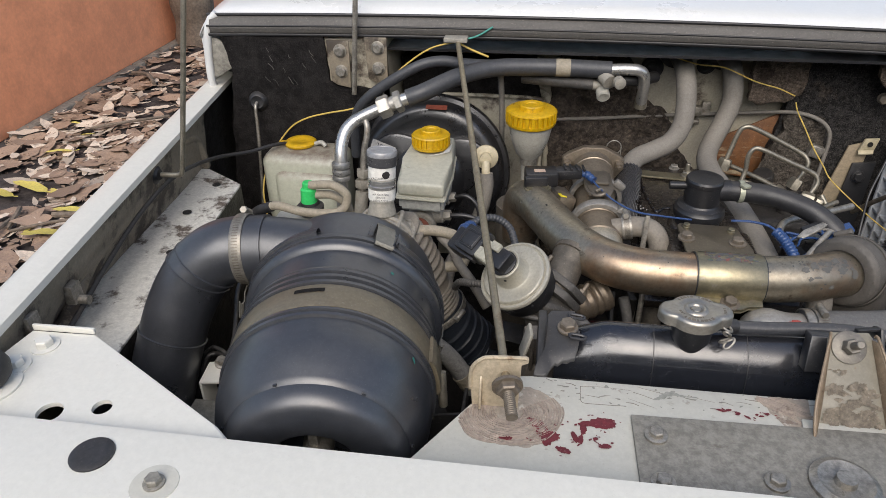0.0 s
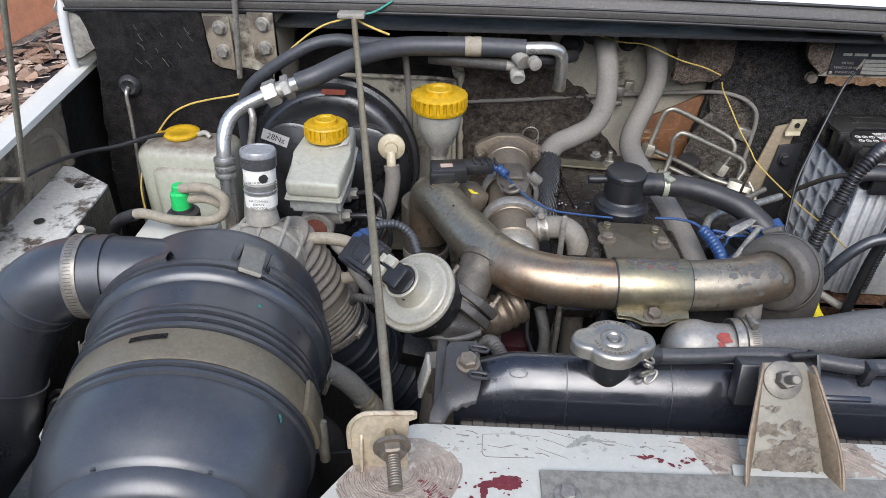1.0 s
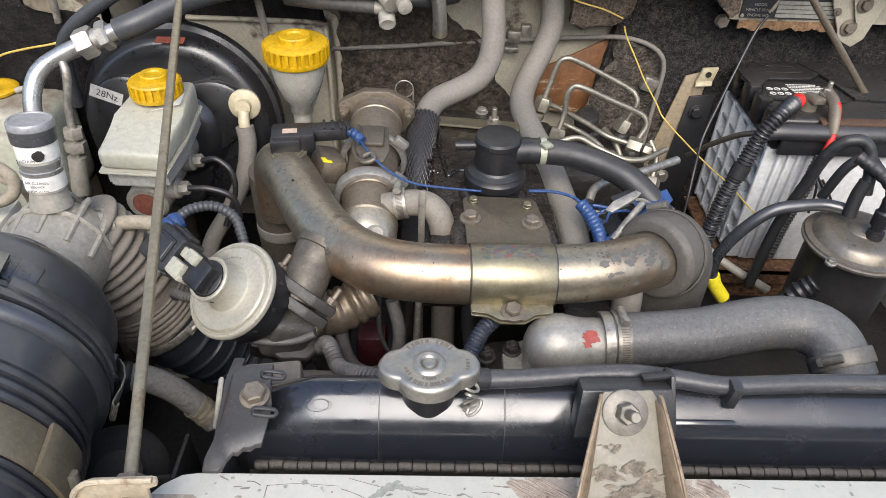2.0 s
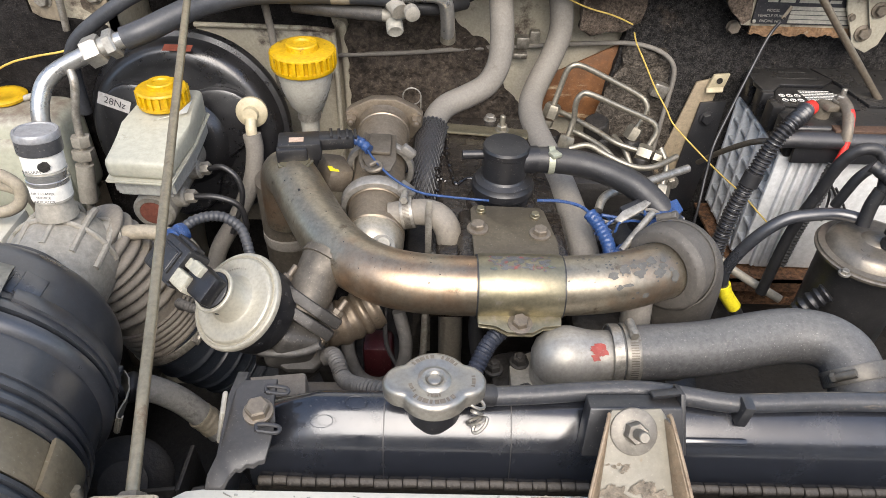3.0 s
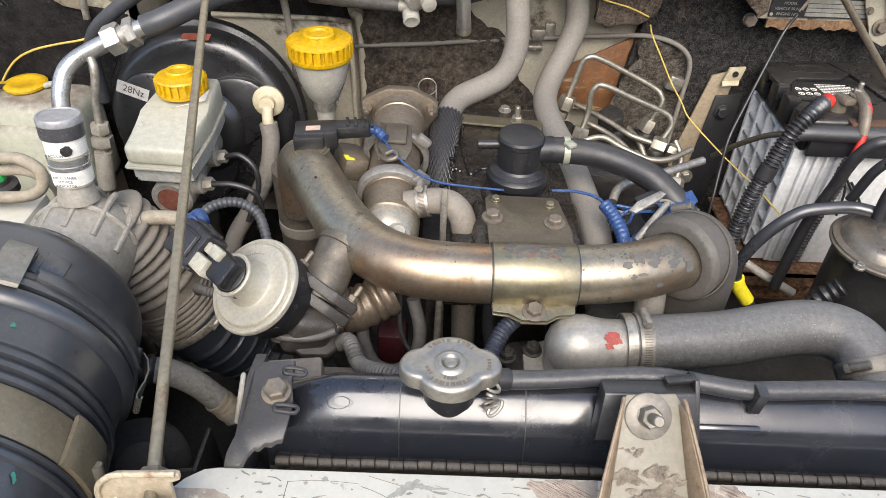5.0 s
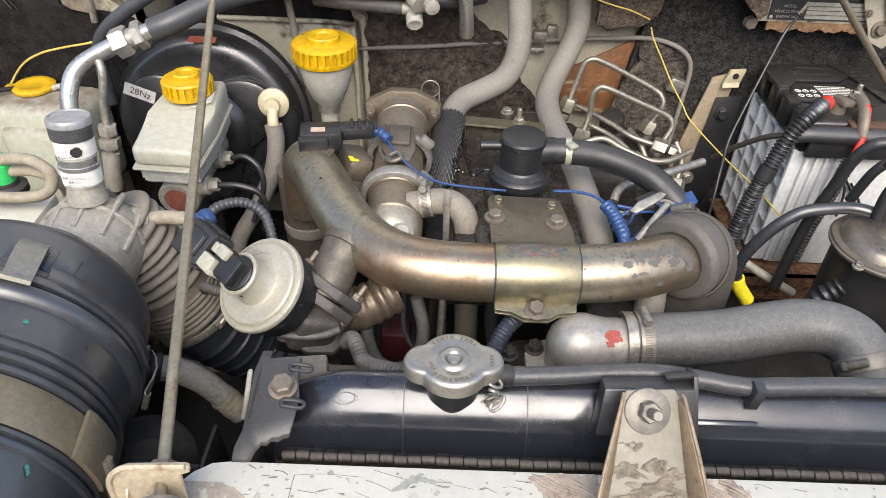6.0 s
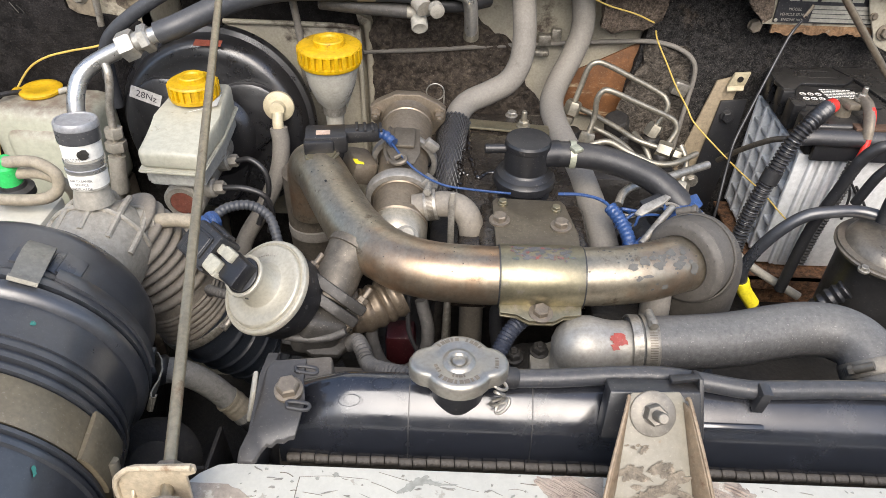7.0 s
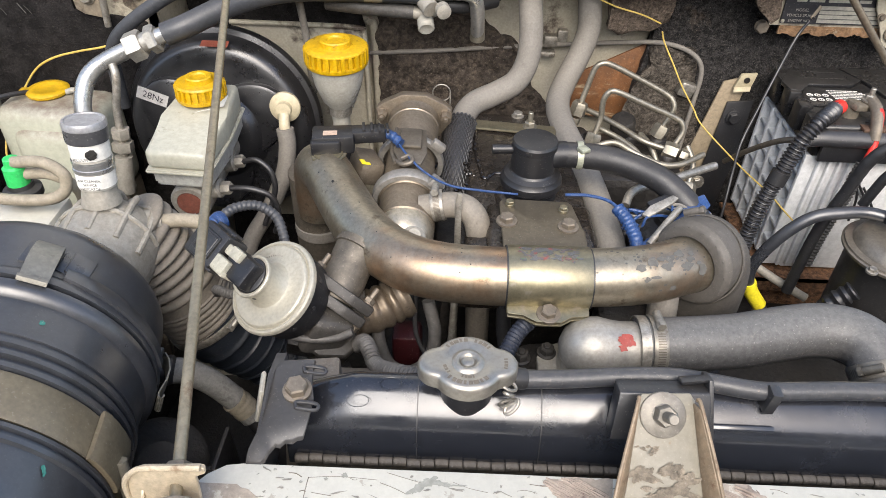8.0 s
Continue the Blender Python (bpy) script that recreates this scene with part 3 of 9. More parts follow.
slab(bm, [(-0.344, 0.459, 1.018), (-0.196, 0.372, 1.018), (-0.184, 0.362, 1.018), (-0.184, 0.362, 0.995), (-0.344, 0.459, 0.995)], (0.001, 0.002, 0))
part("plate", bm, CREAM, gusset)
for x, y in ((-0.378, 0.440), (-0.386, 0.413)):
    bolt(gusset, (x, y, 1.022), (0, 0, 1), 0.0075, 0.007, CREAM, 1.6)
stop = thing("rubber_bump_stop", (-0.392, 0.388, 1.022), "black rubber bonnet stop on the corner plate", "rubber stop")
part("pad", lathe(bmesh.new(), [(0.003, 0.016), (0.008, 0.020), (0.016, 0.021), (0.024, 0.0185), (0.029, 0.012), (0.030, 0)], (-0.392, 0.388, 1.0235)), BRUB, stop)
part("washer", lathe(bmesh.new(), [(0, 0.025), (0.002, 0.025), (0.0035, 0.018)], (-0.392, 0.388, 1.022)), CREAM, stop)

panel = thing("front_crossmember", (0.3, 0.4, 0.95), "scuffed cream radiator top panel with paint smears", "body panel")
bm = slab(bmesh.new(), [(-0.068, 0.34, 0.988), (-0.054, 0.388, 0.988), (-0.014, 0.452, 0.988), (0.006, 0.474, 0.988), (0.016, 0.4860, 0.988), (0.026, 0.4925, 0.988), (0.036, 0.4940, 0.988), (0.82, 0.4950, 0.988), (0.82, 0.34, 0.988)], (0, 0, -0.005), 0.0015)
slab(bm, [(0.034, 0.4925, 0.984), (0.82, 0.4930, 0.984), (0.82, 0.4930, 0.62), (0.034, 0.4925, 0.62)], (0, -0.003, 0))
part("plate", bm, PANEL, panel)
bm = slab(bmesh.new(), [(0.118, 0.36, 0.988), (0.117, 0.4545, 0.988), (0.60, 0.466, 0.988), (0.60, 0.36, 0.988)], (0, 0, 0.0035), 0.0008)
plate2 = part("cover_plate", bm, GREYPL, panel, "grey steel cover plate")
for x, y in ((0.134, 0.433), (0.134, 0.387), (0.215, 0.398), (0.36, 0.44), (0.345, 0.39)):
    bolt(plate2, (x, y, 0.9925), (0, 0, 1), 0.006, 0.005, STEEL, 1.5)
part("latch_seat", lathe(bmesh.new(), [(0, 0.024), (0.003, 0.024), (0.006, 0.019), (0.004, 0.014), (0.004, 0.008), (0.009, 0.007)], (0.262, 0.402, 0.9915)), STEEL, plate2)
# sealer smears and maroon paint marks
rnd = random.Random(11)


def blob(bm, x, y, z, rx, ry, turn=0.0, n=18, rough=0.25):
    vs = []
    for i in range(n):
        a = 2 * math.pi * i / n
        k = 1 + rnd.uniform(-rough, rough)
        px, py = rx * k * math.cos(a), ry * k * math.sin(a)
        vs.append(bm.verts.new((x + px * math.cos(turn) - py * math.sin(turn), y + px * math.sin(turn) + py * math.cos(turn), z)))
    bm.faces.new(vs)


film = []
for i in range(60):
    a = 2 * math.pi * i / 60
    w = 1 + 0.05 * math.sin(5 * a) + rnd.uniform(-0.03, 0.03)
    px, py = 0.019 + 0.043 * w * math.cos(a), min(0.479, 0.447 + 0.037 * w * math.sin(a))
    film.append((max(px, -0.0125 + (py - 0.452) * 0.62), py, 0.98812))
bm = bmesh.new()
bm.faces.new([bm.verts.new(p) for p in film])
FILM = mat("thin_sealer", (0.31, 0.265, 0.215), 0.6, 0, (0.17, 0.13, 0.105), 0.5, 60, bump=0.15, second=(0.46, 0.42, 0.35), second_scale=90, second_lo=0.57, second_hi=0.63)
part("sealer_film", bm, FILM, panel)
bm = bmesh.new()
for k in range(26):
    q = 0.28 + 0.029 * k
    run = []
    for i in range(44):
        a = radians(-215 + 250 * i / 43)
        w = 1 + 0.03 * math.sin(5 * a + k) + 0.05 * math.sin(2 * a + 1.3)
        p = (0.019 + 0.042 * q * w * math.cos(a), 0.447 + 0.036 * q * w * math.sin(a), 0.98815)
        if p[0] > -0.011 + (p[1] - 0.452) * 0.62 and p[1] < 0.478 and rnd.random() > 0.06:
            run.append(p)
        else:
            if len(run) > 3:
                sweep(bm, run, rnd.uniform(0.0004, 0.0010), 5, 2)
            run = []
    if len(run) > 3:
        sweep(bm, run, rnd.uniform(0.0004, 0.0010), 5, 2)
tagged(part("sealer_smear", bm, SCRATCH, panel), kind="stuff")
# brushed sealer on both sides of the radiator bracket's foot
for corners in (((0.2205, 0.4905), (0.2420, 0.4935), (0.2640, 0.4930), (0.2600, 0.4600), (0.2390, 0.4570), (0.2300, 0.4760)), ((0.3140, 0.4600), (0.3160, 0.4935), (0.3480, 0.4930), (0.3560, 0.4850), (0.3480, 0.4650))):
    edge = []
    for i, p in enumerate(corners):
        q = corners[(i + 1) % len(corners)]
        for j in range(9):
            u = j / 9
            edge.append((p[0] + (q[0] - p[0]) * u + rnd.gauss(0, 0.0007), min(0.4938, p[1] + (q[1] - p[1]) * u + rnd.gauss(0, 0.0007)), 0.98814))
    bm = bmesh.new()
    bm.faces.new([bm.verts.new(p) for p in edge][::-1])
    part("sealer_film", bm, FILM, panel)
bm = bmesh.new()
for k in range(120):
    if k % 5 < 3:
        x0, y0 = rnd.uniform(0.221, 0.250), rnd.uniform(0.478, 0.4925)
        y0 = max(y0, 0.4905 - (x0 - 0.2205) * 1.2)
    else:
        x0, y0 = rnd.uniform(0.316, 0.344), rnd.uniform(0.474, 0.4925)
    d = rnd.uniform(0.008, 0.020)
    b = rnd.uniform(0.5, 0.85)
    sweep(bm, [(x0, y0, 0.9881), (x0 + d * 0.5, y0 - d * b * 0.42, 0.9884), (x0 + d, y0 - d * b, 0.9881)], rnd.uniform(0.0004, 0.0009), 6, 3)
tagged(part("sealer_smear", bm, SCRATCH, panel), kind="stuff")
bm = bmesh.new()
marks = ((0.094, 0.4445, 0.0095, 0.0062, 0.05), (0.083, 0.4425, 0.0080, 0.0030, 0.2), (0.079, 0.4365, 0.0026, 0.0062, -0.1), (0.100, 0.4450, 0.0050, 0.0052, 0.0), (0.072, 0.4270, 0.0024, 0.0060, 0.35), (0.0765, 0.4250, 0.0020, 0.0050, -0.1),
         (0.041, 0.4385, 0.0055, 0.0045, -0.3), (0.046, 0.4310, 0.0048, 0.0085, 0.1), (0.054, 0.4255, 0.0062, 0.0050, -0.5), (0.050, 0.4200, 0.0040, 0.0050, 0.2), (0.018, 0.4185, 0.0060, 0.0022, 0.1), (0.088, 0.4270, 0.0022, 0.0016, 0.3),
         (0.095, 0.4200, 0.0050, 0.0025, 0.2), (0.063, 0.4120, 0.0060, 0.0030, -0.3))
for k, (x, y, a, b, t) in enumerate(marks):
    blob(bm, x, y, 0.98835 + 0.00003 * k, a, b, t, 30, 0.16)
    for j in range(4):
        blob(bm, x + rnd.gauss(0, a * 1.0), y + rnd.gauss(0, b * 1.1), 0.98880 + 0.00002 * (4 * k + j), rnd.uniform(0.0005, 0.0016), rnd.uniform(0.0004, 0.0010), rnd.uniform(-1, 1), 9, 0.4)
for k in range(26):
    u = rnd.random()
    blob(bm, 0.188 + 0.047 * u + rnd.gauss(0, 0.001), 0.4690 + 0.0035 * math.sin(u * 9) + rnd.gauss(0, 0.0012), 0.98835 + 0.00002 * k, rnd.uniform(0.0007, 0.0032), rnd.uniform(0.0004, 0.0013), rnd.uniform(-0.8, 0.8), 10, 0.4)
tagged(part("paint_smear", bm, MAROON, panel), kind="stuff")
# bare primer patch, chipped edges and hairline cracks in the paint
PRIMER = mat("grey_primer", (0.27, 0.27, 0.235), 0.6, 0, (0.16, 0.14, 0.11), 0.35, 60, bump=0.05, specks=0.3)
bm = bmesh.new()
for k, (x, y, a, b, t) in enumerate(((0.145, 0.4815, 0.0060, 0.0026, 0.75), (0.1515, 0.4855, 0.0060, 0.0030, 0.4), (0.1590, 0.4850, 0.0070, 0.0018, -0.1), (0.1690, 0.4842, 0.0060, 0.0007, 0.05), (0.1000, 0.4880, 0.0020, 0.0016, 0), (0.0890, 0.4850, 0.0014, 0.0012, 0), (0.1400, 0.4782, 0.0020, 0.0012, 0.3))):
    blob(bm, x, y, 0.98812 + 0.00002 * k, a, b, t, 26, 0.35)
for k in range(40):
    blob(bm, rnd.uniform(0.04, 0.62), rnd.uniform(0.466, 0.4935), 0.98850 + 0.00001 * k, rnd.uniform(0.0004, 0.0016), rnd.uniform(0.0003, 0.0009), rnd.uniform(-1, 1), 10, 0.45)
tagged(part("primer_chip", bm, PRIMER, panel), kind="stuff")
bm = bmesh.new()
cracks = [((0.0777, 0.4856), (0.0777, 0.4760), (0.0785, 0.4668), (0.0900, 0.4655), (0.1150, 0.4668)), ((0.0777, 0.4858), (0.0960, 0.4868), (0.1200, 0.4862)), ((0.122, 0.4842), (0.130, 0.4815), (0.1385, 0.4773)), ((0.126, 0.4912), (0.136, 0.4880), (0.147, 0.4853)), ((0.166, 0.4862), (0.176, 0.4832), (0.1875, 0.4799))]
for k in range(22):
    x, y, d = rnd.uniform(0.05, 0.62), rnd.uniform(0.470, 0.492), rnd.uniform(0.003, 0.016)
    cracks.append(((x, y), (x + d * 0.5, y + rnd.uniform(-0.1, 0.05) * d), (x + d, y + rnd.uniform(-0.35, 0.2) * d)))
for pts in cracks:
    sweep(bm, [(x + rnd.gauss(0, 0.0003), min(0.4936, y + rnd.gauss(0, 0.0003)), 0.98805) for x, y in pts], rnd.uniform(0.00012, 0.00030), 5, 5)
tagged(part("paint_crack", bm, CRACK, panel), kind="stuff")
bm = bmesh.new()
for k in range(44):
    x, y = rnd.uniform(0.05, 0.62), rnd.uniform(0.466, 0.491)
    blob(bm, x, y, 0.9882 + 0.00001 * k, rnd.uniform(0.0008, 0.011) * (0.4 if k % 3 else 1), rnd.uniform(0.0002, 0.0009), rnd.uniform(-0.5, 0.3), 12, 0.5)
tagged(part("scuff", bm, GREYPL, panel), kind="stuff")

# firewall and cowl
tagged(part("wall_firewall", slab(bmesh.new(), [(-0.23, 1.175, 0.40), (0.86, 1.175, 0.40), (0.86, 1.175, 1.125), (-0.23, 1.175, 1.125)], (0, 0.01, 0)), FIREW), "dirty cream painted firewall sheet", "firewall", kind="structure")
bm = slab(bmesh.new(), [(-0.470, 1.05, 0.40), (-0.205, 1.05, 0.40), (-0.205, 1.05, 1.125), (-0.455, 1.05, 1.125), (-0.444, 1.05, 1.07), (-0.466, 1.05, 0.89)], (0, 0.008, 0))
slab(bm, [(-0.213, 1.05, 0.4), (-0.213, 1.18, 0.4), (-0.213, 1.18, 1.125), (-0.213, 1.05, 1.125)], (0.008, 0, 0))
tagged(part("wall_footwell", bm, FIREW), "stepped footwell part of the firewall", "firewall", kind="structure")

# black sheet stands in for the unlit gap behind the fender
tagged(part("wall_shade_gap", slab(bmesh.new(), [(-0.512, 1.12, 0.40), (-0.44, 1.12, 0.40), (-0.44, 1.12, 1.10), (-0.500, 1.12, 1.10), (-0.505, 1.12, 1.03)], (0, 0.008, 0)), ENGINE), "near-black sheet standing in for the shaded gap behind the fender", "wall", kind="structure")


def felt(name, outline, depth, material, label, seed=0, wob=0.003, cell=0.012):
    """A thick soft sheet, cut from a grid inside an outline of (x, z) points on the plane y, with an uneven face."""
    y = outline[0]
    pts = outline[1]
    bm = slab(bmesh.new(), [(x, y, z) for x, z in pts], (0, depth, 0))
    bmesh.ops.triangulate(bm, faces=bm.faces[:])
    for _ in range(7):
        long = [e for e in bm.edges if e.calc_length() > cell]
        if not long:
            break
        bmesh.ops.subdivide_edges(bm, edges=long, cuts=1)
        bmesh.ops.triangulate(bm, faces=[f for f in bm.faces if len(f.verts) > 3])
    for v in bm.verts:
        n = noise.noise(v.co * 28 + Vector((seed, 0, 0))) + 0.6 * noise.noise(v.co * 90)
        v.co += Vector((noise.noise(v.co * 60) * wob, n * wob, noise.noise(v.co * 55 + Vector((9, 0, 0))) * wob))
    return tagged(part(name, bm, material, angle=80), label, "insulation")


foot_felt = felt("felt_pad", (1.043, [(-0.490, 0.62), (-0.215, 0.62), (-0.222, 0.95), (-0.205, 0.99), (-0.216, 1.045), (-0.262, 1.055), (-0.296, 1.06), (-0.30, 1.128), (-0.464, 1.128), (-0.452, 1.076), (-0.463, 1.0), (-0.478, 0.895)]), 0.006, FELTK, "black felt insulation pad glued on the footwell", 1, 0.0022)
bm = bmesh.new()
rnd = random.Random(21)
for k in range(12):
    x, z, d = rnd.uniform(-0.40, -0.32), rnd.uniform(1.06, 1.115), rnd.uniform(0.004, 0.014)
    a = -1.0 + rnd.gauss(0, 0.15)
    sweep(bm, [(x, 1.0395, z), (x + 0.5 * d * math.cos(a) + rnd.gauss(0, 0.001), 1.0390, z + 0.5 * d * math.sin(a)), (x + d * math.cos(a), 1.0395, z + d * math.sin(a))], rnd.uniform(0.0002, 0.0006), 5, 3)
tagged(part("felt_scrape", bm, mat("pale_scrape", (0.085, 0.08, 0.072), 0.9, 0, (0.04, 0.035, 0.03), 0.5, 90), foot_felt), kind="stuff")
# real mat on top; its lower part is added to darken the void
felt("felt_pad", (1.160, [(0.046, 0.44), (0.30, 0.44), (0.30, 0.88), (0.262, 0.930), (0.248, 0.972), (0.232, 0.990), (0.205, 1.003), (0.186, 1.020), (0.178, 1.060), (0.160, 1.085), (0.120, 1.098), (0.062, 1.100), (0.048, 1.040)]), 0.012, FELTM, "oily dark brown felt mat on the firewall behind the engine, lengthened to darken the void below", 2, 0.0065, 0.0075)
felt("felt_pad", (1.140, [(0.40, 0.66), (0.84, 0.66), (0.84, 1.125), (0.43, 1.125), (0.415, 1.02), (0.40, 0.93)]), 0.022, FELTB, "black felt insulation behind the battery", 3, 0.003)
felt("felt_pad", (1.130, [(0.370, 0.80), (0.520, 0.80), (0.500, 0.88), (0.482, 0.955), (0.470, 1.000), (0.418, 1.002), (0.412, 0.970), (0.395, 0.925)]), 0.012, FELTG, "grey-brown frayed felt by the brake pipes", 8, 0.0055, 0.008)
felt("felt_flap", (1.118, [(0.345, 1.10), (0.348, 1.03), (0.362, 1.022), (0.40, 1.026), (0.424, 1.04), (0.426, 1.10)]), 0.016, FELTN, "torn brown felt flap hanging under the cowl", 4, 0.004)
felt("felt_flap", (1.085, [(0.505, 1.125), (0.512, 1.080), (0.522, 1.068), (0.536, 1.055), (0.543, 1.062), (0.541, 1.080), (0.545, 1.125)]), 0.012, FELTN, "torn strip of brown felt by the type plate", 5, 0.003)
# carried on below the booster so that the void there turns black
felt("felt_pad", (1.145, [(-0.20, 0.44), (0.03, 0.44), (0.03, 1.0), (0.02, 1.075), (-0.20, 1.075)]), 0.022, FELTK, "dark felt behind the brake booster, lengthened to darken the void below", 6, 0.003)

cowl = thing("cowl", (0.1, 1.2, 1.12), "white painted cowl panel with a rubber weather seal", "cowl")
bm = bmesh.new()
prof = [(1.056, 1.146), (1.052, 1.149), (1.055, 1.153), (1.066, 1.157), (1.085, 1.160), (1.15, 1.166), (1.30, 1.180), (1.62, 1.208)]
xs = [-0.502, -0.499, -0.492, -0.478, -0.455] + [-0.40 + 0.062 * k for k in range(21)]
rows = []
for x in xs:
    crown = 0.020 * (1 - (x / 0.9) ** 2) - 0.006
    edge = max(0.0, (-0.455 - x) / 0.047)
    drop = 0.035 * edge ** 2.2
    rows.append([bm.verts.new((x, y + 0.004 * edge, z + crown - drop)) for y, z in prof])
for a, b in zip(rows, rows[1:]):
    for j in range(len(prof) - 1):
        bm.faces.new((a[j], a[j + 1], b[j + 1], b[j]))
ext = bmesh.ops.extrude_face_region(bm, geom=bm.faces[:])
bmesh.ops.translate(bm, vec=(0, 0.003, -0.004), verts=[g for g in ext["geom"] if isinstance(g, bmesh.types.BMVert)])
slab(bm, [(-0.503, 1.062, 1.12), (-0.503, 1.6, 1.13), (-0.503, 1.6, 0.5), (-0.503, 1.13, 0.5), (-0.503, 1.13, 1.03), (-0.503, 1.062, 1.05)], (0.004, 0, 0), 0.001)
part("panel", bm, WHITE, cowl)
part("rolled_corner", sweep(bmesh.new(), [(-0.466, 1.052, 1.1565), (-0.476, 1.050, 1.148), (-0.4825, 1.047, 1.131), (-0.4880, 1.046, 1.098), (-0.4905, 1.046, 1.064), (-0.492, 1.050, 1.044)], 0.0062, 12), WHITE, cowl)
part("corner_flange", slab(bmesh.new(), [(-0.482, 1.048, 1.122), (-0.470, 1.048, 1.120), (-0.459, 1.046, 1.1116), (-0.4535, 1.046, 1.095), (-0.4505, 1.046, 1.0762), (-0.4778, 1.046, 1.0605), (-0.489, 1.047, 1.060)], (0, 0.004, 0), 0.001), GREYPL, cowl, "worn grey corner flange")
bm = bmesh.new()
rows = []
for x in [-0.476 + 0.066 * k for k in range(21)]:
    crown = 0.020 * (1 - (x / 0.9) ** 2) - 0.006
    rows.append([bm.verts.new((x, y, z + crown)) for y, z in ((1.058, 1.1465), (1.049, 1.1455), (1.044, 1.141), (1.0415, 1.1335), (1.0405, 1.1325), (1.0395, 1.1285), (1.0405, 1.1225), (1.046, 1.119), (1.060, 1.118))])
for a, b in zip(rows, rows[1:]):
    for j in range(len(a) - 1):
        bm.faces.new((a[j], a[j + 1], b[j + 1], b[j]))
part("seal_strip", bm, mat("dusty_seal_rubber", (0.060, 0.055, 0.049), 0.55, 0, (0.16, 0.14, 0.115), 0.35, 24, dust=0.15, bump=0.08, stretch=(0.25, 1, 1)), cowl, "dusty dark seal strip")
for dz, dy, r in ((0.0252, 0.0085, 0.0024), (0.0105, -0.0005, 0.0014), (-0.003, 0.003, 0.0030)):
    bm = bmesh.new()
    sweep(bm, [(x, 1.041 + dy, 1.122 + dz + 0.020 * (1 - (x / 0.9) ** 2) - 0.006) for x in [-0.480 + 0.065 * k for k in range(21)]], r, 10, 3)
    part("weather_seal", bm, BRUB, cowl, "black rubber seal")
bm = slab(bmesh.new(), [(-0.49, 1.055, 1.112), (0.84, 1.055, 1.112), (0.84, 1.6, 1.115), (-0.49, 1.6, 1.115)], (0, 0, -0.004))
part("under_tray", bm, BPAINT, cowl)

# the open bonnet that the hinge bar and the stay carry
hood = thing("bonnet", (0.18, 1.22, 1.26), "white bonnet standing open on its hinges", "bonnet")
bm = bmesh.new()
rows = []
for k in range(13):
    u = k / 12
    y, z = 1.22 + 0.34 * u + 0.04 * math.sin(math.pi * u), 1.27 + 0.95 * u
    rows.append([bm.verts.new((0.18 + 0.66 * w, y + 0.03 * (1 - w * w), z)) for w in [-1 + 0.2 * j for j in range(11)]])
for a, b in zip(rows, rows[1:]):
    for j in range(10):
        bm.faces.new((a[j], a[j + 1], b[j + 1], b[j]))
ext = bmesh.ops.extrude_face_region(bm, geom=bm.faces[:])
bmesh.ops.translate(bm, vec=(0, 0.004, -0.002), verts=[g for g in ext["geom"] if isinstance(g, bmesh.types.BMVert)])
part("outer_skin", bm, WHITE, hood)
bm = bmesh.new()
for u0, u1 in ((0.0, 0.1), (0.45, 0.55), (0.9, 1.0)):
    slab(bm, [(-0.44, 1.212 + 0.34 * u0, 1.272 + 0.95 * u0), (0.80, 1.212 + 0.34 * u0, 1.272 + 0.95 * u0), (0.80, 1.212 + 0.34 * u1, 1.272 + 0.95 * u1), (-0.44, 1.212 + 0.34 * u1, 1.272 + 0.95 * u1)], (0, 0.02, -0.007), 0.003)
for x in (-0.44, 0.14, 0.72):
    slab(bm, [(x, 1.215, 1.272), (x + 0.08, 1.215, 1.272), (x + 0.08, 1.555, 2.222), (x, 1.555, 2.222)], (0, 0.02, -0.007), 0.003)
part("inner_frame", bm, PANEL, hood, "dirty inner frame")

# hinge brackets and bars on the footwell
hinge = thing("hinge", (-0.24, 1.035, 1.05), "bolted steel bonnet hinge with an upright bar", "hinge")
for x0, zb in ((-0.273, 1.079), (-0.215, 1.085)):
    bm = slab(bmesh.new(), [(x0 - 0.017, 1.040, zb - 0.016), (x0 - 0.008, 1.040, zb - 0.022), (x0 + 0.013, 1.040, zb - 0.026), (x0 + 0.014, 1.040, zb + 0.046), (x0 - 0.021, 1.040, zb + 0.046)], (0, -0.004, 0), 0.0015)
    part("plate", bm, INNER, hinge)
    for dz in (0, 0.031):
        bolt(hinge, (x0, 1.036, zb + dz), (0, -1, 0), 0.0075, 0.006, STEEL, 1.35)
bm = bmesh.new()
sweep(bm, [(-0.255, 1.032, 1.045), (-0.249, 1.030, 1.11), (-0.242, 1.030, 1.186), (-0.225, 1.03, 1.36)], 0.0042, 10, flat=0.75)
part("bar", bm, STEEL, hinge)
prop = thing("bonnet_stay", (-0.41, 0.771, 1.02), "thin bent steel bonnet stay hooked into the fender", "stay rod")
bm = bmesh.new()
sweep(bm, [(-0.325, 0.771, 1.42), (-0.365, 0.771, 1.238), (-0.404, 0.771, 1.066), (-0.413, 0.772, 1.03), (-0.420, 0.774, 1.022), (-0.445, 0.775, 1.020)], 0.0032, 12, 6)
part("rod", bm, ZINC, prop)
drain = thing("drain_rod", (-0.42, 1.0, 0.9), "thin steel rod with a grommet on the footwell", "rod")
bm = sweep(bmesh.new(), [(-0.4166, 1.036, 1.024), (-0.4168, 1.027, 1.016), (-0.4172, 1.024, 0.98), (-0.420, 1.015, 0.90), (-0.43, 1.0, 0.75)], 0.0027, 10)
part("rod", bm, STEEL, drain)
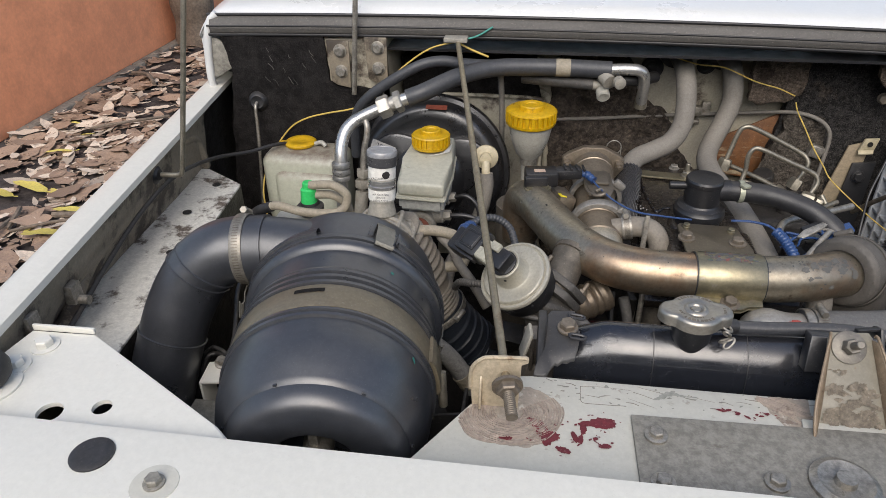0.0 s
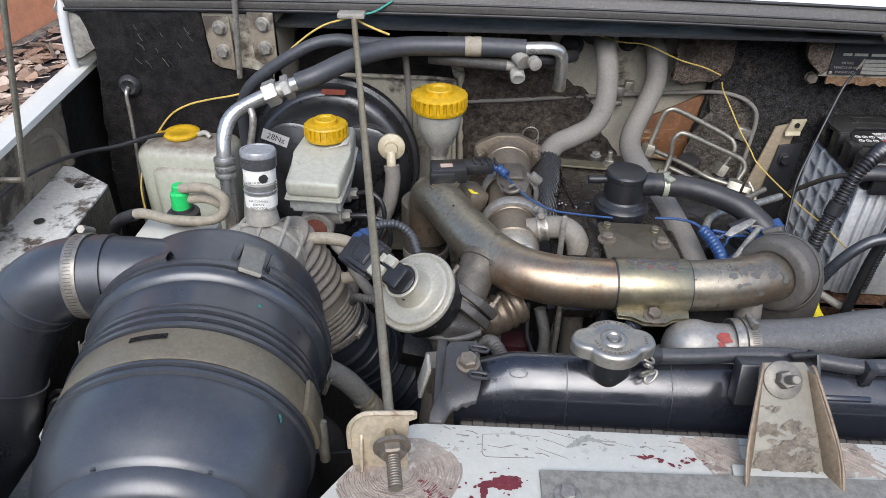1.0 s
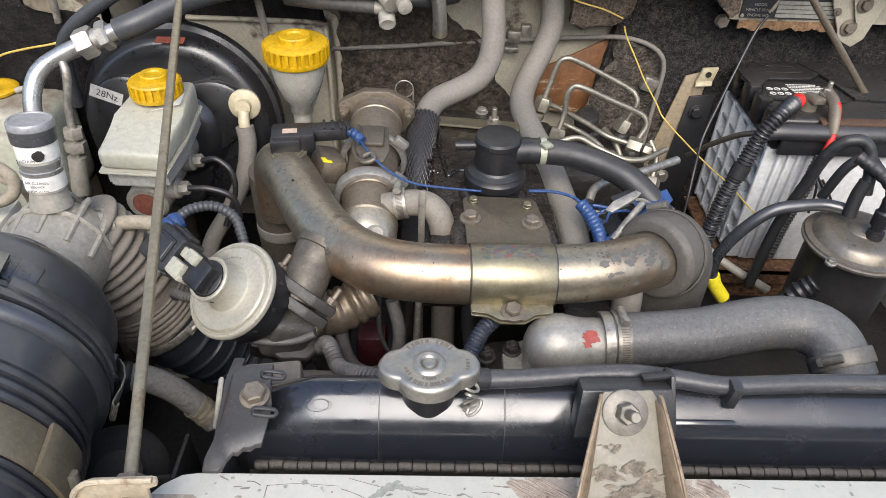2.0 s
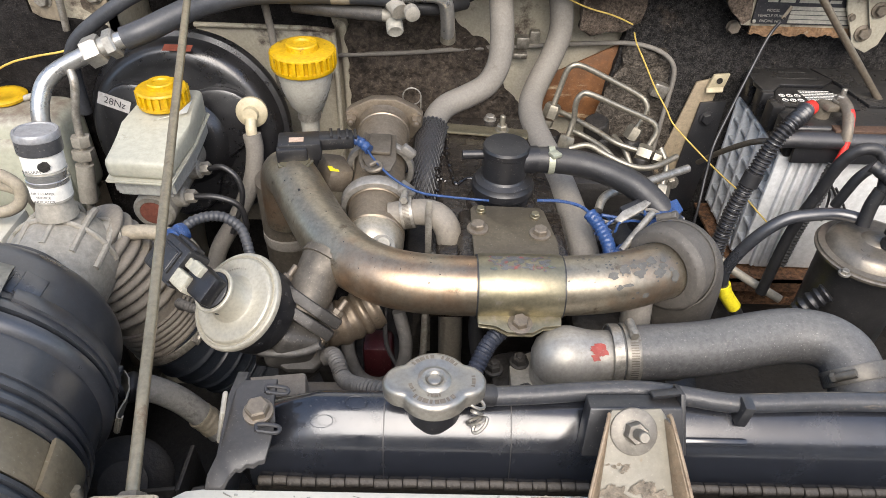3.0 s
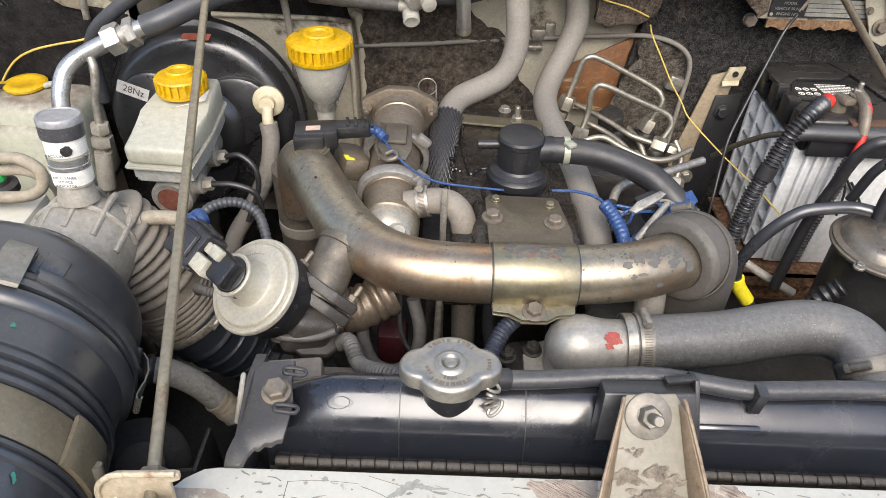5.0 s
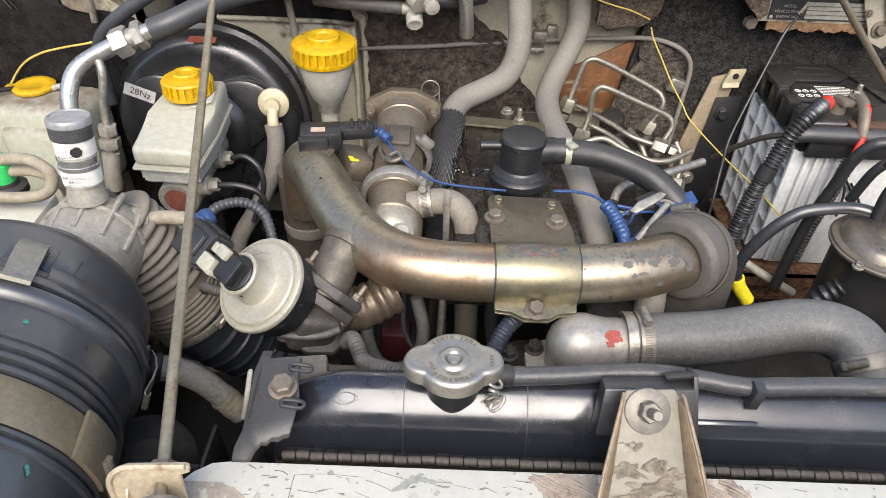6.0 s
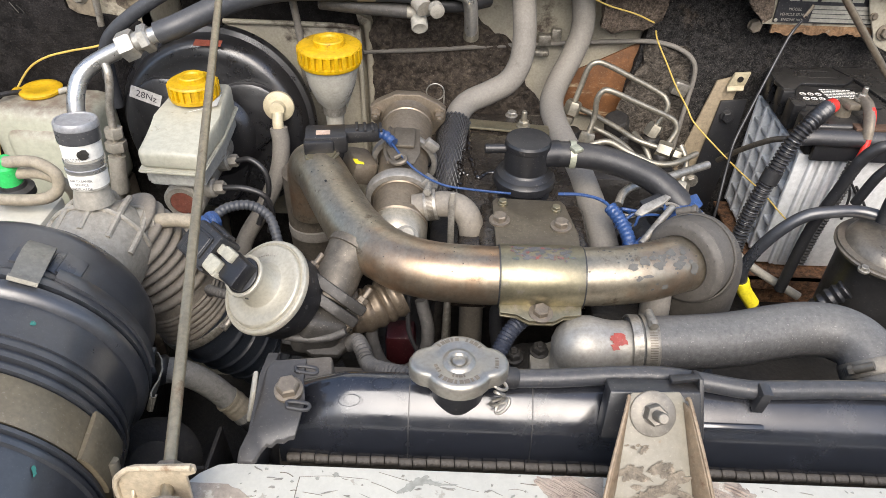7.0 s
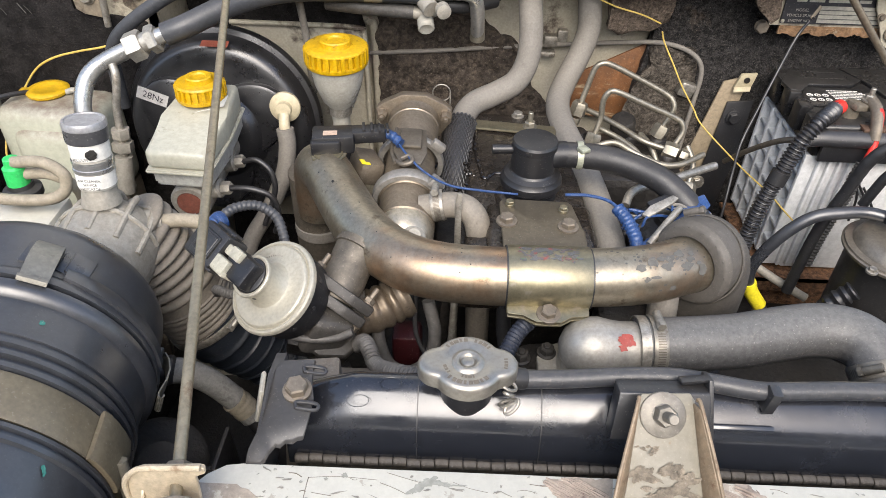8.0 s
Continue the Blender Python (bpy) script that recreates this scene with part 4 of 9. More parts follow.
part("grommet", lathe(bmesh.new(), [(-0.002, 0.016), (0.003, 0.014), (0.006, 0.010), (0.004, 0.006)], (-0.4166, 1.041, 1.024), (0.1, -1, 0.1), 18), BRUB, drain)

# darkness below the engine: chassis rails and floor pan, added unseen to keep it black
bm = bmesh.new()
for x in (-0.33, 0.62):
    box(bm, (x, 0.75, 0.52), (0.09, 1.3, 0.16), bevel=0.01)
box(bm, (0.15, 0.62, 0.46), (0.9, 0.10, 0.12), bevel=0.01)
tagged(part("chassis_frame", bm, ENGINE), "near-black chassis rails added unseen under the engine", "chassis")
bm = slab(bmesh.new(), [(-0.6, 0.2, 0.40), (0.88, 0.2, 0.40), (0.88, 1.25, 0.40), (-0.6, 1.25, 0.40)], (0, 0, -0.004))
tagged(part("dark_bay_floor", bm, ENGINE), "unseen near-black floor added to keep the bay dark", "pan")


# ---------------------------------------------------------------- air cleaner
def canister_at(y, dx=0.0, dz=0.0):
    return Vector((-0.1443 - 0.1327 * (y - 0.5) + dx, y + dx * 0.1327, 0.9719 + 0.0146 * (y - 0.5) + dz))


CAN_AXIS = Vector((-0.1327, 1, 0.0146)).normalized()
CAN_K = 1.009
air = thing("air_cleaner", (-0.14, 0.5, 0.86), "large black plastic air cleaner canister strapped in the bay", "air cleaner")


def can_profile(rows):
    return [((y - 0.5) * CAN_K, r) for y, r in rows]


bm = lathe(bmesh.new(), can_profile([(0.415, 0.0), (0.415, 0.034), (0.386, 0.036), (0.383, 0.040), (0.383, 0.064), (0.386, 0.070), (0.394, 0.0745), (0.400, 0.0755), (0.402, 0.078), (0.405, 0.0795), (0.412, 0.083), (0.422, 0.0875), (0.434, 0.0905), (0.446, 0.0915),
                                     (0.4585, 0.0920), (0.4595, 0.0945), (0.4625, 0.0948), (0.4635, 0.0922), (0.4655, 0.0922), (0.4665, 0.0948), (0.4690, 0.0948), (0.470, 0.0915), (0.502, 0.0915), (0.503, 0.0952), (0.5065, 0.0952), (0.5075, 0.0918), (0.5105, 0.0918), (0.5115, 0.0952), (0.5150, 0.0952), (0.5160, 0.0918), (0.5190, 0.0918), (0.5200, 0.0950), (0.5235, 0.0950), (0.5245, 0.0920), (0.5275, 0.0920), (0.5282, 0.0935), (0.5310, 0.0935), (0.5320, 0.0922),
                                     (0.545, 0.0922), (0.556, 0.0925), (0.558, 0.0965), (0.562, 0.0985), (0.5665, 0.0985), (0.5675, 0.0945), (0.569, 0.0945)]), (-0.1443, 0.5, 0.9719), CAN_AXIS, 72)
body = part("body", bm, BPLAST, air)
for k in range(7):
    a = 2 * math.pi * (k + 0.4) / 7
    m = frame_of(CAN_AXIS)
    c = canister_at(0.403) + m @ Vector((0.0770 * math.cos(a), 0.0770 * math.sin(a), 0))
    tmp = bmesh.new()
    bmesh.ops.create_cube(tmp, size=1)
    tmp.transform(Matrix.Translation(c) @ m.to_4x4() @ Matrix.Rotation(a, 4, 'Z') @ Matrix.Diagonal((0.0018, 0.0030, 0.006, 1)))
    part("front_rib", tmp, BPLAST, body)
bm = lathe(bmesh.new(), can_profile([(0.396, 0.008), (0.394, 0.012), (0.413, 0.013)]), (-0.1443, 0.5, 0.9719), CAN_AXIS, 20)
box(bm, tuple(canister_at(0.405)), (0.008, 0.016, 0.060), bevel=0.001)
part("valve_core", bm, STEEL, body)
bm = lathe(bmesh.new(), can_profile([(0.5695, 0.0945), (0.5705, 0.0985), (0.5755, 0.0988), (0.579, 0.0965), (0.583, 0.0930), (0.604, 0.0920), (0.624, 0.0915), (0.631, 0.0900), (0.637, 0.0860), (0.641, 0.079), (0.643, 0.068), (0.644, 0.052), (0.655, 0.047), (0.680, 0.046), (0.680, 0.0)]), (-0.1443, 0.5, 0.9719), CAN_AXIS, 72)
part("lid", bm, BPLAST, air)
bm = lathe(bmesh.new(), can_profile([(0.4712, 0.0922), (0.4712, 0.0936), (0.4722, 0.0942), (0.5000, 0.0942), (0.5010, 0.0936), (0.5010, 0.0922)]), (-0.1443, 0.5, 0.9719), CAN_AXIS, 96, caps=False)
strap = part("strap", bm, mat("strap_steel", (0.165, 0.138, 0.092), 0.45, 0.4, (0.20, 0.14, 0.08), 0.25, 30, dust=0.15, bump=0.03, mottle=0.1), air, "dull brown steel strap")


def on_can(y, ang, r):
    """A place on the canister: angle 0 is its top, positive to the +x side."""
    c = canister_at(y)
    side = Vector((1, 0.1327, 0)).normalized()
    return c + (Vector((0, 0, 1)) * math.cos(ang) + side * math.sin(ang)) * r


# shade inside the slot is painted as a black strip lying on the strap
bm = bmesh.new()
for y, a0, a1 in ((0.4905, -0.26, 0.02),):
    for (ya, yb) in ((y - 0.0025, y + 0.0025),):
        steps = [a0 + (a1 - a0) * k / 8 for k in range(9)]
        lo = [bm.verts.new(on_can(ya, a, 0.0948)) for a in steps]
        hi = [bm.verts.new(on_can(yb, a, 0.0948)) for a in steps]
        for j in range(8):
            bm.faces.new((lo[j], lo[j + 1], hi[j + 1], hi[j]))
part("slot", bm, FELTK, strap)
bm = bmesh.new()
rows = []
for k in range(9):
    a = 1.22 + 0.05 * k
    r = 0.0948 + (0.0022 if k in (0, 8) else 0.0034)
    rows.append([bm.verts.new(on_can(y, a, q)) for y, q in ((0.4695, 0.0944), (0.4695, r), (0.4745, r + 0.001), (0.4990, r + 0.001), (0.5035, r), (0.5035, 0.0944))])
for p, q in zip(rows, rows[1:]):
    for j in range(6):
        bm.faces.new((p[j], p[(j + 1) % 6], q[(j + 1) % 6], q[j]))
bm.faces.new(rows[0])
bm.faces.new(rows[-1][::-1])
part("buckle", bm, strap.data.materials[0], strap)
part("strap_bolt", lathe(bmesh.new(), [(-0.02, 0.0042), (0.012, 0.0042), (0.013, 0.0035)], on_can(0.476, 1.66, 0.1005), (0.1, -0.35, -1), 14), ZINC, strap)
bm = bmesh.new()
for y, a in ((0.541, 0.62), (0.452, 0.98), (0.4500, 0.99), (0.5425, 0.625)):
    bs = bmesh.new()
    blob(bs, 0, 0, 0, 0.0012, 0.0018, 0.4, 10, 0.5)
    bs.transform(Matrix.Translation(on_can(y, a, 0.0927)) @ Matrix.Rotation(a, 4, 'Y'))
    merge(bm, bs)
tagged(part("paint_fleck", bm, mat("green_fleck", (0.03, 0.16, 0.13), 0.5), body), kind="stuff")
CLIPM = mat("dull_spring_steel", (0.21, 0.20, 0.17), 0.42, 0.55, (0.11, 0.095, 0.07), 0.3, 60, bump=0.04, mottle=0.12)
for ang in (0.465, -1.4, 1.95):
    bm = bmesh.new()
    path = [(0.608, 0.0905), (0.606, 0.0965), (0.600, 0.1005), (0.590, 0.1030), (0.580, 0.1025), (0.572, 0.1005), (0.5665, 0.0995), (0.5635, 0.1000), (0.5622, 0.1018), (0.5632, 0.1034), (0.5655, 0.1036)]
    rows = []
    for y, r in path:
        rows.append([bm.verts.new(on_can(y, ang + da, r + dr)) for da, dr in ((-0.088, 0), (0.088, 0), (0.088, 0.0012), (-0.088, 0.0012))])
    for a, b in zip(rows, rows[1:]):
        for j in range(4):
            bm.faces.new((a[j], a[(j + 1) % 4], b[(j + 1) % 4], b[j]))
    bm.faces.new(rows[0])
    bm.faces.new(rows[-1][::-1])
    part("lid_clip", bm, CLIPM, air, "spring steel lid clip")
    for da, w, h in ((0.145, 0.010, 0.004), (0.235, 0.016, 0.007), (-0.12, 0.006, 0.005)):
        bm = box(bmesh.new(), (0, 0, 0), (w, 0.020, h), bevel=0.001)
        bm.transform(Matrix.Translation(on_can(0.5965, ang + da, 0.0925)) @ Matrix.Rotation(ang + da, 4, 'Y'))
        part("clip_seat", bm, BPLAST, air)
    bm = bmesh.new()
    rows = []
    for k in range(22):
        a = ang + 0.16 + 0.05 * k
        w = min(1.0, k / 3)
        rows.append([bm.verts.new(on_can(y, a, r)) for y, r in ((0.590, 0.0925), (0.588, 0.0975 + 0.001 * w), (0.582, 0.0995 + 0.0012 * w), (0.5775 - 0.002 * w, 0.0998 + 0.0012 * w), (0.5765 - 0.002 * w, 0.0965))])
    for a, b in zip(rows, rows[1:]):
        for j in range(4):
            bm.faces.new((a[j], a[j + 1], b[j + 1], b[j]))
    part("lid_lip", bm, BPLAST, air)
duct = [(-0.150, 0.606, 1.020), (-0.205, 0.604, 1.028), (-0.258, 0.600, 1.031), (-0.286, 0.594, 1.026), (-0.309, 0.585, 1.008), (-0.327, 0.572, 0.978), (-0.338, 0.557, 0.945), (-0.346, 0.535, 0.905), (-0.350, 0.512, 0.86), (-0.347, 0.495, 0.78), (-0.335, 0.48, 0.70)]
bm = sweep(bmesh.new(), duct, 0.0340, 32, 10)
pipe = part("intake_duct", bm, BPLAST, air)
for at, ax in (((-0.309, 0.585, 1.008), (0.55, 0.28, 0.80)), ((-0.338, 0.557, 0.945), (0.27, 0.40, 0.90)), ((-0.301, 0.5885, 1.0155), (0.62, 0.26, 0.75))):
    part("duct_seam", lathe(bmesh.new(), [(-0.0016, 0.0338), (-0.0008, 0.0354), (0.0008, 0.0354), (0.0016, 0.0338)], at, ax, 40, caps=False), BPLAST, pipe)
band(air, (-0.259, 0.5998, 1.031), (1, 0.10, 0.06), 0.0347, 0.012, CLAMPM, (0, 0.62, 0.8))
part("duct_cuff", lathe(bmesh.new(), [(-0.010, 0.0338), (-0.010, 0.0352), (0.010, 0.0352), (0.010, 0.0338)], (-0.245, 0.6008, 1.0308), (1, 0.10, 0.06), 44, caps=False), BPLAST, air)
bm = bmesh.new()
box(bm, (-0.255, 0.50, 0.885), (0.11, 0.05, 0.006), bevel=0.001)
box(bm, (-0.235, 0.50, 0.68), (0.05, 0.05, 0.40), bevel=0.002)
brk = part("mount_bracket", bm, GREYPL, air)
bolt(brk, (-0.262, 0.505, 0.888), (0, 0, 1), 0.010, 0.008, ZINC, 1.5)
part("drain_stub", sweep(bmesh.new(), [(-0.118, 0.648, 0.884), (-0.0985, 0.655, 0.880), (-0.086, 0.658, 0.876)], 0.0128, 20, rfun=ribbed(0.0125, 0.10)), BRUB, air, "black ribbed rubber stub")
part("drain_hose", sweep(bmesh.new(), [(-0.092, 0.656, 0.878), (-0.0787, 0.660, 0.873), (-0.0589, 0.666, 0.8495), (-0.0387, 0.668, 0.816), (-0.0300, 0.666, 0.802)], 0.0118, 20), GRUBP, air, "pale dusty rubber hose")
part("hose_ring", sweep(bmesh.new(), [(-0.0455, 0.667, 0.8270), (-0.0400, 0.668, 0.8180), (-0.0345, 0.667, 0.8090)], 0.0128, 22, rfun=ribbed(0.0075, 0.02)), TANRUB, air, "yellowed tape ring")
part("drain_tail", sweep(bmesh.new(), [(-0.034, 0.667, 0.809), (-0.0238, 0.664, 0.7937), (-0.005, 0.655, 0.77), (0.01, 0.65, 0.72)], 0.0105, 16), BRUB, air)

# outlet casting, service indicator and bellows
outlet = thing("intake_outlet", (-0.13, 0.71, 0.98), "dusty cast alloy intake elbow with ribbed bellows", "intake pipe")
bm = lathe(bmesh.new(), [(-0.09, 0.043), (-0.03, 0.0445), (0.0, 0.0445), (0.014, 0.042), (0.027, 0.035), (0.036, 0.024), (0.040, 0)], (-0.152, 0.730, 0.962), (0.12, 1, 0.25), 40)
cast = part("casting", bm, CAST, outlet)
bm = bmesh.new()
for k in range(5):
    a = -0.95 + 0.52 * k
    sweep(bm, [(-0.154 + 0.0442 * math.sin(a), 0.704, 0.956 + 0.0442 * math.cos(a)), (-0.152 + 0.0440 * math.sin(a), 0.734, 0.963 + 0.0440 * math.cos(a)), (-0.148 + 0.033 * math.sin(a), 0.757, 0.969 + 0.033 * math.cos(a)), (-0.147 + 0.014 * math.sin(a), 0.766, 0.972 + 0.014 * math.cos(a))], 0.0030, 8)
sweep(bm, [(-0.1525 + 0.0445 * math.sin(a), 0.728, 0.962 + 0.0445 * math.cos(a)) for a in [-1.3 + 0.2 * i for i in range(15)]], 0.0026, 8, 3)
part("rib", bm, CAST, cast)
lug = lathe(bmesh.new(), [(-0.020, 0.015), (0.0, 0.0125), (0.004, 0.0105), (0.010, 0.0095)], (-0.118, 0.750, 0.974), (0.95, 0.25, 0.05), 18)
part("nipple_boss", lug, CAST, cast)
part("nipple", sweep(bmesh.new(), [(-0.112, 0.752, 0.9745), (-0.090, 0.757, 0.973), (-0.066, 0.760, 0.966), (-0.052, 0.758, 0.950), (-0.055, 0.752, 0.93), (-0.075, 0.75, 0.925)], 0.0068, 14), TANRUB, cast)
bel = [(-0.1500, 0.750, 0.9680), (-0.1406, 0.7528, 0.9502), (-0.1312, 0.7560, 0.9296), (-0.1159, 0.7579, 0.8946), (-0.1036, 0.7599, 0.8635), (-0.0942, 0.7609, 0.8438)]


def bellows_r(d, total):
    """Six round convolutions, a plain band, then finer ones to the clamp."""
    if d < 0.086:
        return 0.90 + 0.17 * abs(math.sin(math.pi * d / 0.0108)) ** 0.7
    if d < 0.096:
        return 0.955
    return 0.975 + 0.05 * abs(math.sin(math.pi * d / 0.0066)) ** 0.8


bm = sweep(bmesh.new(), bel, 0.0425, 40, rfun=bellows_r, step=0.0009)
part("ribbed_bellows", bm, GRUBW, outlet, "grey ribbed rubber bellows")
band(outlet, (-0.0938, 0.7605, 0.8470), (0.40, 0.06, -0.91), 0.0440, 0.009, STEEL, (1, -0.6, 0.3), teeth=False)


def few_ribs(d, total):
    w = (d / 0.019) % 1.0
    return 1.0 + 0.055 * max(0.0, 1 - abs(w - 0.5) / 0.15) ** 0.7


bm = sweep(bmesh.new(), [(-0.0965, 0.7600, 0.8520), (-0.0850, 0.7640, 0.8300), (-0.0713, 0.7739, 0.8049), (-0.0460, 0.7880, 0.7680), (0.0, 0.79, 0.735), (0.05, 0.785, 0.70), (0.08, 0.78, 0.64)], 0.0420, 40, rfun=few_ribs, step=0.0010)
part("ribbed_hose", bm, mat("navy_black_rubber", (0.017, 0.022, 0.031), 0.42, 0, (0.06, 0.056, 0.05), 0.25, 40, dust=0.06, bump=0.03, specks=0.2, spec=0.6), outlet, "black corrugated rubber hose")

ind = thing("service_indicator", (-0.148, 0.742, 1.02), "clear plastic air filter service indicator with paper labels", "indicator")
ctr, ax = Vector((-0.149, 0.738, 1.018)), Vector((0.03, 0.13, 1)).normalized()
part("neck", lathe(bmesh.new(), [(-0.012, 0.017), (0.0, 0.0145), (0.006, 0.013)], ctr, ax, 28), CAST, ind)
part("barrel", lathe(bmesh.new(), [(0.005, 0.0155), (0.050, 0.0158)], ctr, ax, 36), SMOKY, ind)
for lo, hi in ((0.007, 0.020), (0.033, 0.047)):
    lab = part("paper_label", lathe(bmesh.new(), [(lo, 0.0159), (hi, 0.0161)], ctr, ax, 36, caps=False), PAPER, ind)
    if lo < 0.02:
        for k, word in enumerate(("AIR CLEANER", "SERVICE", "INDICATOR")):
            letters(word, ctr + ax * (0.0172 - 0.0037 * k) + Vector((0.002, -0.0163, 0.0008)), (1, 0, 0), ax, 0.0024, INK, lab)
    else:
        letters("VACUUM", ctr + ax * 0.0365 + Vector((-0.002, -0.0163, 0.0008)), (1, 0, 0), ax, 0.0026, INK, lab)
        bs = bmesh.new()
        blob(bs, 0, 0, 0, 0.0045, 0.0045, 0, 20, 0.1)
        bs.transform(Matrix.Translation(ctr + ax * 0.040 + Vector((0.008, -0.0146, 0.001))) @ Matrix.Rotation(radians(78), 4, 'X') @ Matrix.Rotation(radians(30), 4, 'Y'))
        part("emblem", bs, ENGINE, lab)
part("ring", lathe(bmesh.new(), [(0.021, 0.0166), (0.024, 0.0166), (0.0245, 0.0160), (0.028, 0.0160), (0.0285, 0.0166), (0.031, 0.0166)], ctr, ax, 36), ALU, ind)
part("smoky_collar", lathe(bmesh.new(), [(0.0475, 0.0172), (0.049, 0.0174), (0.0585, 0.0174), (0.0590, 0.0168)], ctr, ax, 36), mat("smoky_grey_plastic", (0.055, 0.055, 0.058), 0.3, 0, (0.15, 0.14, 0.12), 0.3, 60, dust=0.15, bump=0.03), ind)
part("cap", lathe(bmesh.new(), [(0.0585, 0.0170), (0.0592, 0.0176), (0.0632, 0.0176), (0.0650, 0.0166), (0.0652, 0.0150), (0.0642, 0.0144), (0.0642, 0.0)], ctr, ax, 36), mat("silver_grey_cap", (0.30, 0.30, 0.305), 0.4, 0.35, (0.16, 0.15, 0.14), 0.4, 160, dust=0.15, bump=0.10), ind, "silver grey cap")

# ---------------------------------------------------------------- radiator
rad = thing("radiator", (0.38, 0.53, 0.62), "black radiator with a rounded top tank", "radiator")
prof = [(0.516, 0.955), (0.517, 0.975), (0.519, 0.987), (0.5225, 0.9960), (0.529, 1.0035), (0.536, 1.0085), (0.541, 1.0112), (0.546, 1.0120), (0.551, 1.0110), (0.555, 1.007), (0.557, 1.0), (0.558, 0.955)]
bm = bmesh.new()
xs = [0.056, 0.062, 0.068, 0.074, 0.080, 0.086, 0.092, 0.098, 0.104] + [0.13 + 0.05 * k for k in range(14)]
rows = []
for x in xs:
    k = min(1.0, max(0.0, (x - 0.050) / 0.050)) ** 0.75
    rows.append([bm.verts.new((x, 0.537 + (y - 0.537) * (0.92 + 0.08 * k), 0.955 + (z - 0.955) * (0.62 + 0.38 * k))) for y, z in prof])
for a, b in zip(rows, rows[1:]):
    for j in range(len(prof) - 1):
        bm.faces.new((a[j], a[j + 1], b[j + 1], b[j]))
bm.faces.new(rows[0])
bm.faces.new(rows[-1][::-1])
tank = part("top_tank", bm, BGLOSS, rad)
for x in (0.142, 0.222):
    bs = bmesh.new()
    vs = [[bs.verts.new((x + d, y, z)) for y, z in [(q[0] - 0.0003, q[1] + 0.0003) for q in prof[:9]]] for d in (-0.0004, 0.0004)]
    for j in range(8):
        bs.faces.new((vs[0][j], vs[0][j + 1], vs[1][j + 1], vs[1][j]))
    part("mould_line", bs, BPAINT, tank)
for c in ((0.124, 0.541), (0.104, 0.528)):
    bs = sweep(bmesh.new(), [(c[0] + 0.007 * math.cos(a), c[1] + 0.005 * math.sin(a), 1.0126 if c[0] > 0.11 else 1.0102) for a in [2 * math.pi * i / 16 for i in range(17)]], 0.0002, 6, 2)
    part("mould_ring", bs, BGLOSS, tank)
bm = bmesh.new()
box(bm, (0.43, 0.5175, 0.9585), (0.74, 0.008, 0.014), bevel=0.003)
part("seam_rail", bm, DPIPE, rad)
TAB = finish("crimp_tab", lathe(bmesh.new(), [(-0.00465, 0.0025), (-0.0042, 0.0034), (-0.002, 0.0037), (0.002, 0.0036), (0.0042, 0.0034), (0.00465, 0.0025)], (0, 0, 0), (1, 0, 0), 12), mat("grey_brown_tank_metal", (0.085, 0.072, 0.058), 0.55, 0.2, (0.035, 0.029, 0.024), 0.5, 70, dust=0.22, bump=0.25))
for k in range(74):
    ob = new("crimp_tab", TAB)
    ob.parent = rad
    ob.matrix_parent_inverse = Matrix.Translation(-HOME[rad.name])
    ob.location = (0.066 + 0.0093 * k, 0.5155 + 0.0004 * math.sin(k * 2.1), 0.9630 + 0.0004 * math.sin(k * 1.3))
bm = bmesh.new()
box(bm, (0.43, 0.537, 0.78), (0.70, 0.036, 0.345), bevel=0.003)
core = part("core", bm, ENGINE, rad)
bm = bmesh.new()
for k in range(110):
    box(bm, (0.09 + 0.0063 * k, 0.5175, 0.79), (0.0012, 0.006, 0.32))
part("fins", bm, DPIPE, core)
bm = bmesh.new()
slab(bm, [(0.040, 0.492, 0.956), (0.040, 0.575, 0.956), (0.040, 0.575, 1.0), (0.040, 0.552, 1.005), (0.040, 0.50, 0.990)], (0.008, 0, 0), 0.0015)
slab(bm, [(0.0508, 0.5544, 1.0115), (0.0725, 0.5555, 1.0125), (0.0735, 0.5378, 1.0130), (0.0766, 0.5247, 1.0115), (0.0750, 0.5126, 1.0060), (0.0728, 0.5042, 0.9990), (0.0690, 0.5035, 0.9985), (0.0660, 0.5020, 0.9965), (0.0618, 0.5021, 0.9970), (0.0585, 0.5000, 0.9945), (0.0556, 0.5003, 0.9950), (0.0520, 0.4970, 0.9920), (0.0497, 0.4941, 0.9880), (0.0466, 0.4926, 0.9860), (0.0372, 0.4926, 0.9860), (0.0387, 0.4975, 0.9930), (0.0457, 0.5088, 1.0040), (0.0469, 0.5272, 1.0105), (0.0473, 0.5464, 1.0120)], (0, 0.001, 0.0030), 0.0008)
cover = part("side_cover", bm, mat("dusty_black_plastic", (0.034, 0.033, 0.033), 0.45, 0, (0.08, 0.072, 0.060), 0.3, 40, dust=0.12, dust_col=(0.16, 0.145, 0.125), bump=0.03, specks=0.3), rad, "black plastic side cover")
bolt(cover, (0.0655, 0.5300, 1.0155), (0, -0.12, 1), 0.0074, 0.0065, BOLT, 1.25)
for c in ((0.0735, 0.5465), (0.0735, 0.5175)):
    part("clip_loop", sweep(bmesh.new(), [(c[0] - 0.006, c[1] - 0.0022, 1.0165), (c[0] + 0.006, c[1] - 0.0022, 1.0150), (c[0] + 0.006, c[1] + 0.0022, 1.0155), (c[0] - 0.006, c[1] + 0.0022, 1.0170), (c[0] - 0.006, c[1] - 0.0022, 1.0165)], 0.0013, 8, 4), BPAINT, cover)

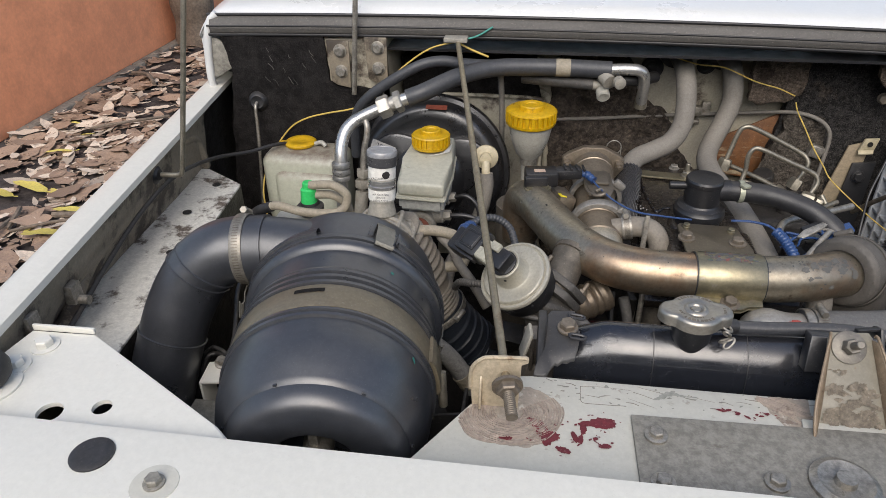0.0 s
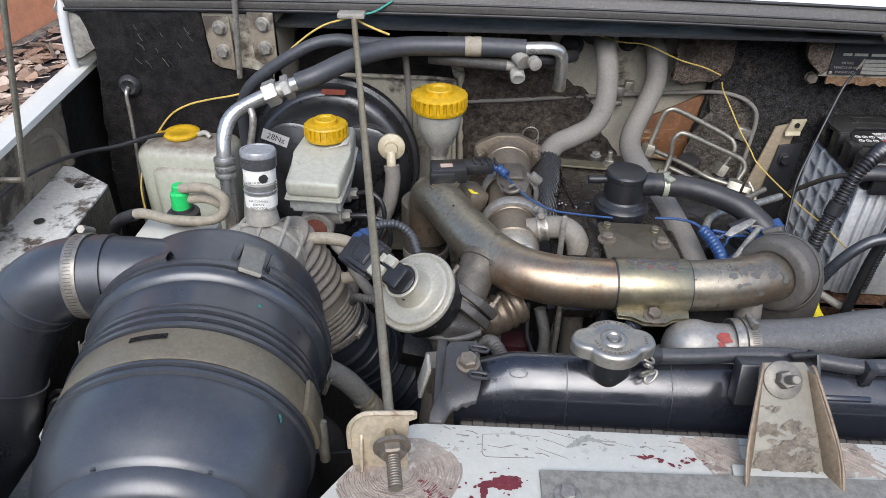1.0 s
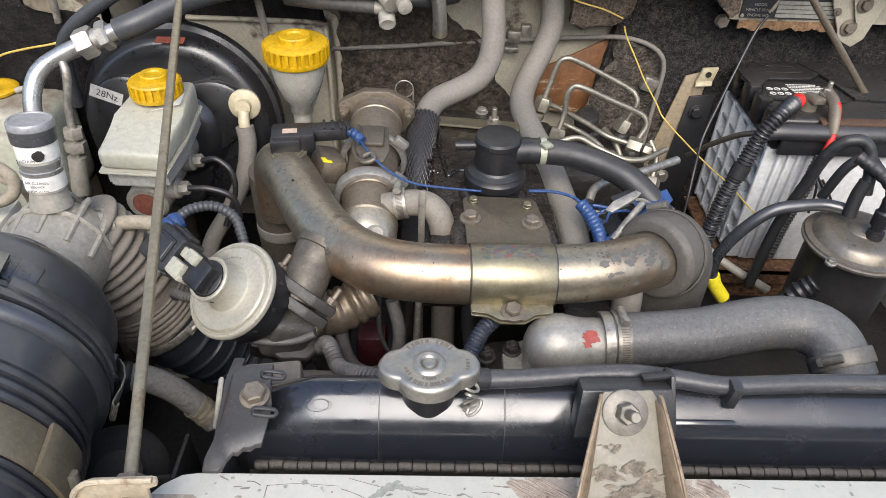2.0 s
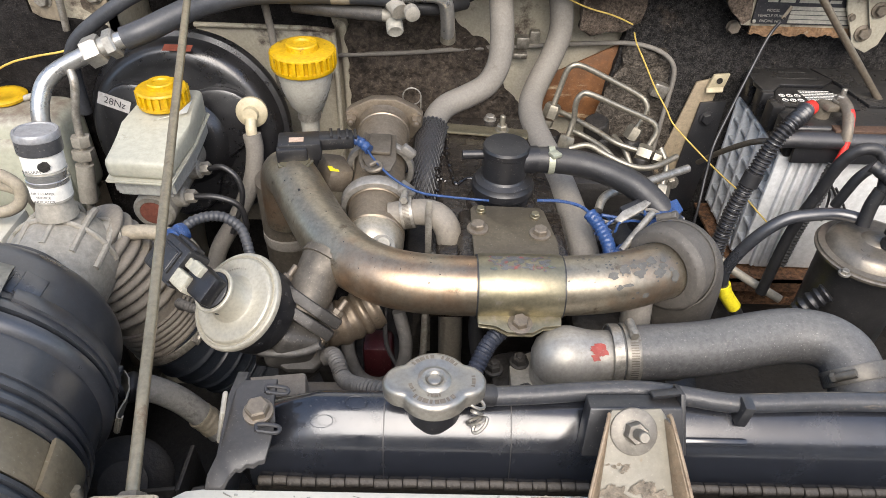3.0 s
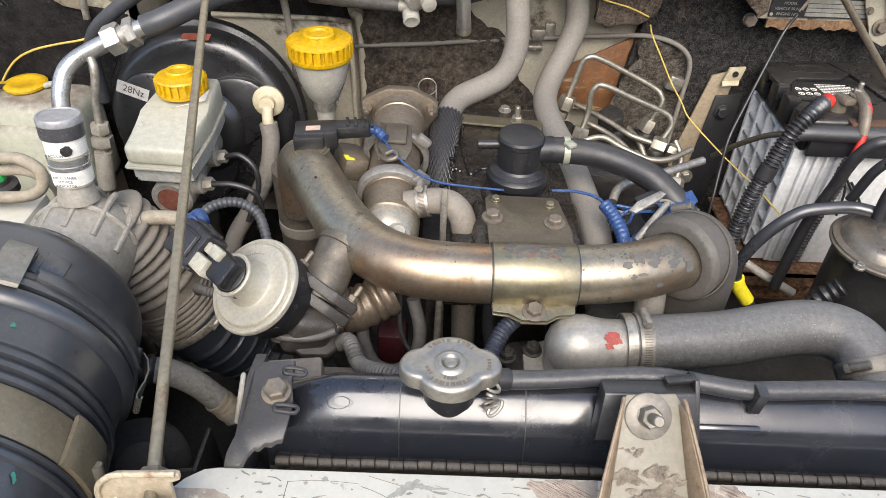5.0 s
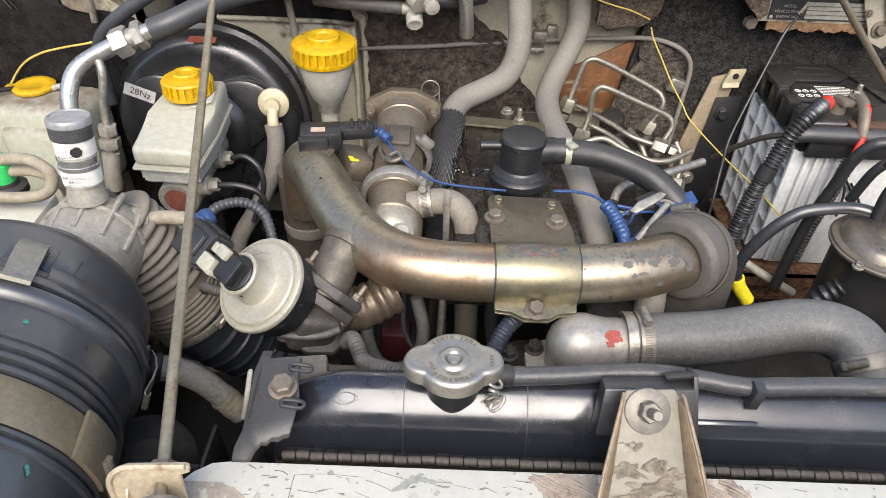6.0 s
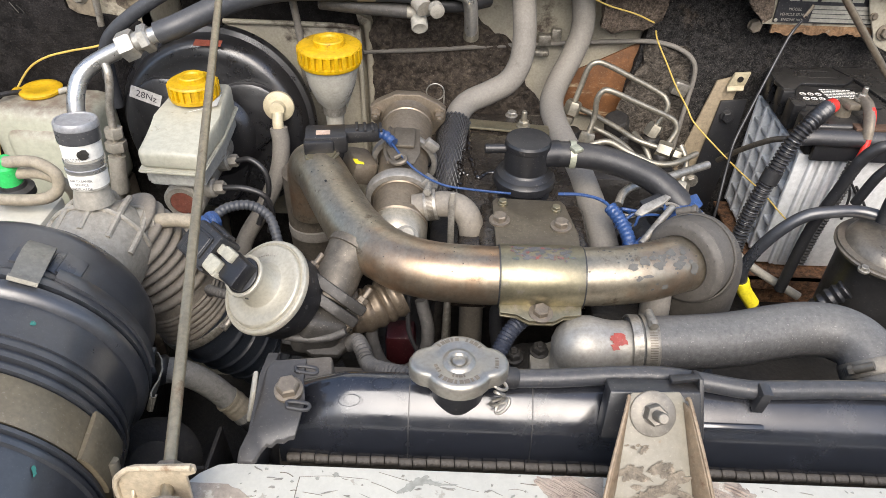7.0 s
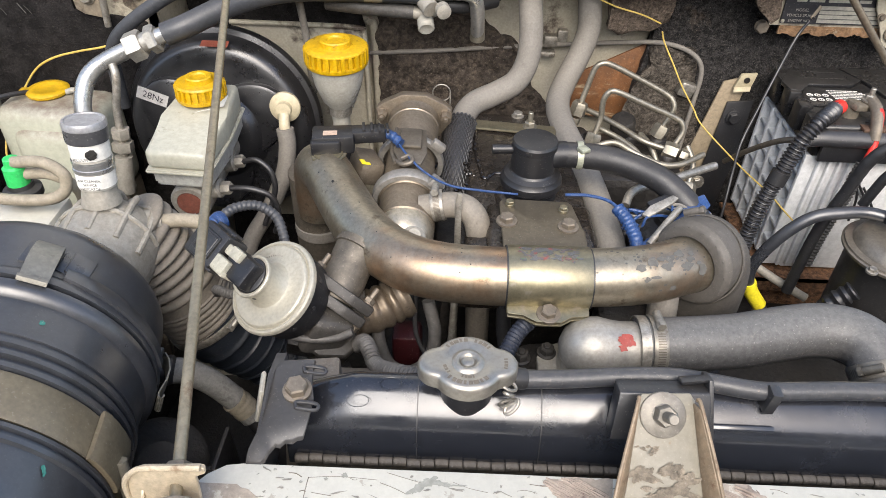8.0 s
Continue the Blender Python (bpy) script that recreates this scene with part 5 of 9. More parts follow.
part("white_clip", box(bmesh.new(), (0.0297, 0.556, 0.974), (0.004, 0.020, 0.034), (0, 14, 8), bevel=0.002), SMOKY, rad)
# lugs on the tank
bm = bmesh.new()
slab(bm, [(0.263, 0.512, 1.002), (0.267, 0.527, 1.0300), (0.323, 0.528, 1.0305), (0.327, 0.512, 1.002)], (0, 0.014, -0.004), 0.0015)
slab(bm, [(0.3255, 0.514, 1.002), (0.3215, 0.533, 1.037), (0.3215, 0.546, 1.031), (0.3215, 0.546, 1.004)], (0.003, 0, 0), 0.0006)
slab(bm, [(0.3060, 0.534, 1.030), (0.3240, 0.534, 1.034), (0.3240, 0.542, 1.030), (0.3060, 0.542, 1.027)], (0, 0, 0.003), 0.0006)
part("mount_lug", bm, BPAINT, tank)
part("hose_clip", box(bmesh.new(), (0.366, 0.536, 1.018), (0.007, 0.010, 0.018), (0, 6, 0), bevel=0.001), BPAINT, tank)
bm = box(bmesh.new(), (0.3455, 0.5255, 1.0010), (0.048, 0.0045, 0.004), (45, 0, 0), bevel=0.0012)
part("raised_bar", bm, BGLOSS, tank)

part("filler_neck", lathe(bmesh.new(), [(-0.024, 0.008), (-0.0085, 0.0165), (0.004, 0.0175), (0.008, 0.020), (0.012, 0.020)], (0.173, 0.537, 1.02), seg=32), BPAINT, rad)


def cap_r(a):
    c = abs(math.cos(a - 0.03))
    return 0.0213 + 0.0088 * max(0.0, (c - 0.83) / 0.17) ** 1.05


bm = bmesh.new()
levels = [(0.010, 1.0, 0), (0.0105, 1.0, 0.0012), (0.0185, 1.0, 0.0012), (0.0205, 1.0, 0.0002), (0.0215, 1.0, -0.0014), (0.0218, 0.80, 0)]
N = 96
rows = []
for z, k, d in levels:
    rows.append([bm.verts.new((0.173 + (cap_r(2 * math.pi * j / N) * k + d) * math.cos(2 * math.pi * j / N), 0.537 + (cap_r(2 * math.pi * j / N) * k + d) * math.sin(2 * math.pi * j / N), 1.02 + z)) for j in range(N)])
for r, z in ((0.0135, 0.0218), (0.0122, 0.0210), (0.0102, 0.0210), (0.0092, 0.0222), (0.0074, 0.0228), (0.0058, 0.0222), (0.0050, 0.0208), (0.0044, 0.0204), (0.0038, 0.0216), (0.0025, 0.0222)):
    rows.append([bm.verts.new((0.173 + r * math.cos(2 * math.pi * j / N), 0.537 + r * math.sin(2 * math.pi * j / N), 1.02 + z)) for j in range(N)])
for a, b in zip(rows, rows[1:]):
    for j in range(N):
        bm.faces.new((a[j], a[(j + 1) % N], b[(j + 1) % N], b[j]))
bm.faces.new(rows[-1])
CAPM = mat("stamped_cap_steel", (0.36, 0.335, 0.29), 0.38, 0.85, (0.26, 0.22, 0.165), 0.15, 90, bump=0.03, specks=0.3, mottle=0.06)
lid = part("filler_cap", bm, CAPM, rad, "stamped steel cap with two wings")


def round_words(word, r, a_mid, size, parent, inward=False):
    step = size * 0.95 / r
    for k, ch in enumerate(word):
        off = (k - (len(word) - 1) / 2) * step
        a = a_mid + off if inward else a_mid - off
        rad_v = Vector((math.cos(a), math.sin(a), 0))
        up = -rad_v if inward else rad_v
        right = Vector((up.y, -up.x, 0))
        if ch != " ":
            c, w = Vector((0.173 + r * rad_v.x, 0.537 + r * rad_v.y, 1.0419)), size * (0.22 + 0.12 * (k % 3))
            bm = bmesh.new()
            bm.faces.new([bm.verts.new(c + right * (w * sx) + up * (size * 0.42 * sy)) for sx, sy in ((-1, -1), (1, -1), (1, 1), (-1, 1))])
            part("stamped_mark", bm, BOLT, parent)


round_words("xxxxxxxx", 0.0172, -math.pi / 2, 0.0036, lid, True)
round_words("xxxxx xxxx", 0.0174, math.pi / 2, 0.0034, lid)
round_words("xxxx", 0.0235, -0.05, 0.0026, lid)
round_words("xxxx", 0.0128, -math.pi / 2, 0.0024, lid, True)
round_words("xxx", 0.0150, math.pi + 0.5, 0.0026, lid)
bm = bmesh.new()
for k, (x, y, z) in enumerate(((0.1985, 0.529, 1.030), (0.1990, 0.5255, 1.0255), (0.1985, 0.5225, 1.021), (0.201, 0.521, 1.019))):
    a = k * 1.4
    d, e = Vector((math.cos(a), math.sin(a) * 0.5, -0.6)).normalized(), Vector((-math.sin(a), math.cos(a), 0.3)).normalized()
    sweep(bm, [Vector((x, y, z)) + d * 0.0058 * math.cos(u) + e * 0.0032 * math.sin(u) for u in [2 * math.pi * i / 12 for i in range(13)]], 0.0011, 6, 2)
part("safety_chain", bm, STEEL, lid)

over = thing("overflow_hose", (0.35, 0.545, 1.01), "thin grey overflow hose along the radiator tank", "hose")
part("hose", sweep(bmesh.new(), [(0.196, 0.540, 1.026), (0.207, 0.541, 1.022), (0.238, 0.544, 1.0205), (0.276, 0.548, 1.0205), (0.306, 0.549, 1.0205), (0.330, 0.546, 1.020), (0.357, 0.542, 1.019), (0.376, 0.542, 1.019), (0.442, 0.545, 1.019), (0.60, 0.545, 1.018), (0.74, 0.54, 1.018)], 0.0062, 14), mat("black_hose_rubber", (0.034, 0.036, 0.041), 0.36, 0, (0.22, 0.175, 0.12), 0.50, 40, dust=0.22, stretch=(0.3, 1.5, 1.5), dust_col=(0.20, 0.18, 0.15), bump=0.1), over)
part("hose_end", lathe(bmesh.new(), [(0, 0.0070), (0.009, 0.0070), (0.010, 0.0064)], (0.201, 0.5405, 1.0235), (1, 0.1, -0.2), 16), BRUB, over)

bracket = thing("radiator_bracket", (0.295, 0.48, 0.99), "worn cream sheet steel bracket bolting the radiator", "bracket")
BRK = mat("worn_bracket", (0.185, 0.168, 0.128), 0.46, 0, (0.17, 0.105, 0.06), 0.30, 50, bump=0.04, grain=0.05, specks=0.3, mottle=0.10)
BRKE = mat("rust_edged_steel", (0.21, 0.155, 0.10), 0.5, 0.1, (0.12, 0.065, 0.035), 0.50, 60, bump=0.06, specks=0.3)
web = [(0.2620, 0.464, 0.9895), (0.2655, 0.476, 1.005), (0.2725, 0.512, 1.0410), (0.2755, 0.515, 1.0440), (0.3035, 0.516, 1.0450), (0.3065, 0.513, 1.0420), (0.3120, 0.477, 1.006), (0.3150, 0.464, 0.9895)]
bm = slab(bmesh.new(), web, (0, 0.0018, -0.0018), 0.0006)
web_plate = part("web_plate", bm, BRK, bracket)
bm = bmesh.new()
GRIME = mat("caked_grime", (0.155, 0.130, 0.098), 0.85, 0, (0.24, 0.20, 0.15), 0.5, 90, bump=0.45, fine=240, mottle=0.35)
for k in range(70):
    v = rnd.random() ** 1.5 * 0.46
    half = 0.0255 - 0.011 * v
    bs = bmesh.new()
    blob(bs, 0, 0, 0, rnd.uniform(0.002, 0.008) * (1.1 - v), rnd.uniform(0.001, 0.0035) * (1.2 - v), rnd.uniform(-0.5, 0.6), 16, 0.4)
    yy = 0.4650 + 0.046 * v
    zz = 0.9895 + 1.29 * (yy - 0.464) if yy < 0.476 else 1.0050 + 1.0 * (yy - 0.476)
    bs.transform(Matrix.Translation((0.2885 + rnd.uniform(-1, 1) * half * 0.78, yy - 0.0004, zz + 0.0005 + 0.00002 * k)) @ Matrix.Rotation(radians(52 if yy < 0.476 else 45), 4, 'X'))
    merge(bm, bs)
for k in range(16):
    bs = bmesh.new()
    blob(bs, 0, 0, 0, rnd.uniform(0.0006, 0.0020), rnd.uniform(0.0004, 0.0012), rnd.uniform(-0.7, 0.7), 9, 0.4)
    bs.transform(Matrix.Translation((0.2795 + rnd.gauss(0, 0.0035), 0.4925 + rnd.gauss(0, 0.0016), 1.0226)) @ Matrix.Rotation(radians(46), 4, 'X'))
    merge(bm, bs)
tagged(part("grime", bm, GRIME, web_plate), kind="stuff")
for edge, dx in (((0.2615, 0.2655, 0.2725), 0.0018), ((0.3155, 0.3120, 0.3065), -0.0018)):
    bm = slab(bmesh.new(), [(edge[0], 0.464, 0.9895), (edge[1], 0.476, 1.005), (edge[2], 0.512, 1.041), (edge[2] - dx, 0.505, 1.044), (edge[0] - dx * 2.2, 0.466, 1.010), (edge[0] - dx * 3, 0.448, 0.9895)], (dx * 0.8, 0, 0), 0.0005)
    sweep(bm, [(edge[0] - dx * 3, 0.448, 0.9895), (edge[0] - dx * 2.2, 0.466, 1.010), (edge[2] - dx, 0.505, 1.044), (edge[2], 0.511, 1.045)], 0.0012, 8, 4)
    part("side_flange", bm, BRKE, bracket)
n = Vector((0, -0.707, 0.707))
WASHER = mat("dull_dirty_zinc", (0.17, 0.155, 0.13), 0.42, 0.35, (0.07, 0.055, 0.042), 0.4, 70, bump=0.06)
bolt(bracket, (0.2875, 0.5062, 1.0362), n, 0.0066, 0.008, WASHER, 1.0, 0.012, name="stud_nut")
part("washer", lathe(bmesh.new(), [(-0.002, 0.0135), (0.0006, 0.0135), (0.001, 0.0128)], (0.2875, 0.5062, 1.0362), n, 28), WASHER, bracket)
part("foot", slab(bmesh.new(), [(0.248, 0.442, 0.9885), (0.252, 0.468, 0.9885), (0.326, 0.468, 0.9885), (0.330, 0.442, 0.9885)], (0, 0, 0.002), 0.0008), PANEL, bracket)

# the long tie rod with its bracket
tie = thing("tie_rod", (0.01, 0.46, 0.99), "long thin steel tie rod from radiator panel to cowl", "tie rod")
A, B = Vector((0.016, 0.449, 1.020)), Vector((-0.0955, 1.035, 1.132))
d = (B - A).normalized()
part("rod", sweep(bmesh.new(), [A - d * 0.012, A.lerp(B, 0.3), A.lerp(B, 0.7), B], 0.0037, 14), mat("rod_steel", (0.30, 0.255, 0.175), 0.4, 0.7, (0.17, 0.10, 0.06), 0.35, 30, bump=0.1), tie)
bm = slab(bmesh.new(), [(-0.012, 0.452, 0.9885), (-0.014, 0.455, 1.018), (-0.0125, 0.4555, 1.027), (-0.008, 0.456, 1.033), (-0.001, 0.4565, 1.0365), (0.030, 0.457, 1.0385), (0.0325, 0.457, 1.0375), (0.0325, 0.4565, 1.0335), (0.027, 0.456, 1.031), (0.026, 0.452, 0.9885)], (0, 0.003, 0), 0.0007)
sweep(bm, [(-0.0135, 0.4540, 1.005), (-0.0135, 0.4545, 1.020), (-0.0115, 0.4550, 1.028), (-0.006, 0.4555, 1.0345), (0.002, 0.456, 1.0375), (0.031, 0.4565, 1.0390)], 0.0017, 8, 4)
slab(bm, [(-0.006, 0.446, 0.9895), (-0.006, 0.453, 0.9895), (-0.006, 0.455, 1.018), (-0.006, 0.4505, 1.012)], (0.002, 0, 0), 0.0005)
part("angle_bracket", bm, mat("bracket_zinc", (0.50, 0.42, 0.30), 0.45, 0.3, (0.22, 0.15, 0.09), 0.45, 35, bump=0.1), tie)
bm = hexnut(bmesh.new(), A - d * 0.004, -d, 0.0095, 0.008)
lathe(bm, [(0.0, 0.0125), (0.003, 0.0125)], A - d * 0.003, -d, 24)
hexnut(bm, A + d * 0.0115, d, 0.0088, 0.008)
part("nut", bm, BOLT, tie)
part("threaded_end", sweep(bmesh.new(), [A - d * 0.010, A - d * 0.034], 0.0046, 14, rfun=ribbed(0.0018, 0.05)), BOLT, tie)
part("cowl_plate", box(bmesh.new(), (-0.097, 1.030, 1.134), (0.034, 0.020, 0.006), bevel=0.001), CAST, tie)

# ---------------------------------------------------------------- brake parts
boost = thing("brake_booster", (-0.116, 1.06, 0.93), "round black painted brake vacuum booster", "brake booster")
BA = Vector((0.0, -1, 0.16)).normalized()
bo = Vector((-0.134, 1.040, 0.922))
bm = lathe(bmesh.new(), [(a, r * 1.02) for a, r in [(-0.085, 0.05), (-0.05, 0.075), (-0.03, 0.100), (-0.012, 0.113), (0.0, 0.1185), (0.006, 0.1205), (0.012, 0.1205), (0.0165, 0.1185), (0.018, 0.1125), (0.022, 0.1118), (0.034, 0.109), (0.040, 0.105), (0.043, 0.099), (0.0435, 0.088), (0.042, 0.080), (0.046, 0.062), (0.056, 0.054), (0.064, 0.048), (0.068, 0.040), (0.070, 0.0)]], bo, BA, 72)
BOOST = mat("glossy_booster_paint", (0.012, 0.012, 0.0135), 0.30, 0, (0.07, 0.06, 0.05), 0.14, 40, dust=0.04, bump=0.008, specks=0.2, spec=0.9, mottle=0.15)
shell = part("shell", bm, BOOST, boost)
bx, bu = Vector((1, 0, 0)), Vector((0, 0.16, 1)).normalized()
bm = slab(bmesh.new(), [bo + BA * 0.042 + (bx * math.cos(a) + bu * math.sin(a)) * (0.076 + 0.022 * math.cos(3 * (a - radians(28)))) for a in [2 * math.pi * k / 60 for k in range(60)]], BA * 0.0135, 0.005)
part("pressed_face", bm, BOOST, shell)
ur = Vector((0.94, 0, -0.34))
ur = (ur - BA * ur.dot(BA)).normalized()
uu = BA.cross(ur)
lc = bo + BA * 0.0560 - Vector((0.0715, 0, 0)) + Vector((0, 0.16, 1)).normalized() * 0.046
bm = bmesh.new()
bm.faces.new([bm.verts.new(lc + ur * sx * 0.0185 + uu * sy * 0.0075) for sx, sy in ((-1, -1), (1, -1), (1, 1), (-1, 1))])
lab = part("label", bm, mat("grey_label", (0.42, 0.41, 0.39), 0.5, 0, (0.2, 0.18, 0.15), 0.3, 60, bump=0.02), boost, "pale grey label")
letters("28Nz", lc + ur * 0.001, ur, uu, 0.0085, INK, lab, thick=0.0006)
bm = bmesh.new()
c0 = bo + Vector((0.012, -0.034, 0.1135))
bm.faces.new([bm.verts.new(c0 + Vector(p)) for p in ((-0.018, -0.003, 0.0012), (0.014, -0.003, 0.001), (0.014, 0.009, 0.0035), (-0.018, 0.009, 0.0037))])
part("red_sticker", bm, mat("faded_red", (0.35, 0.09, 0.05), 0.6, 0, (0.2, 0.12, 0.08), 0.4, 60), boost)
part("check_valve", lathe(bmesh.new(), [(-0.02, 0.010), (0, 0.0165), (0.004, 0.0185), (0.008, 0.0185), (0.010, 0.0165), (0.011, 0.009), (0.019, 0.0085), (0.020, 0.0)], (-0.047, 0.998, 0.968), (0.05, -1, 0.15), 28), CREAMPL, boost, "cream plastic check valve")
bm = sweep(bmesh.new(), [(-0.046, 0.980, 0.966), (-0.045, 0.972, 0.955), (-0.044, 0.970, 0.945)], 0.0065, 12)
part("valve_nipple", bm, CREAMPL, boost)
vh = thing("vacuum_hose", (-0.06, 0.95, 0.85), "grey rubber vacuum hose to the brake booster", "hose")
part("hose", sweep(bmesh.new(), [(-0.0445, 0.970, 0.952), (-0.043, 0.965, 0.930), (-0.050, 0.955, 0.895), (-0.068, 0.935, 0.858), (-0.090, 0.91, 0.825), (-0.10, 0.88, 0.78)], 0.0105, 16), GRUB, vh)

master = thing("master_cylinder", (-0.12, 0.88, 0.92), "alloy brake master cylinder with a milky fluid reservoir", "master cylinder")
bm = lathe(bmesh.new(), [(-0.0, 0.026), (0.012, 0.026), (0.016, 0.020), (0.10, 0.0195), (0.105, 0.022), (0.150, 0.022), (0.153, 0.0195), (0.153, 0.0145), (0.150, 0.0140), (0.150, 0.0)], (-0.122, 1.005, 0.925), (-0.03, -1, -0.02), 32)
cyl = part("cylinder", bm, CAST, master)
bm = lathe(bmesh.new(), [(0, 0.0142), (0.0015, 0.0138), (0.0015, 0)], (-0.1265, 0.8535, 0.9222), (-0.03, -1, -0.02), 24)
part("end_plug", bm, mat("rusty_plug", (0.22, 0.075, 0.05), 0.6, 0.1, (0.1, 0.05, 0.04), 0.4, 60), cyl, "reddish brown end plug")
for p, q in (((-0.108, 0.872, 0.930), (1, -0.1, 0.15)), ((-0.108, 0.925, 0.930), (1, 0, 0.15))):
    bm = lathe(bmesh.new(), [(0, 0.011), (0.012, 0.011), (0.014, 0.009)], p, q, 20)
    hexnut(bm, Vector(p) + Vector(q).normalized() * 0.014, q, 0.0075, 0.010)
    part("port", bm, CAST, cyl)
for k, pts in enumerate((((-0.086, 0.868, 0.934), (-0.060, 0.866, 0.935), (-0.040, 0.866, 0.925), (-0.036, 0.868, 0.90), (-0.045, 0.875, 0.87)), ((-0.086, 0.922, 0.934), (-0.068, 0.92, 0.938), (-0.052, 0.915, 0.925), (-0.050, 0.91, 0.90), (-0.065, 0.90, 0.86)))):
    bm = sweep(bmesh.new(), pts, 0.0033, 10)
    part("brake_pipe", bm, BPAINT, master)


def res_ring(bm, z0, z1, grow=0.0, y0=0.833, y1=0.968, cut=0.0):
    out = []
    for x, y in ((-0.152, y0), (-0.088, y0 - 0.004), (-0.086, 0.90), (-0.090, y1), (-0.150, y1), (-0.156, 0.90)):
        sx, sy = x + (0.12 + x) * grow, y + (y - 0.9) * grow
        out.append((sx, sy))
    lo = [bm.verts.new((x, y, z0)) for x, y in out]
    hi = [bm.verts.new((x, y, z1 + (0.010 * max(0, (y - 0.86) / 0.1) if cut else 0))) for x, y in out]
    for j in range(6):
        bm.faces.new((lo[j], lo[(j + 1) % 6], hi[(j + 1) % 6], hi[j]))
    bm.faces.new(lo[::-1])
    bm.faces.new(hi)
    return bm


bm = res_ring(bmesh.new(), 0.978, 0.999, 0, cut=1)
bmesh.ops.bevel(bm, geom=bm.edges[:], offset=0.006, segments=3, affect='EDGES', profile=0.5)
part("reservoir", bm, MILKY, master, "milky plastic fluid reservoir")
bm = res_ring(bmesh.new(), 0.9745, 0.9785, 0.05)
bmesh.ops.bevel(bm, geom=bm.edges[:], offset=0.0014, segments=2, affect='EDGES')
part("reservoir_rim", bm, MILKY, master)
bm = res_ring(bmesh.new(), 0.955, 0.976, -0.05)
bmesh.ops.bevel(bm, geom=bm.edges[:], offset=0.004, segments=2, affect='EDGES')
lathe(bm, [(0, 0.012), (0.03, 0.012)], (-0.122, 0.88, 0.932), seg=16)
lathe(bm, [(0, 0.012), (0.03, 0.012)], (-0.12, 0.945, 0.932), seg=16)
part("reservoir_base", bm, mat("grey_milky", (0.34, 0.34, 0.31), 0.4, 0, (0.2, 0.18, 0.15), 0.3, 25, bump=0.05), master)


def screw_cap(parent, at, axis, r, h, ribs, knob=0.55):
    bm = lathe(bmesh.new(), [(0, r * 0.98), (0.001, r), (h * 0.20, r), (h * 0.22, r * 0.925), (h * 0.80, r * 0.925), (h * 0.83, r), (h * 0.90, r * 0.99), (h * 0.96, r * 0.94), (h * 0.96, r * knob * 1.08), (h * 0.97, r * knob), (h * 1.22, r * knob * 0.98), (h * 1.28, r * knob * 0.9), (h * 1.26, r * knob * 0.6), (h * 1.18, r * knob * 0.5), (h * 1.18, 0)], at, axis, 48)
    c = part("cap", bm, YELLOW, parent, "yellow plastic screw cap")
    m = frame_of(axis)
    bm = bmesh.new()
    for k in range(ribs):
        a = 2 * math.pi * k / ribs
        tmp = bmesh.new()
        bmesh.ops.create_cube(tmp, size=1)
        tmp.transform(Matrix.Translation(Vector(at) + m @ Vector((r * 0.965 * math.cos(a), r * 0.965 * math.sin(a), h * 0.53))) @ m.to_4x4() @ Matrix.Rotation(a, 4, 'Z') @ Matrix.Diagonal((r * 0.13, r * 0.115, h * 0.66, 1)))
        merge(bm, tmp)
    tagged(part("grip", bm, YELLOW, c), kind="stuff")
    return c


screw_cap(master, (-0.121, 0.934, 1.008), (0, 0.03, 1), 0.0265, 0.020, 22)
part("paper_tag", slab(bmesh.new(), [(-0.118, 0.900, 1.0075), (-0.092, 0.915, 1.008), (-0.090, 0.93, 1.014), (-0.10, 0.906, 1.010)], (0, 0, 0.0005)), PAPER, master)

clutch = thing("clutch_reservoir", (0.016, 1.008, 0.92), "round milky clutch fluid reservoir with yellow cap", "reservoir")
part("bowl", lathe(bmesh.new(), [(-0.09, 0.010), (-0.055, 0.0115), (-0.048, 0.013), (-0.040, 0.020), (-0.020, 0.0275), (0.0, 0.0315), (0.010, 0.032)], (0.017, 1.008, 1.013), seg=40), SMOKY, clutch, "stained translucent bowl")
screw_cap(clutch, (0.017, 1.008, 1.020), (0, 0, 1), 0.0365, 0.023, 26, 0.5)
part("clamp_band", lathe(bmesh.new(), [(0, 0.0135), (0.012, 0.0135)], (0.017, 1.008, 0.955), seg=24, caps=False), STEEL, clutch)
part("mount_arm", slab(bmesh.new(), [(0.006, 1.02, 0.953), (0.030, 1.02, 0.953), (0.030, 1.17, 0.953), (0.006, 1.17, 0.953)], (0, 0, 0.004)), FIREW, clutch)
part("feed_hose", sweep(bmesh.new(), [(0.017, 1.008, 0.93), (0.016, 1.005, 0.88), (0.0, 1.0, 0.82)], 0.010, 14), BRUB, clutch)

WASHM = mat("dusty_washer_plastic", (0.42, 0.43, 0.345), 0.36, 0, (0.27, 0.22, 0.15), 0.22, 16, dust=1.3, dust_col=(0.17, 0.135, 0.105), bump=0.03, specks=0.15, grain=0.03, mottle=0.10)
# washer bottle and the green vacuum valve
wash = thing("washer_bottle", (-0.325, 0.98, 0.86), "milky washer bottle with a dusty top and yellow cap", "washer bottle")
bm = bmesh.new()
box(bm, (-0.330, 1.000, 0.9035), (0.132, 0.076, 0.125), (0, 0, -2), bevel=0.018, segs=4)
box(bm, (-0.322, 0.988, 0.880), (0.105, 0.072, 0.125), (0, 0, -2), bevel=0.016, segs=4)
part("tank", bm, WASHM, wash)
bm = lathe(bmesh.new(), [(0, 0.020), (0.003, 0.0245), (0.006, 0.0250), (0.008, 0.0225), (0.0085, 0.0145), (0.0075, 0.013), (0.0075, 0)], (-0.3435, 1.012, 0.965), seg=36)
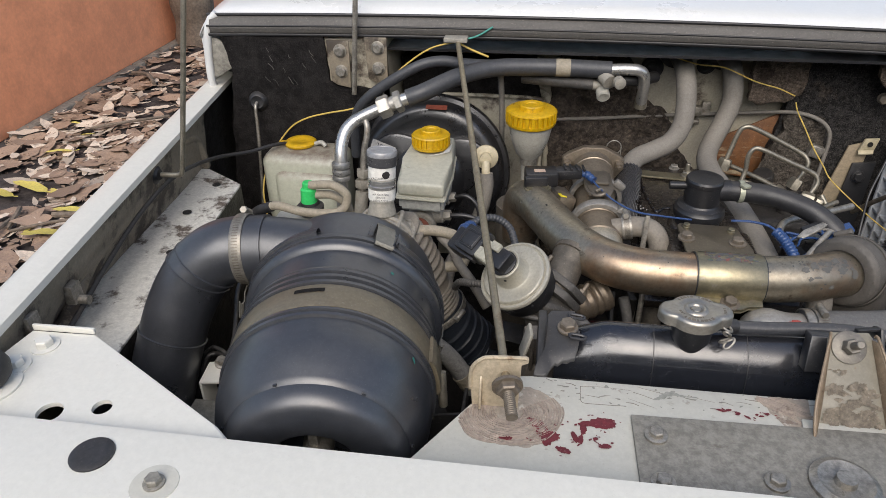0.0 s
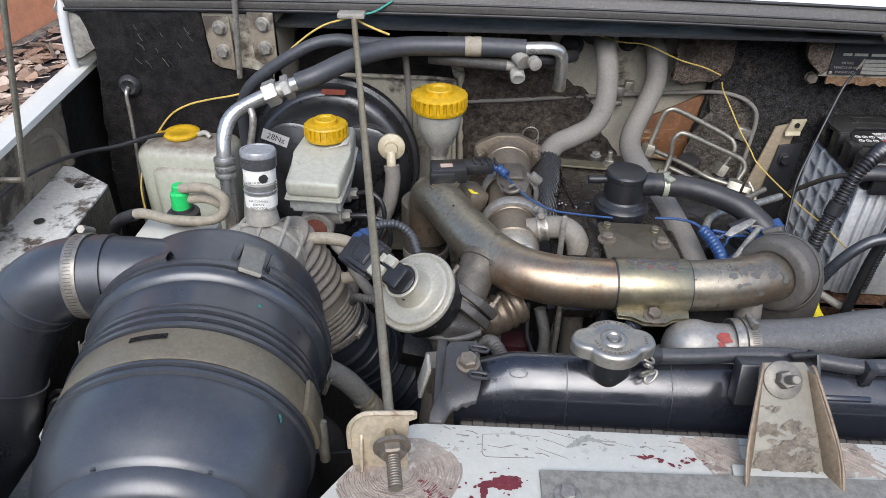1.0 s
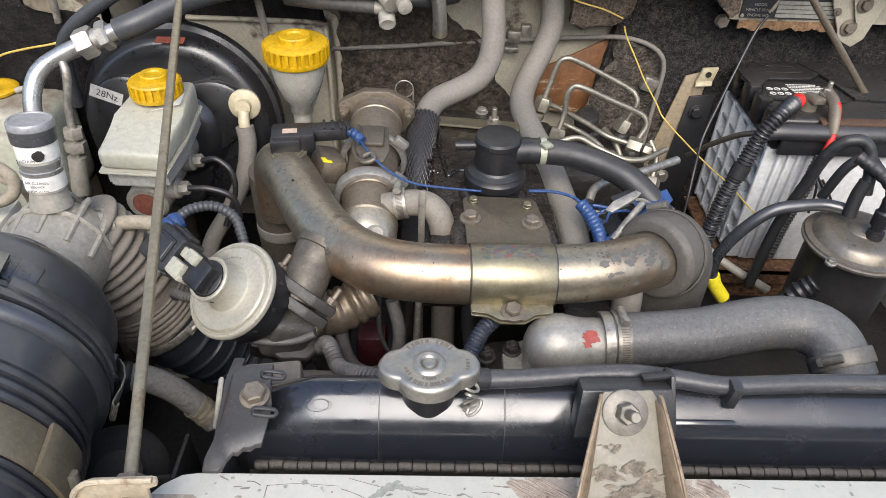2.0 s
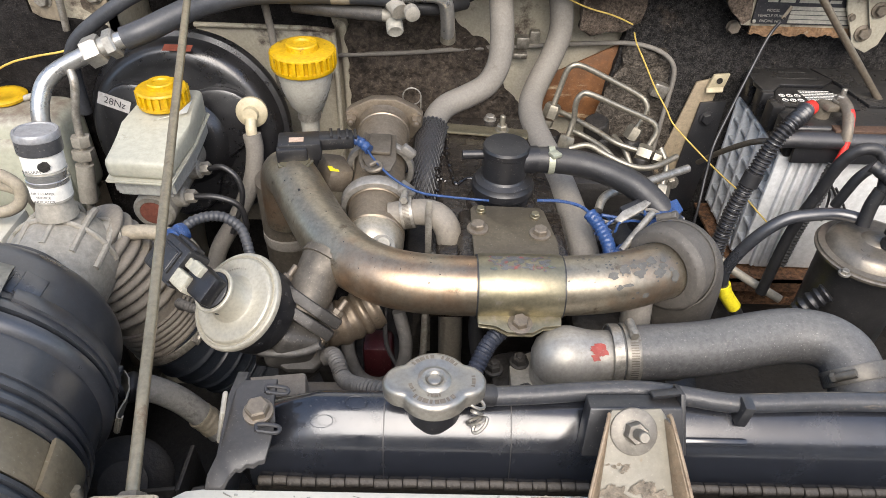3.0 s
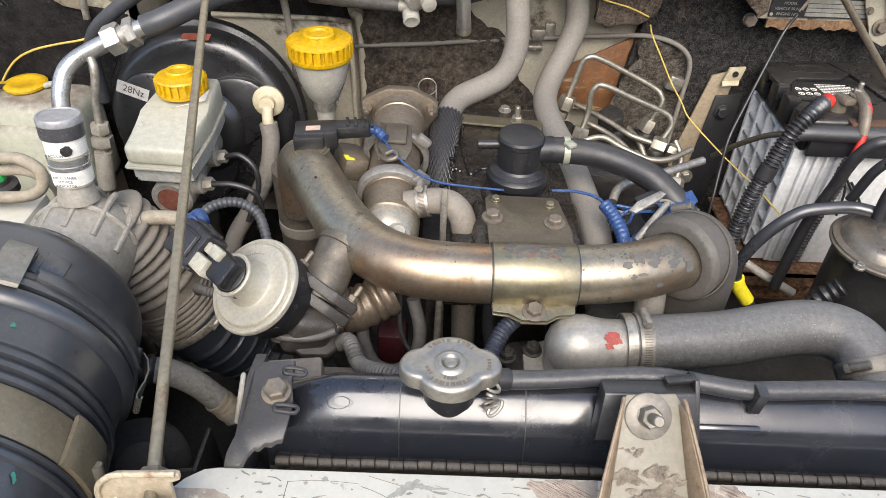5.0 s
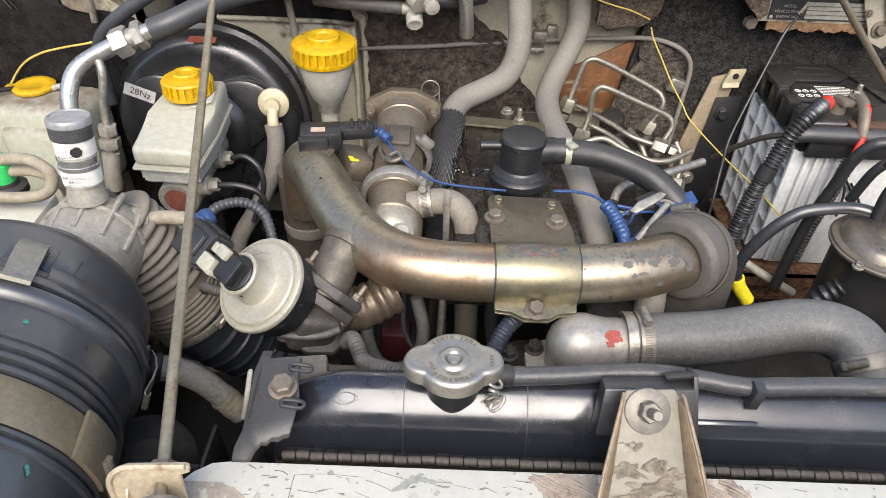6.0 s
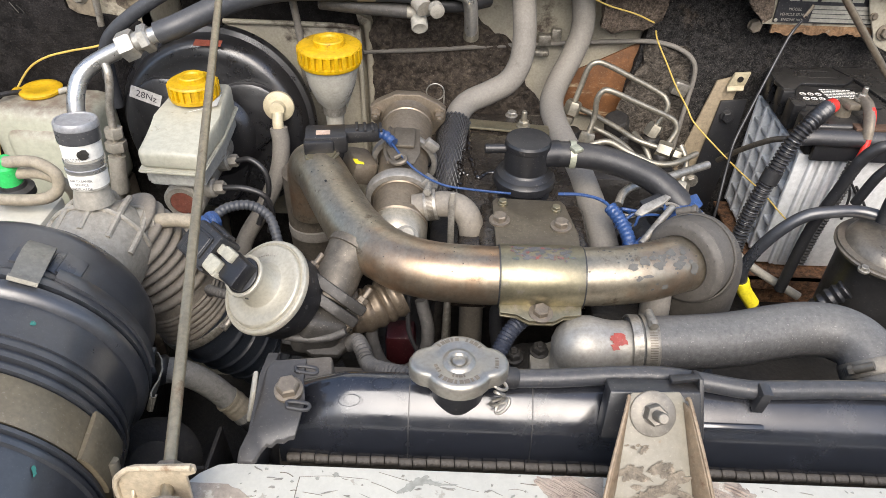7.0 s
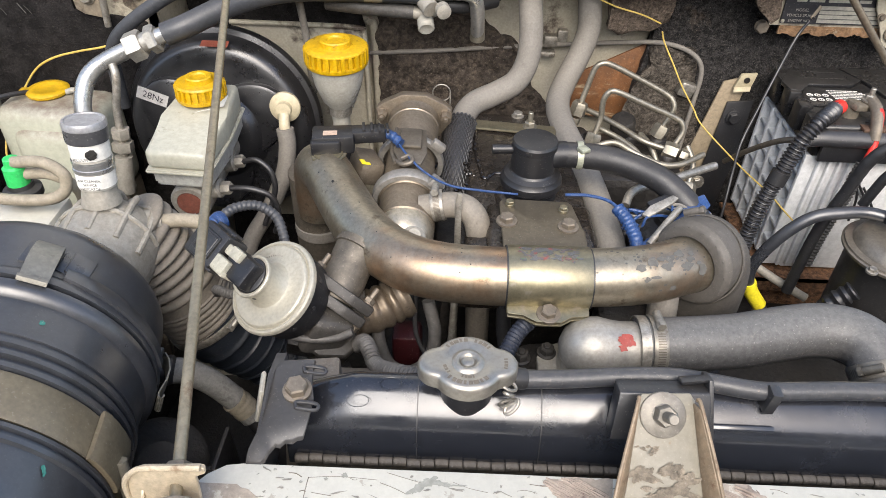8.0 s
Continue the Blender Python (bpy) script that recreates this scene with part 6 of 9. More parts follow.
box(bm, (-0.371, 1.012, 0.969), (0.014, 0.009, 0.003), bevel=0.001)
part("cap", bm, YELLOW, wash, "yellow snap cap")
bm = sweep(bmesh.new(), [(-0.320, 1.010, 0.969), (-0.308, 1.008, 0.973), (-0.300, 1.004, 0.968)], 0.0035, 10)
part("cap_hinge", bm, SMOKY, wash)
bm = box(bmesh.new(), (-0.33, 1.0, 0.69), (0.12, 0.07, 0.30), bevel=0.004)
part("stand", bm, INNER, wash)

valve = thing("vacuum_valve", (-0.257, 0.789, 0.95), "bright green vacuum valve with tan hoses", "valve")
part("green_cap", lathe(bmesh.new(), [(-0.014, 0.0105), (0.004, 0.0100), (0.006, 0.0075), (0.013, 0.0070), (0.014, 0.006)], (-0.257, 0.789, 1.0), (0.02, 0.05, 1), 20), GREEN, valve, "bright green plastic cap")
bm = lathe(bmesh.new(), [(-0.026, 0.014), (-0.022, 0.0175), (-0.015, 0.0175), (-0.012, 0.0125), (-0.008, 0.0115)], (-0.257, 0.789, 0.995), seg=28)
part("base", bm, BRUB, valve)
part("bracket", box(bmesh.new(), (-0.262, 0.775, 0.900), (0.085, 0.05, 0.13), bevel=0.004), PANEL, valve)
for dz, pts in ((0.0, [(-0.254, 0.788, 1.010), (-0.2234, 0.783, 1.0145), (-0.206, 0.780, 1.006), (-0.204, 0.778, 0.9950), (-0.2095, 0.774, 0.9855), (-0.224, 0.768, 0.9825), (-0.259, 0.764, 0.9845), (-0.289, 0.766, 0.990), (-0.305, 0.769, 0.986)]), (1, [(-0.250, 0.790, 0.996), (-0.228, 0.792, 0.996), (-0.213, 0.795, 0.985), (-0.208, 0.80, 0.965), (-0.215, 0.80, 0.93)])):
    part("hose", sweep(bmesh.new(), pts, 0.0056, 14), TANRUB, valve)
part("connector", sweep(bmesh.new(), [(-0.300, 0.768, 0.9875), (-0.322, 0.773, 0.976), (-0.343, 0.79, 0.95), (-0.352, 0.80, 0.90)], 0.0068, 12), BRUB, valve)

bt = thing("breather_tube", (-0.295, 0.60, 0.93), "thin black rubber tube hanging beside the air cleaner", "tube")
part("tube", sweep(bmesh.new(), [(-0.312, 0.670, 0.935), (-0.309, 0.653, 0.932), (-0.2960, 0.6175, 0.930), (-0.2850, 0.585, 0.927), (-0.2820, 0.566, 0.923), (-0.2880, 0.562, 0.918), (-0.3000, 0.568, 0.914), (-0.3100, 0.563, 0.910), (-0.318, 0.55, 0.88)], 0.0026, 10), BRUB, bt)
part("tube", sweep(bmesh.new(), [(-0.2830, 0.560, 0.918), (-0.2920, 0.5655, 0.921), (-0.3060, 0.571, 0.919), (-0.316, 0.566, 0.908), (-0.322, 0.56, 0.88)], 0.0022, 10), BRUB, bt)
tabp = thing("support_tab", (-0.293, 0.548, 0.91), "small cream steel support tab with a zinc bolt", "bracket")
part("tab", slab(slab(bmesh.new(), [(-0.304, 0.556, 0.912), (-0.283, 0.560, 0.914), (-0.276, 0.530, 0.910), (-0.304, 0.528, 0.908)], (0, 0, -0.003), 0.001), [(-0.304, 0.556, 0.910), (-0.304, 0.528, 0.906), (-0.306, 0.528, 0.62), (-0.306, 0.556, 0.62)], (0.003, 0, 0), 0.001), CREAM, tabp)
bolt(tabp, (-0.2885, 0.5545, 0.914), (0.1, -0.2, 1), 0.0055, 0.006, STEEL, 1.4)

# ---------------------------------------------------------------- air-conditioning lines
ac = thing("air_conditioning_line", (-0.1, 1.0, 0.95), "alloy and black rubber air conditioning pipe over the booster", "pipe")
part("alloy_pipe", sweep(bmesh.new(), [(-0.2505, 0.900, 0.86), (-0.2504, 0.908, 0.93), (-0.2502, 0.9140, 0.980), (-0.2500, 0.924, 1.006), (-0.2440, 0.938, 1.0255), (-0.2280, 0.949, 1.038), (-0.19, 0.957, 1.055), (-0.150, 0.963, 1.070)], 0.0092, 18), ALU, ac)
for x, z in ((-0.2503, 0.962), (-0.2502, 0.9715), (-0.2502, 0.981)):
    part("collar", lathe(bmesh.new(), [(-0.0042, 0.010), (-0.0032, 0.0130), (0.0, 0.0138), (0.0032, 0.0130), (0.0042, 0.010)], (x, 0.9117 + (z - 0.962) * 0.12, z), (0, 0.12, 1), 24), ALU, ac)
dn = Vector((0.040, 0.006, 0.0155)).normalized()
bm = hexnut(bmesh.new(), Vector((-0.198, 0.956, 1.052)), dn, 0.0165, 0.017)
lathe(bm, [(0.017, 0.0105), (0.024, 0.0105)], Vector((-0.198, 0.956, 1.052)), dn, 20)
hexnut(bm, Vector((-0.175, 0.9593, 1.0605)), dn, 0.0155, 0.010, 0.2)
part("union_nut", bm, mat("dull_alloy_nut", (0.36, 0.345, 0.31), 0.42, 0.6, (0.2, 0.17, 0.13), 0.25, 60, bump=0.02), ac)
part("rubber_pipe", sweep(bmesh.new(), [(-0.158, 0.962, 1.067), (-0.135, 0.968, 1.075), (-0.09, 0.998, 1.089), (-0.04, 1.028, 1.094), (0.02, 1.042, 1.093), (0.08, 1.046, 1.092), (0.128, 1.046, 1.091)], 0.0125, 18), GREYHOSE, ac)
for x in (0.062, 0.071):
    part("tape", lathe(bmesh.new(), [(-0.006, 0.0130), (0.006, 0.0130)], (x - 0.008, 1.045, 1.0925), (1, 0.06, 0), 22, caps=False), TANRUB, ac)
part("alloy_end", sweep(bmesh.new(), [(0.12, 1.046, 1.091), (0.15, 1.048, 1.092), (0.168, 1.050, 1.090), (0.177, 1.055, 1.080), (0.180, 1.066, 1.055), (0.181, 1.079, 1.028)], 0.0085, 16), ALU, ac)
part("end_fitting", lathe(bmesh.new(), [(-0.012, 0.009), (0.004, 0.0095), (0.006, 0.006)], (0.181, 1.078, 1.030), (0.02, 0.3, -1), 16), ZINC, ac)
bm = sweep(bmesh.new(), [(0.118, 1.042, 1.083), (0.126, 1.03, 1.078)], 0.010, 14)
lathe(bm, [(0, 0.0085), (0.010, 0.0085), (0.011, 0.006)], (0.138, 1.030, 1.080), (0.3, -1, -0.1), 16)
part("service_port", bm, CAST, ac)
ac2 = thing("air_conditioning_line", (-0.2, 1.0, 0.98), "thin black rubber air conditioning pipe", "pipe")
part("rubber_pipe", sweep(bmesh.new(), [(-0.255, 1.015, 0.95), (-0.252, 1.012, 1.0), (-0.243, 1.005, 1.03), (-0.222, 1.0, 1.055), (-0.182, 1.0, 1.083), (-0.145, 1.005, 1.102), (-0.115, 1.014, 1.106), (-0.08, 1.024, 1.100), (-0.03, 1.050, 1.092), (0.02, 1.064, 1.090)], 0.0078, 16), GREYHOSE, ac2)
ac3 = thing("air_conditioning_line", (0.06, 1.05, 1.05), "short grey pipe with a white plastic service port", "pipe")
part("hose", sweep(bmesh.new(), [(0.0, 1.065, 1.070), (0.04, 1.058, 1.069), (0.105, 1.052, 1.067)], 0.0088, 14), GRUBD, ac3)
part("hose", sweep(bmesh.new(), [(0.135, 1.062, 1.072), (0.17, 1.07, 1.070), (0.20, 1.10, 1.066)], 0.0088, 14), BRUB, ac3)
bm = sweep(bmesh.new(), [(0.100, 1.052, 1.067), (0.118, 1.051, 1.066), (0.142, 1.063, 1.072)], 0.0075, 14)
lathe(bm, [(-0.018, 0.0105), (0.0, 0.0105), (0.002, 0.008)], (0.117, 1.052, 1.064), (0.15, -1, -0.5), 18)
part("fitting", bm, CAST, ac3)
part("white_cap", lathe(bmesh.new(), [(0, 0.0098), (0.012, 0.0098), (0.0135, 0.008), (0.0125, 0.004), (0.0125, 0)], (0.1185, 1.044, 1.060), (0.15, -1, -0.5), 20), SMOKY, ac3, "white plastic cap")
ac4 = thing("expansion_pipe", (-0.22, 0.93, 0.9), "slim steel pipe with union nuts beside the booster", "pipe")
bm = sweep(bmesh.new(), [(-0.225, 0.955, 1.045), (-0.214, 0.94, 1.028), (-0.220, 0.932, 0.99), (-0.223, 0.925, 0.94), (-0.230, 0.915, 0.88), (-0.235, 0.91, 0.82)], 0.0045, 12)
part("pipe", bm, STEEL, ac4)
bm = hexnut(bmesh.new(), (-0.2215, 0.929, 0.968), (-0.03, -0.15, -1), 0.0105, 0.012)
hexnut(bm, (-0.2225, 0.927, 0.952), (-0.03, -0.15, -1), 0.0120, 0.012, 0.3)
lathe(bm, [(0.0, 0.0098), (0.045, 0.0098)], (-0.224, 0.923, 0.935), (-0.1, -0.2, -1), 18)
part("union_nut", bm, CAST, ac4)

# ---------------------------------------------------------------- engine
eng = thing("engine_block", (0.22, 0.85, 0.5), "oily dark engine block with dusty rocker cover", "engine")
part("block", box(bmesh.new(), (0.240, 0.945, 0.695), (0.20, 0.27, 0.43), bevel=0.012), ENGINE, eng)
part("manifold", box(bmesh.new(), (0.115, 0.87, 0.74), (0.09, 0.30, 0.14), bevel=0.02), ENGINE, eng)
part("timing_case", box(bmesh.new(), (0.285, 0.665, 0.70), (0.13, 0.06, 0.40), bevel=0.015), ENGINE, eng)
bm = bmesh.new()
box(bm, (0.235, 0.885, 0.930), (0.125, 0.29, 0.045), bevel=0.010, segs=3)
box(bm, (0.235, 0.885, 0.905), (0.145, 0.31, 0.012), bevel=0.003)
box(bm, (0.245, 0.78, 0.945), (0.105, 0.085, 0.035), bevel=0.008, segs=3)
part("rocker_cover", bm, ROCKER, eng, "oily rocker cover")
for x, y in ((0.172, 0.80), (0.172, 0.93), (0.30, 0.93)):
    bolt(eng, (x, y, 0.911), (0, 0, 1), 0.007, 0.006, STEEL, 1.4)
bm = slab(bmesh.new(), [(0.172, 0.980, 0.9545), (0.276, 0.969, 0.9545), (0.280, 0.988, 0.9545), (0.174, 1.000, 0.9545)], (0, 0, 0.003), 0.0008)
strip = part("lifting_strip", bm, GOLD, eng, "thin gold passivated strip")
bolt(strip, (0.247, 0.985, 0.958), (0, 0, 1), 0.0065, 0.006, ZINC, 1.3, 0.012, name="stud_nut")
bolt(eng, (0.235, 1.02, 0.952), (0, 0, 1), 0.006, 0.005, STEEL, 1.3)
# added black sheet, hides the ground where only dark void belongs
part("void_filler", slab(bmesh.new(), [(0.40, 0.56, 0.70), (0.82, 0.56, 0.70), (0.82, 1.12, 0.70), (0.40, 1.12, 0.70)], (0, 0, -0.004)), ENGINE, eng, "near-black sheet added to fill the dark void below the engine")
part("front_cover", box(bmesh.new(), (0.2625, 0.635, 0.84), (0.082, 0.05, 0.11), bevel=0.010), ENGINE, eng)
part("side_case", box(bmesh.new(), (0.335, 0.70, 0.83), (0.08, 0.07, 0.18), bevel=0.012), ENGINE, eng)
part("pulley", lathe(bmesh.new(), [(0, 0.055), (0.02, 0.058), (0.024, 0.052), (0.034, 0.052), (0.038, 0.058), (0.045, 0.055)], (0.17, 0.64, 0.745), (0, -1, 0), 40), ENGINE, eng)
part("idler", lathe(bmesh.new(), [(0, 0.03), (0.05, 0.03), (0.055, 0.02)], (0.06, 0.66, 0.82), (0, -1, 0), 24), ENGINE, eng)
loop = part("small_hose", sweep(bmesh.new(), [(0.094, 0.700, 0.915), (0.096, 0.690, 0.890), (0.106, 0.682, 0.868), (0.125, 0.682, 0.860), (0.142, 0.690, 0.870), (0.147, 0.700, 0.895), (0.140, 0.712, 0.925)], 0.0062, 12), GRUBD, eng)
part("small_hose", sweep(bmesh.new(), [(0.105, 0.676, 0.846), (0.125, 0.672, 0.840), (0.15, 0.668, 0.832)], 0.0065, 12), GRUB, eng)
part("coolant_pipe", sweep(bmesh.new(), [(0.155, 0.735, 0.80), (0.190, 0.730, 0.815), (0.230, 0.72, 0.82)], 0.011, 14), ENGINE, eng)
part("bracket_arm", box(bmesh.new(), (0.150, 0.752, 0.84), (0.010, 0.030, 0.13), (0, 4, 10), bevel=0.002), ENGINE, eng)
part("small_hose", sweep(bmesh.new(), [(0.215, 0.74, 0.93), (0.213, 0.728, 0.88), (0.222, 0.715, 0.83)], 0.0075, 12), BRUB, eng)
part("wire", sweep(bmesh.new(), [(0.128, 0.715, 0.93), (0.130, 0.70, 0.89), (0.150, 0.69, 0.86), (0.178, 0.69, 0.85)], 0.0022, 8), BRUB, eng)
part("dip_tube", sweep(bmesh.new(), [(0.165, 0.735, 0.93), (0.163, 0.725, 0.88), (0.160, 0.715, 0.80)], 0.0035, 10), STEEL, eng)
bm = bmesh.new()
box(bm, (0.118, 0.735, 0.838), (0.030, 0.03, 0.050), bevel=0.006)
part("red_part", bm, mat("dark_red_paint", (0.035, 0.004, 0.006), 0.45, 0, (0.05, 0.02, 0.02), 0.4, 50), eng, "dark red painted part")
part("horn_bracket", slab(slab(bmesh.new(), [(-0.078, 0.575, 0.842), (-0.036, 0.575, 0.850), (-0.034, 0.570, 0.74), (-0.074, 0.570, 0.735)], (0, 0.004, 0), 0.001), [(-0.036, 0.575, 0.850), (-0.034, 0.575, 0.74), (-0.034, 0.62, 0.74), (-0.036, 0.62, 0.848)], (0.004, 0, 0), 0.001), GRIMY, eng, "grimy black sheet bracket")
part("horn", lathe(bmesh.new(), [(-0.02, 0.02), (-0.012, 0.036), (-0.004, 0.042), (0.0, 0.042), (0.004, 0.038), (0.006, 0.024), (0.010, 0.020), (0.012, 0.0)], (-0.095, 0.600, 0.815), (0.3, -0.5, 0.8), 36), GRIMY, eng)
part("bracket_bolt", hexnut(bmesh.new(), (-0.022, 0.585, 0.822), (0.1, -0.4, 0.9), 0.010, 0.012), GRIMY, eng)
part("lower_hose", sweep(bmesh.new(), [(-0.12, 0.62, 0.80), (-0.08, 0.60, 0.77), (-0.03, 0.60, 0.765), (0.02, 0.60, 0.77)], 0.014, 16), GRIMY, eng)
alt = part("alternator", box(bmesh.new(), (0.0, 0.60, 0.66), (0.13, 0.12, 0.16), (0, 10, 15), bevel=0.02), ENGINE, eng)
for k in range(6):
    part("cooling_rib", box(bmesh.new(), (-0.05 + 0.022 * k, 0.545, 0.69), (0.008, 0.02, 0.13), (0, 10, 15), bevel=0.003), ENGINE, alt)
part("alternator_pulley", lathe(bmesh.new(), [(0, 0.05), (0.03, 0.05), (0.034, 0.042)], (-0.03, 0.56, 0.64), (0.2, -1, 0.3), 30), ENGINE, alt)
bm = bmesh.new()
box(bm, (0.06, 0.62, 0.86), (0.075, 0.05, 0.10), (0, 6, 5), bevel=0.008)
box(bm, (0.052, 0.603, 0.935), (0.05, 0.02, 0.04), (10, 0, 8), bevel=0.003)
for k in range(3):
    box(bm, (0.036 + 0.018 * k, 0.5935, 0.93), (0.004, 0.008, 0.05), (8, 0, 5), bevel=0.001)
part("pump_bracket", bm, mat("brown_grime", (0.12, 0.10, 0.078), 0.7, 0.1, (0.05, 0.04, 0.03), 0.4, 40, dust=0.3, bump=0.3), eng)
bm = bmesh.new()
rnd = random.Random(3)
for k in range(26):
    x, y = rnd.uniform(0.0, 0.42), rnd.uniform(0.70, 1.0)
    if 0.16 < x < 0.31 and y > 0.72:
        x = rnd.choice((0.02, 0.36)) + rnd.uniform(-0.02, 0.06)
    box(bm, (x, y, rnd.uniform(0.74, 0.83)), (rnd.uniform(0.02, 0.07), rnd.uniform(0.02, 0.06), rnd.uniform(0.02, 0.08)), (rnd.uniform(-25, 25), rnd.uniform(-25, 25), rnd.uniform(0, 90)), bevel=0.004)
tagged(part("casting_lug", bm, ENGINE, eng), kind="stuff")

OIL = mat("wet_black_oil", (0.008, 0.006, 0.005), 0.10, 0, (0.02, 0.015, 0.01), 0.3, 60, bump=0.15, specks=0.1, spec=0.8)
bm = bmesh.new()
sweep(bm, [(0.1818, 0.980, 0.9525), (0.1822, 0.955, 0.9528), (0.1831, 0.927, 0.9525), (0.1865, 0.905, 0.9530), (0.1890, 0.888, 0.9528), (0.1930, 0.876, 0.9528), (0.2002, 0.8850, 0.9530), (0.2110, 0.8880, 0.9528)], 0.0026, 10, 6, rfun=lambda s, t: 0.8 + 0.5 * abs(math.sin(s * 260)) * abs(math.sin(s * 97 + 1)))
for k in range(46):
    x, y = (0.176 + rnd.gauss(0, 0.006), rnd.uniform(0.862, 0.985)) if k % 2 else (0.142 + rnd.gauss(0, 0.007), 0.945 + rnd.gauss(0, 0.018))
    lathe(bm, [(-0.003, 0.0010), (-0.001, 0.0026), (0.0008, 0.0020), (0.0014, 0.0)], (x, y, 0.9515 if x > 0.17 else 0.935), (rnd.uniform(-0.3, 0.3), rnd.uniform(-0.3, 0.3), 1), 9)
tagged(part("oil_residue", bm, OIL, eng), kind="stuff")

# breather valve with hose
pcv = thing("breather_valve", (0.238, 0.845, 0.955), "black plastic crankcase breather valve on the rocker cover", "valve")
pc = (0.238, 0.845, 0.955)
bm = lathe(bmesh.new(), [(0, 0.0275), (0.012, 0.0275), (0.016, 0.031), (0.020, 0.0315), (0.024, 0.031), (0.026, 0.0295), (0.029, 0.0285), (0.032, 0.0235), (0.034, 0.0220), (0.046, 0.0220), (0.058, 0.0215), (0.059, 0.0225), (0.064, 0.0228), (0.0665, 0.0215), (0.067, 0.018), (0.067, 0)], pc, seg=48)
part("valve_body", bm, BSMALL, pcv, angle=22)
part("neck", lathe(bmesh.new(), [(-0.012, 0.040), (-0.004, 0.037), (0.002, 0.033), (0.004, 0.030)], pc, seg=40), ROCKER, pcv)
part("side_nipple", sweep(bmesh.new(), [(0.222, 0.845, 1.010), (0.196, 0.843, 1.010)], 0.0048, 12), BSMALL, pcv)
part("outlet_neck", sweep(bmesh.new(), [(0.250, 0.845, 1.004), (0.270, 0.848, 1.004)], 0.0135, 18), BSMALL, pcv)
part("breather_hose", sweep(bmesh.new(), [(0.264, 0.847, 1.004), (0.285, 0.847, 1.004), (0.312, 0.843, 1.003), (0.340, 0.832, 1.0), (0.366, 0.815, 0.994), (0.392, 0.792, 0.975), (0.408, 0.775, 0.945), (0.415, 0.765, 0.90)], 0.0128, 20), BRUB, pcv, "thick black rubber hose")
bm = lathe(bmesh.new(), [(-0.003, 0.0131), (-0.003, 0.0140), (0.003, 0.0140), (0.003, 0.0131)], (0.283, 0.847, 1.004), (1, 0, 0), 28, caps=False)
box(bm, (0.285, 0.838, 1.016), (0.010, 0.010, 0.004), (0, 0, 30), bevel=0.001)
part("spring_clip", bm, mat("green_zinc", (0.42, 0.43, 0.33), 0.45, 0.5, (0.2, 0.2, 0.15), 0.3, 50), pcv)

# charge-air pipe, its clamp, rubber elbow
charge = thing("charge_air_pipe", (0.2, 0.70, 0.94), "heat-stained steel intake pipe across the engine", "pipe")
path = [(0.012, 0.872, 0.905), (0.012, 0.872, 0.945), (0.016, 0.866, 0.966), (0.027, 0.848, 0.974), (0.045, 0.812, 0.974), (0.070, 0.764, 0.973), (0.092, 0.734, 0.972), (0.118, 0.712, 0.972), (0.150, 0.700, 0.972), (0.19, 0.6965, 0.972), (0.245, 0.697, 0.972), (0.30, 0.701, 0.972), (0.335, 0.708, 0.972), (0.365, 0.722, 0.970), (0.388, 0.738, 0.962)]
part("pipe", sweep(bmesh.new(), path, 0.0255, 36, 10), PIPE, charge)
part("lower_pipe", sweep(bmesh.new(), [(0.006, 0.884, 0.95), (0.006, 0.885, 0.90), (0.008, 0.882, 0.84), (0.012, 0.875, 0.76)], 0.0285, 28, 8), DPIPE, charge)
part("cuff", lathe(bmesh.new(), [(0, 0.030), (0.006, 0.0305), (0.012, 0.030)], (0.008, 0.883, 0.872), (0, 0, 1), 36), GRUB, charge)
bm = lathe(bmesh.new(), [(-0.035, 0.0258), (-0.035, 0.0272), (-0.0342, 0.0276), (0.0342, 0.0276), (0.035, 0.0272), (0.035, 0.0258)], (0.2425, 0.697, 0.972), (1, 0.01, 0), 48, caps=False)
for z in (0.9585, 0.9545):
    slab(bm, [(0.2075, 0.676, z + 0.003), (0.2085, 0.664, z), (0.222, 0.662, z), (0.232, 0.655, z), (0.252, 0.655, z), (0.262, 0.662, z), (0.2765, 0.664, z), (0.2775, 0.676, z + 0.003)], (0, 0, 0.0016), 0.0005)
# dark rings along both edges of the saddle clamp
for dx in (-0.0356, 0.0356):
    part("clamp_edge_ring", lathe(bmesh.new(), [(-0.0007, 0.0256), (-0.0007, 0.0268), (0.0007, 0.0268), (0.0007, 0.0256)], (0.2425 + dx, 0.697 + dx * 0.01, 0.972), (1, 0.01, 0), 44, caps=False), BRUB, charge)
clampp = part("saddle_clamp", bm, GOLD, charge, "gold passivated saddle clamp")
bolt(clampp, (0.2425, 0.664, 0.9605), (0, -0.15, 1), 0.0068, 0.006, BOLT, 1.5)
bm = slab(bmesh.new(), [(0.206, 0.718, 0.9795), (0.204, 0.798, 0.9785), (0.208, 0.804, 0.9785), (0.270, 0.802, 0.9785), (0.274, 0.797, 0.9785), (0.282, 0.75, 0.9785), (0.280, 0.718, 0.9795)], (0, 0, -0.004), 0.001)
pl = part("support_plate", bm, mat("plate_tan", (0.105, 0.088, 0.062), 0.38, 0.4, (0.05, 0.04, 0.03), 0.5, 35, bump=0.12, second=(0.30, 0.12, 0.09), second_scale=90, second_lo=0.68, second_hi=0.72), charge, "dull tan steel support plate")
box_bm = box(bmesh.new(), (0.243, 0.76, 0.950), (0.066, 0.07, 0.05), bevel=0.003)
part("spacer", box_bm, ROCKER, charge)
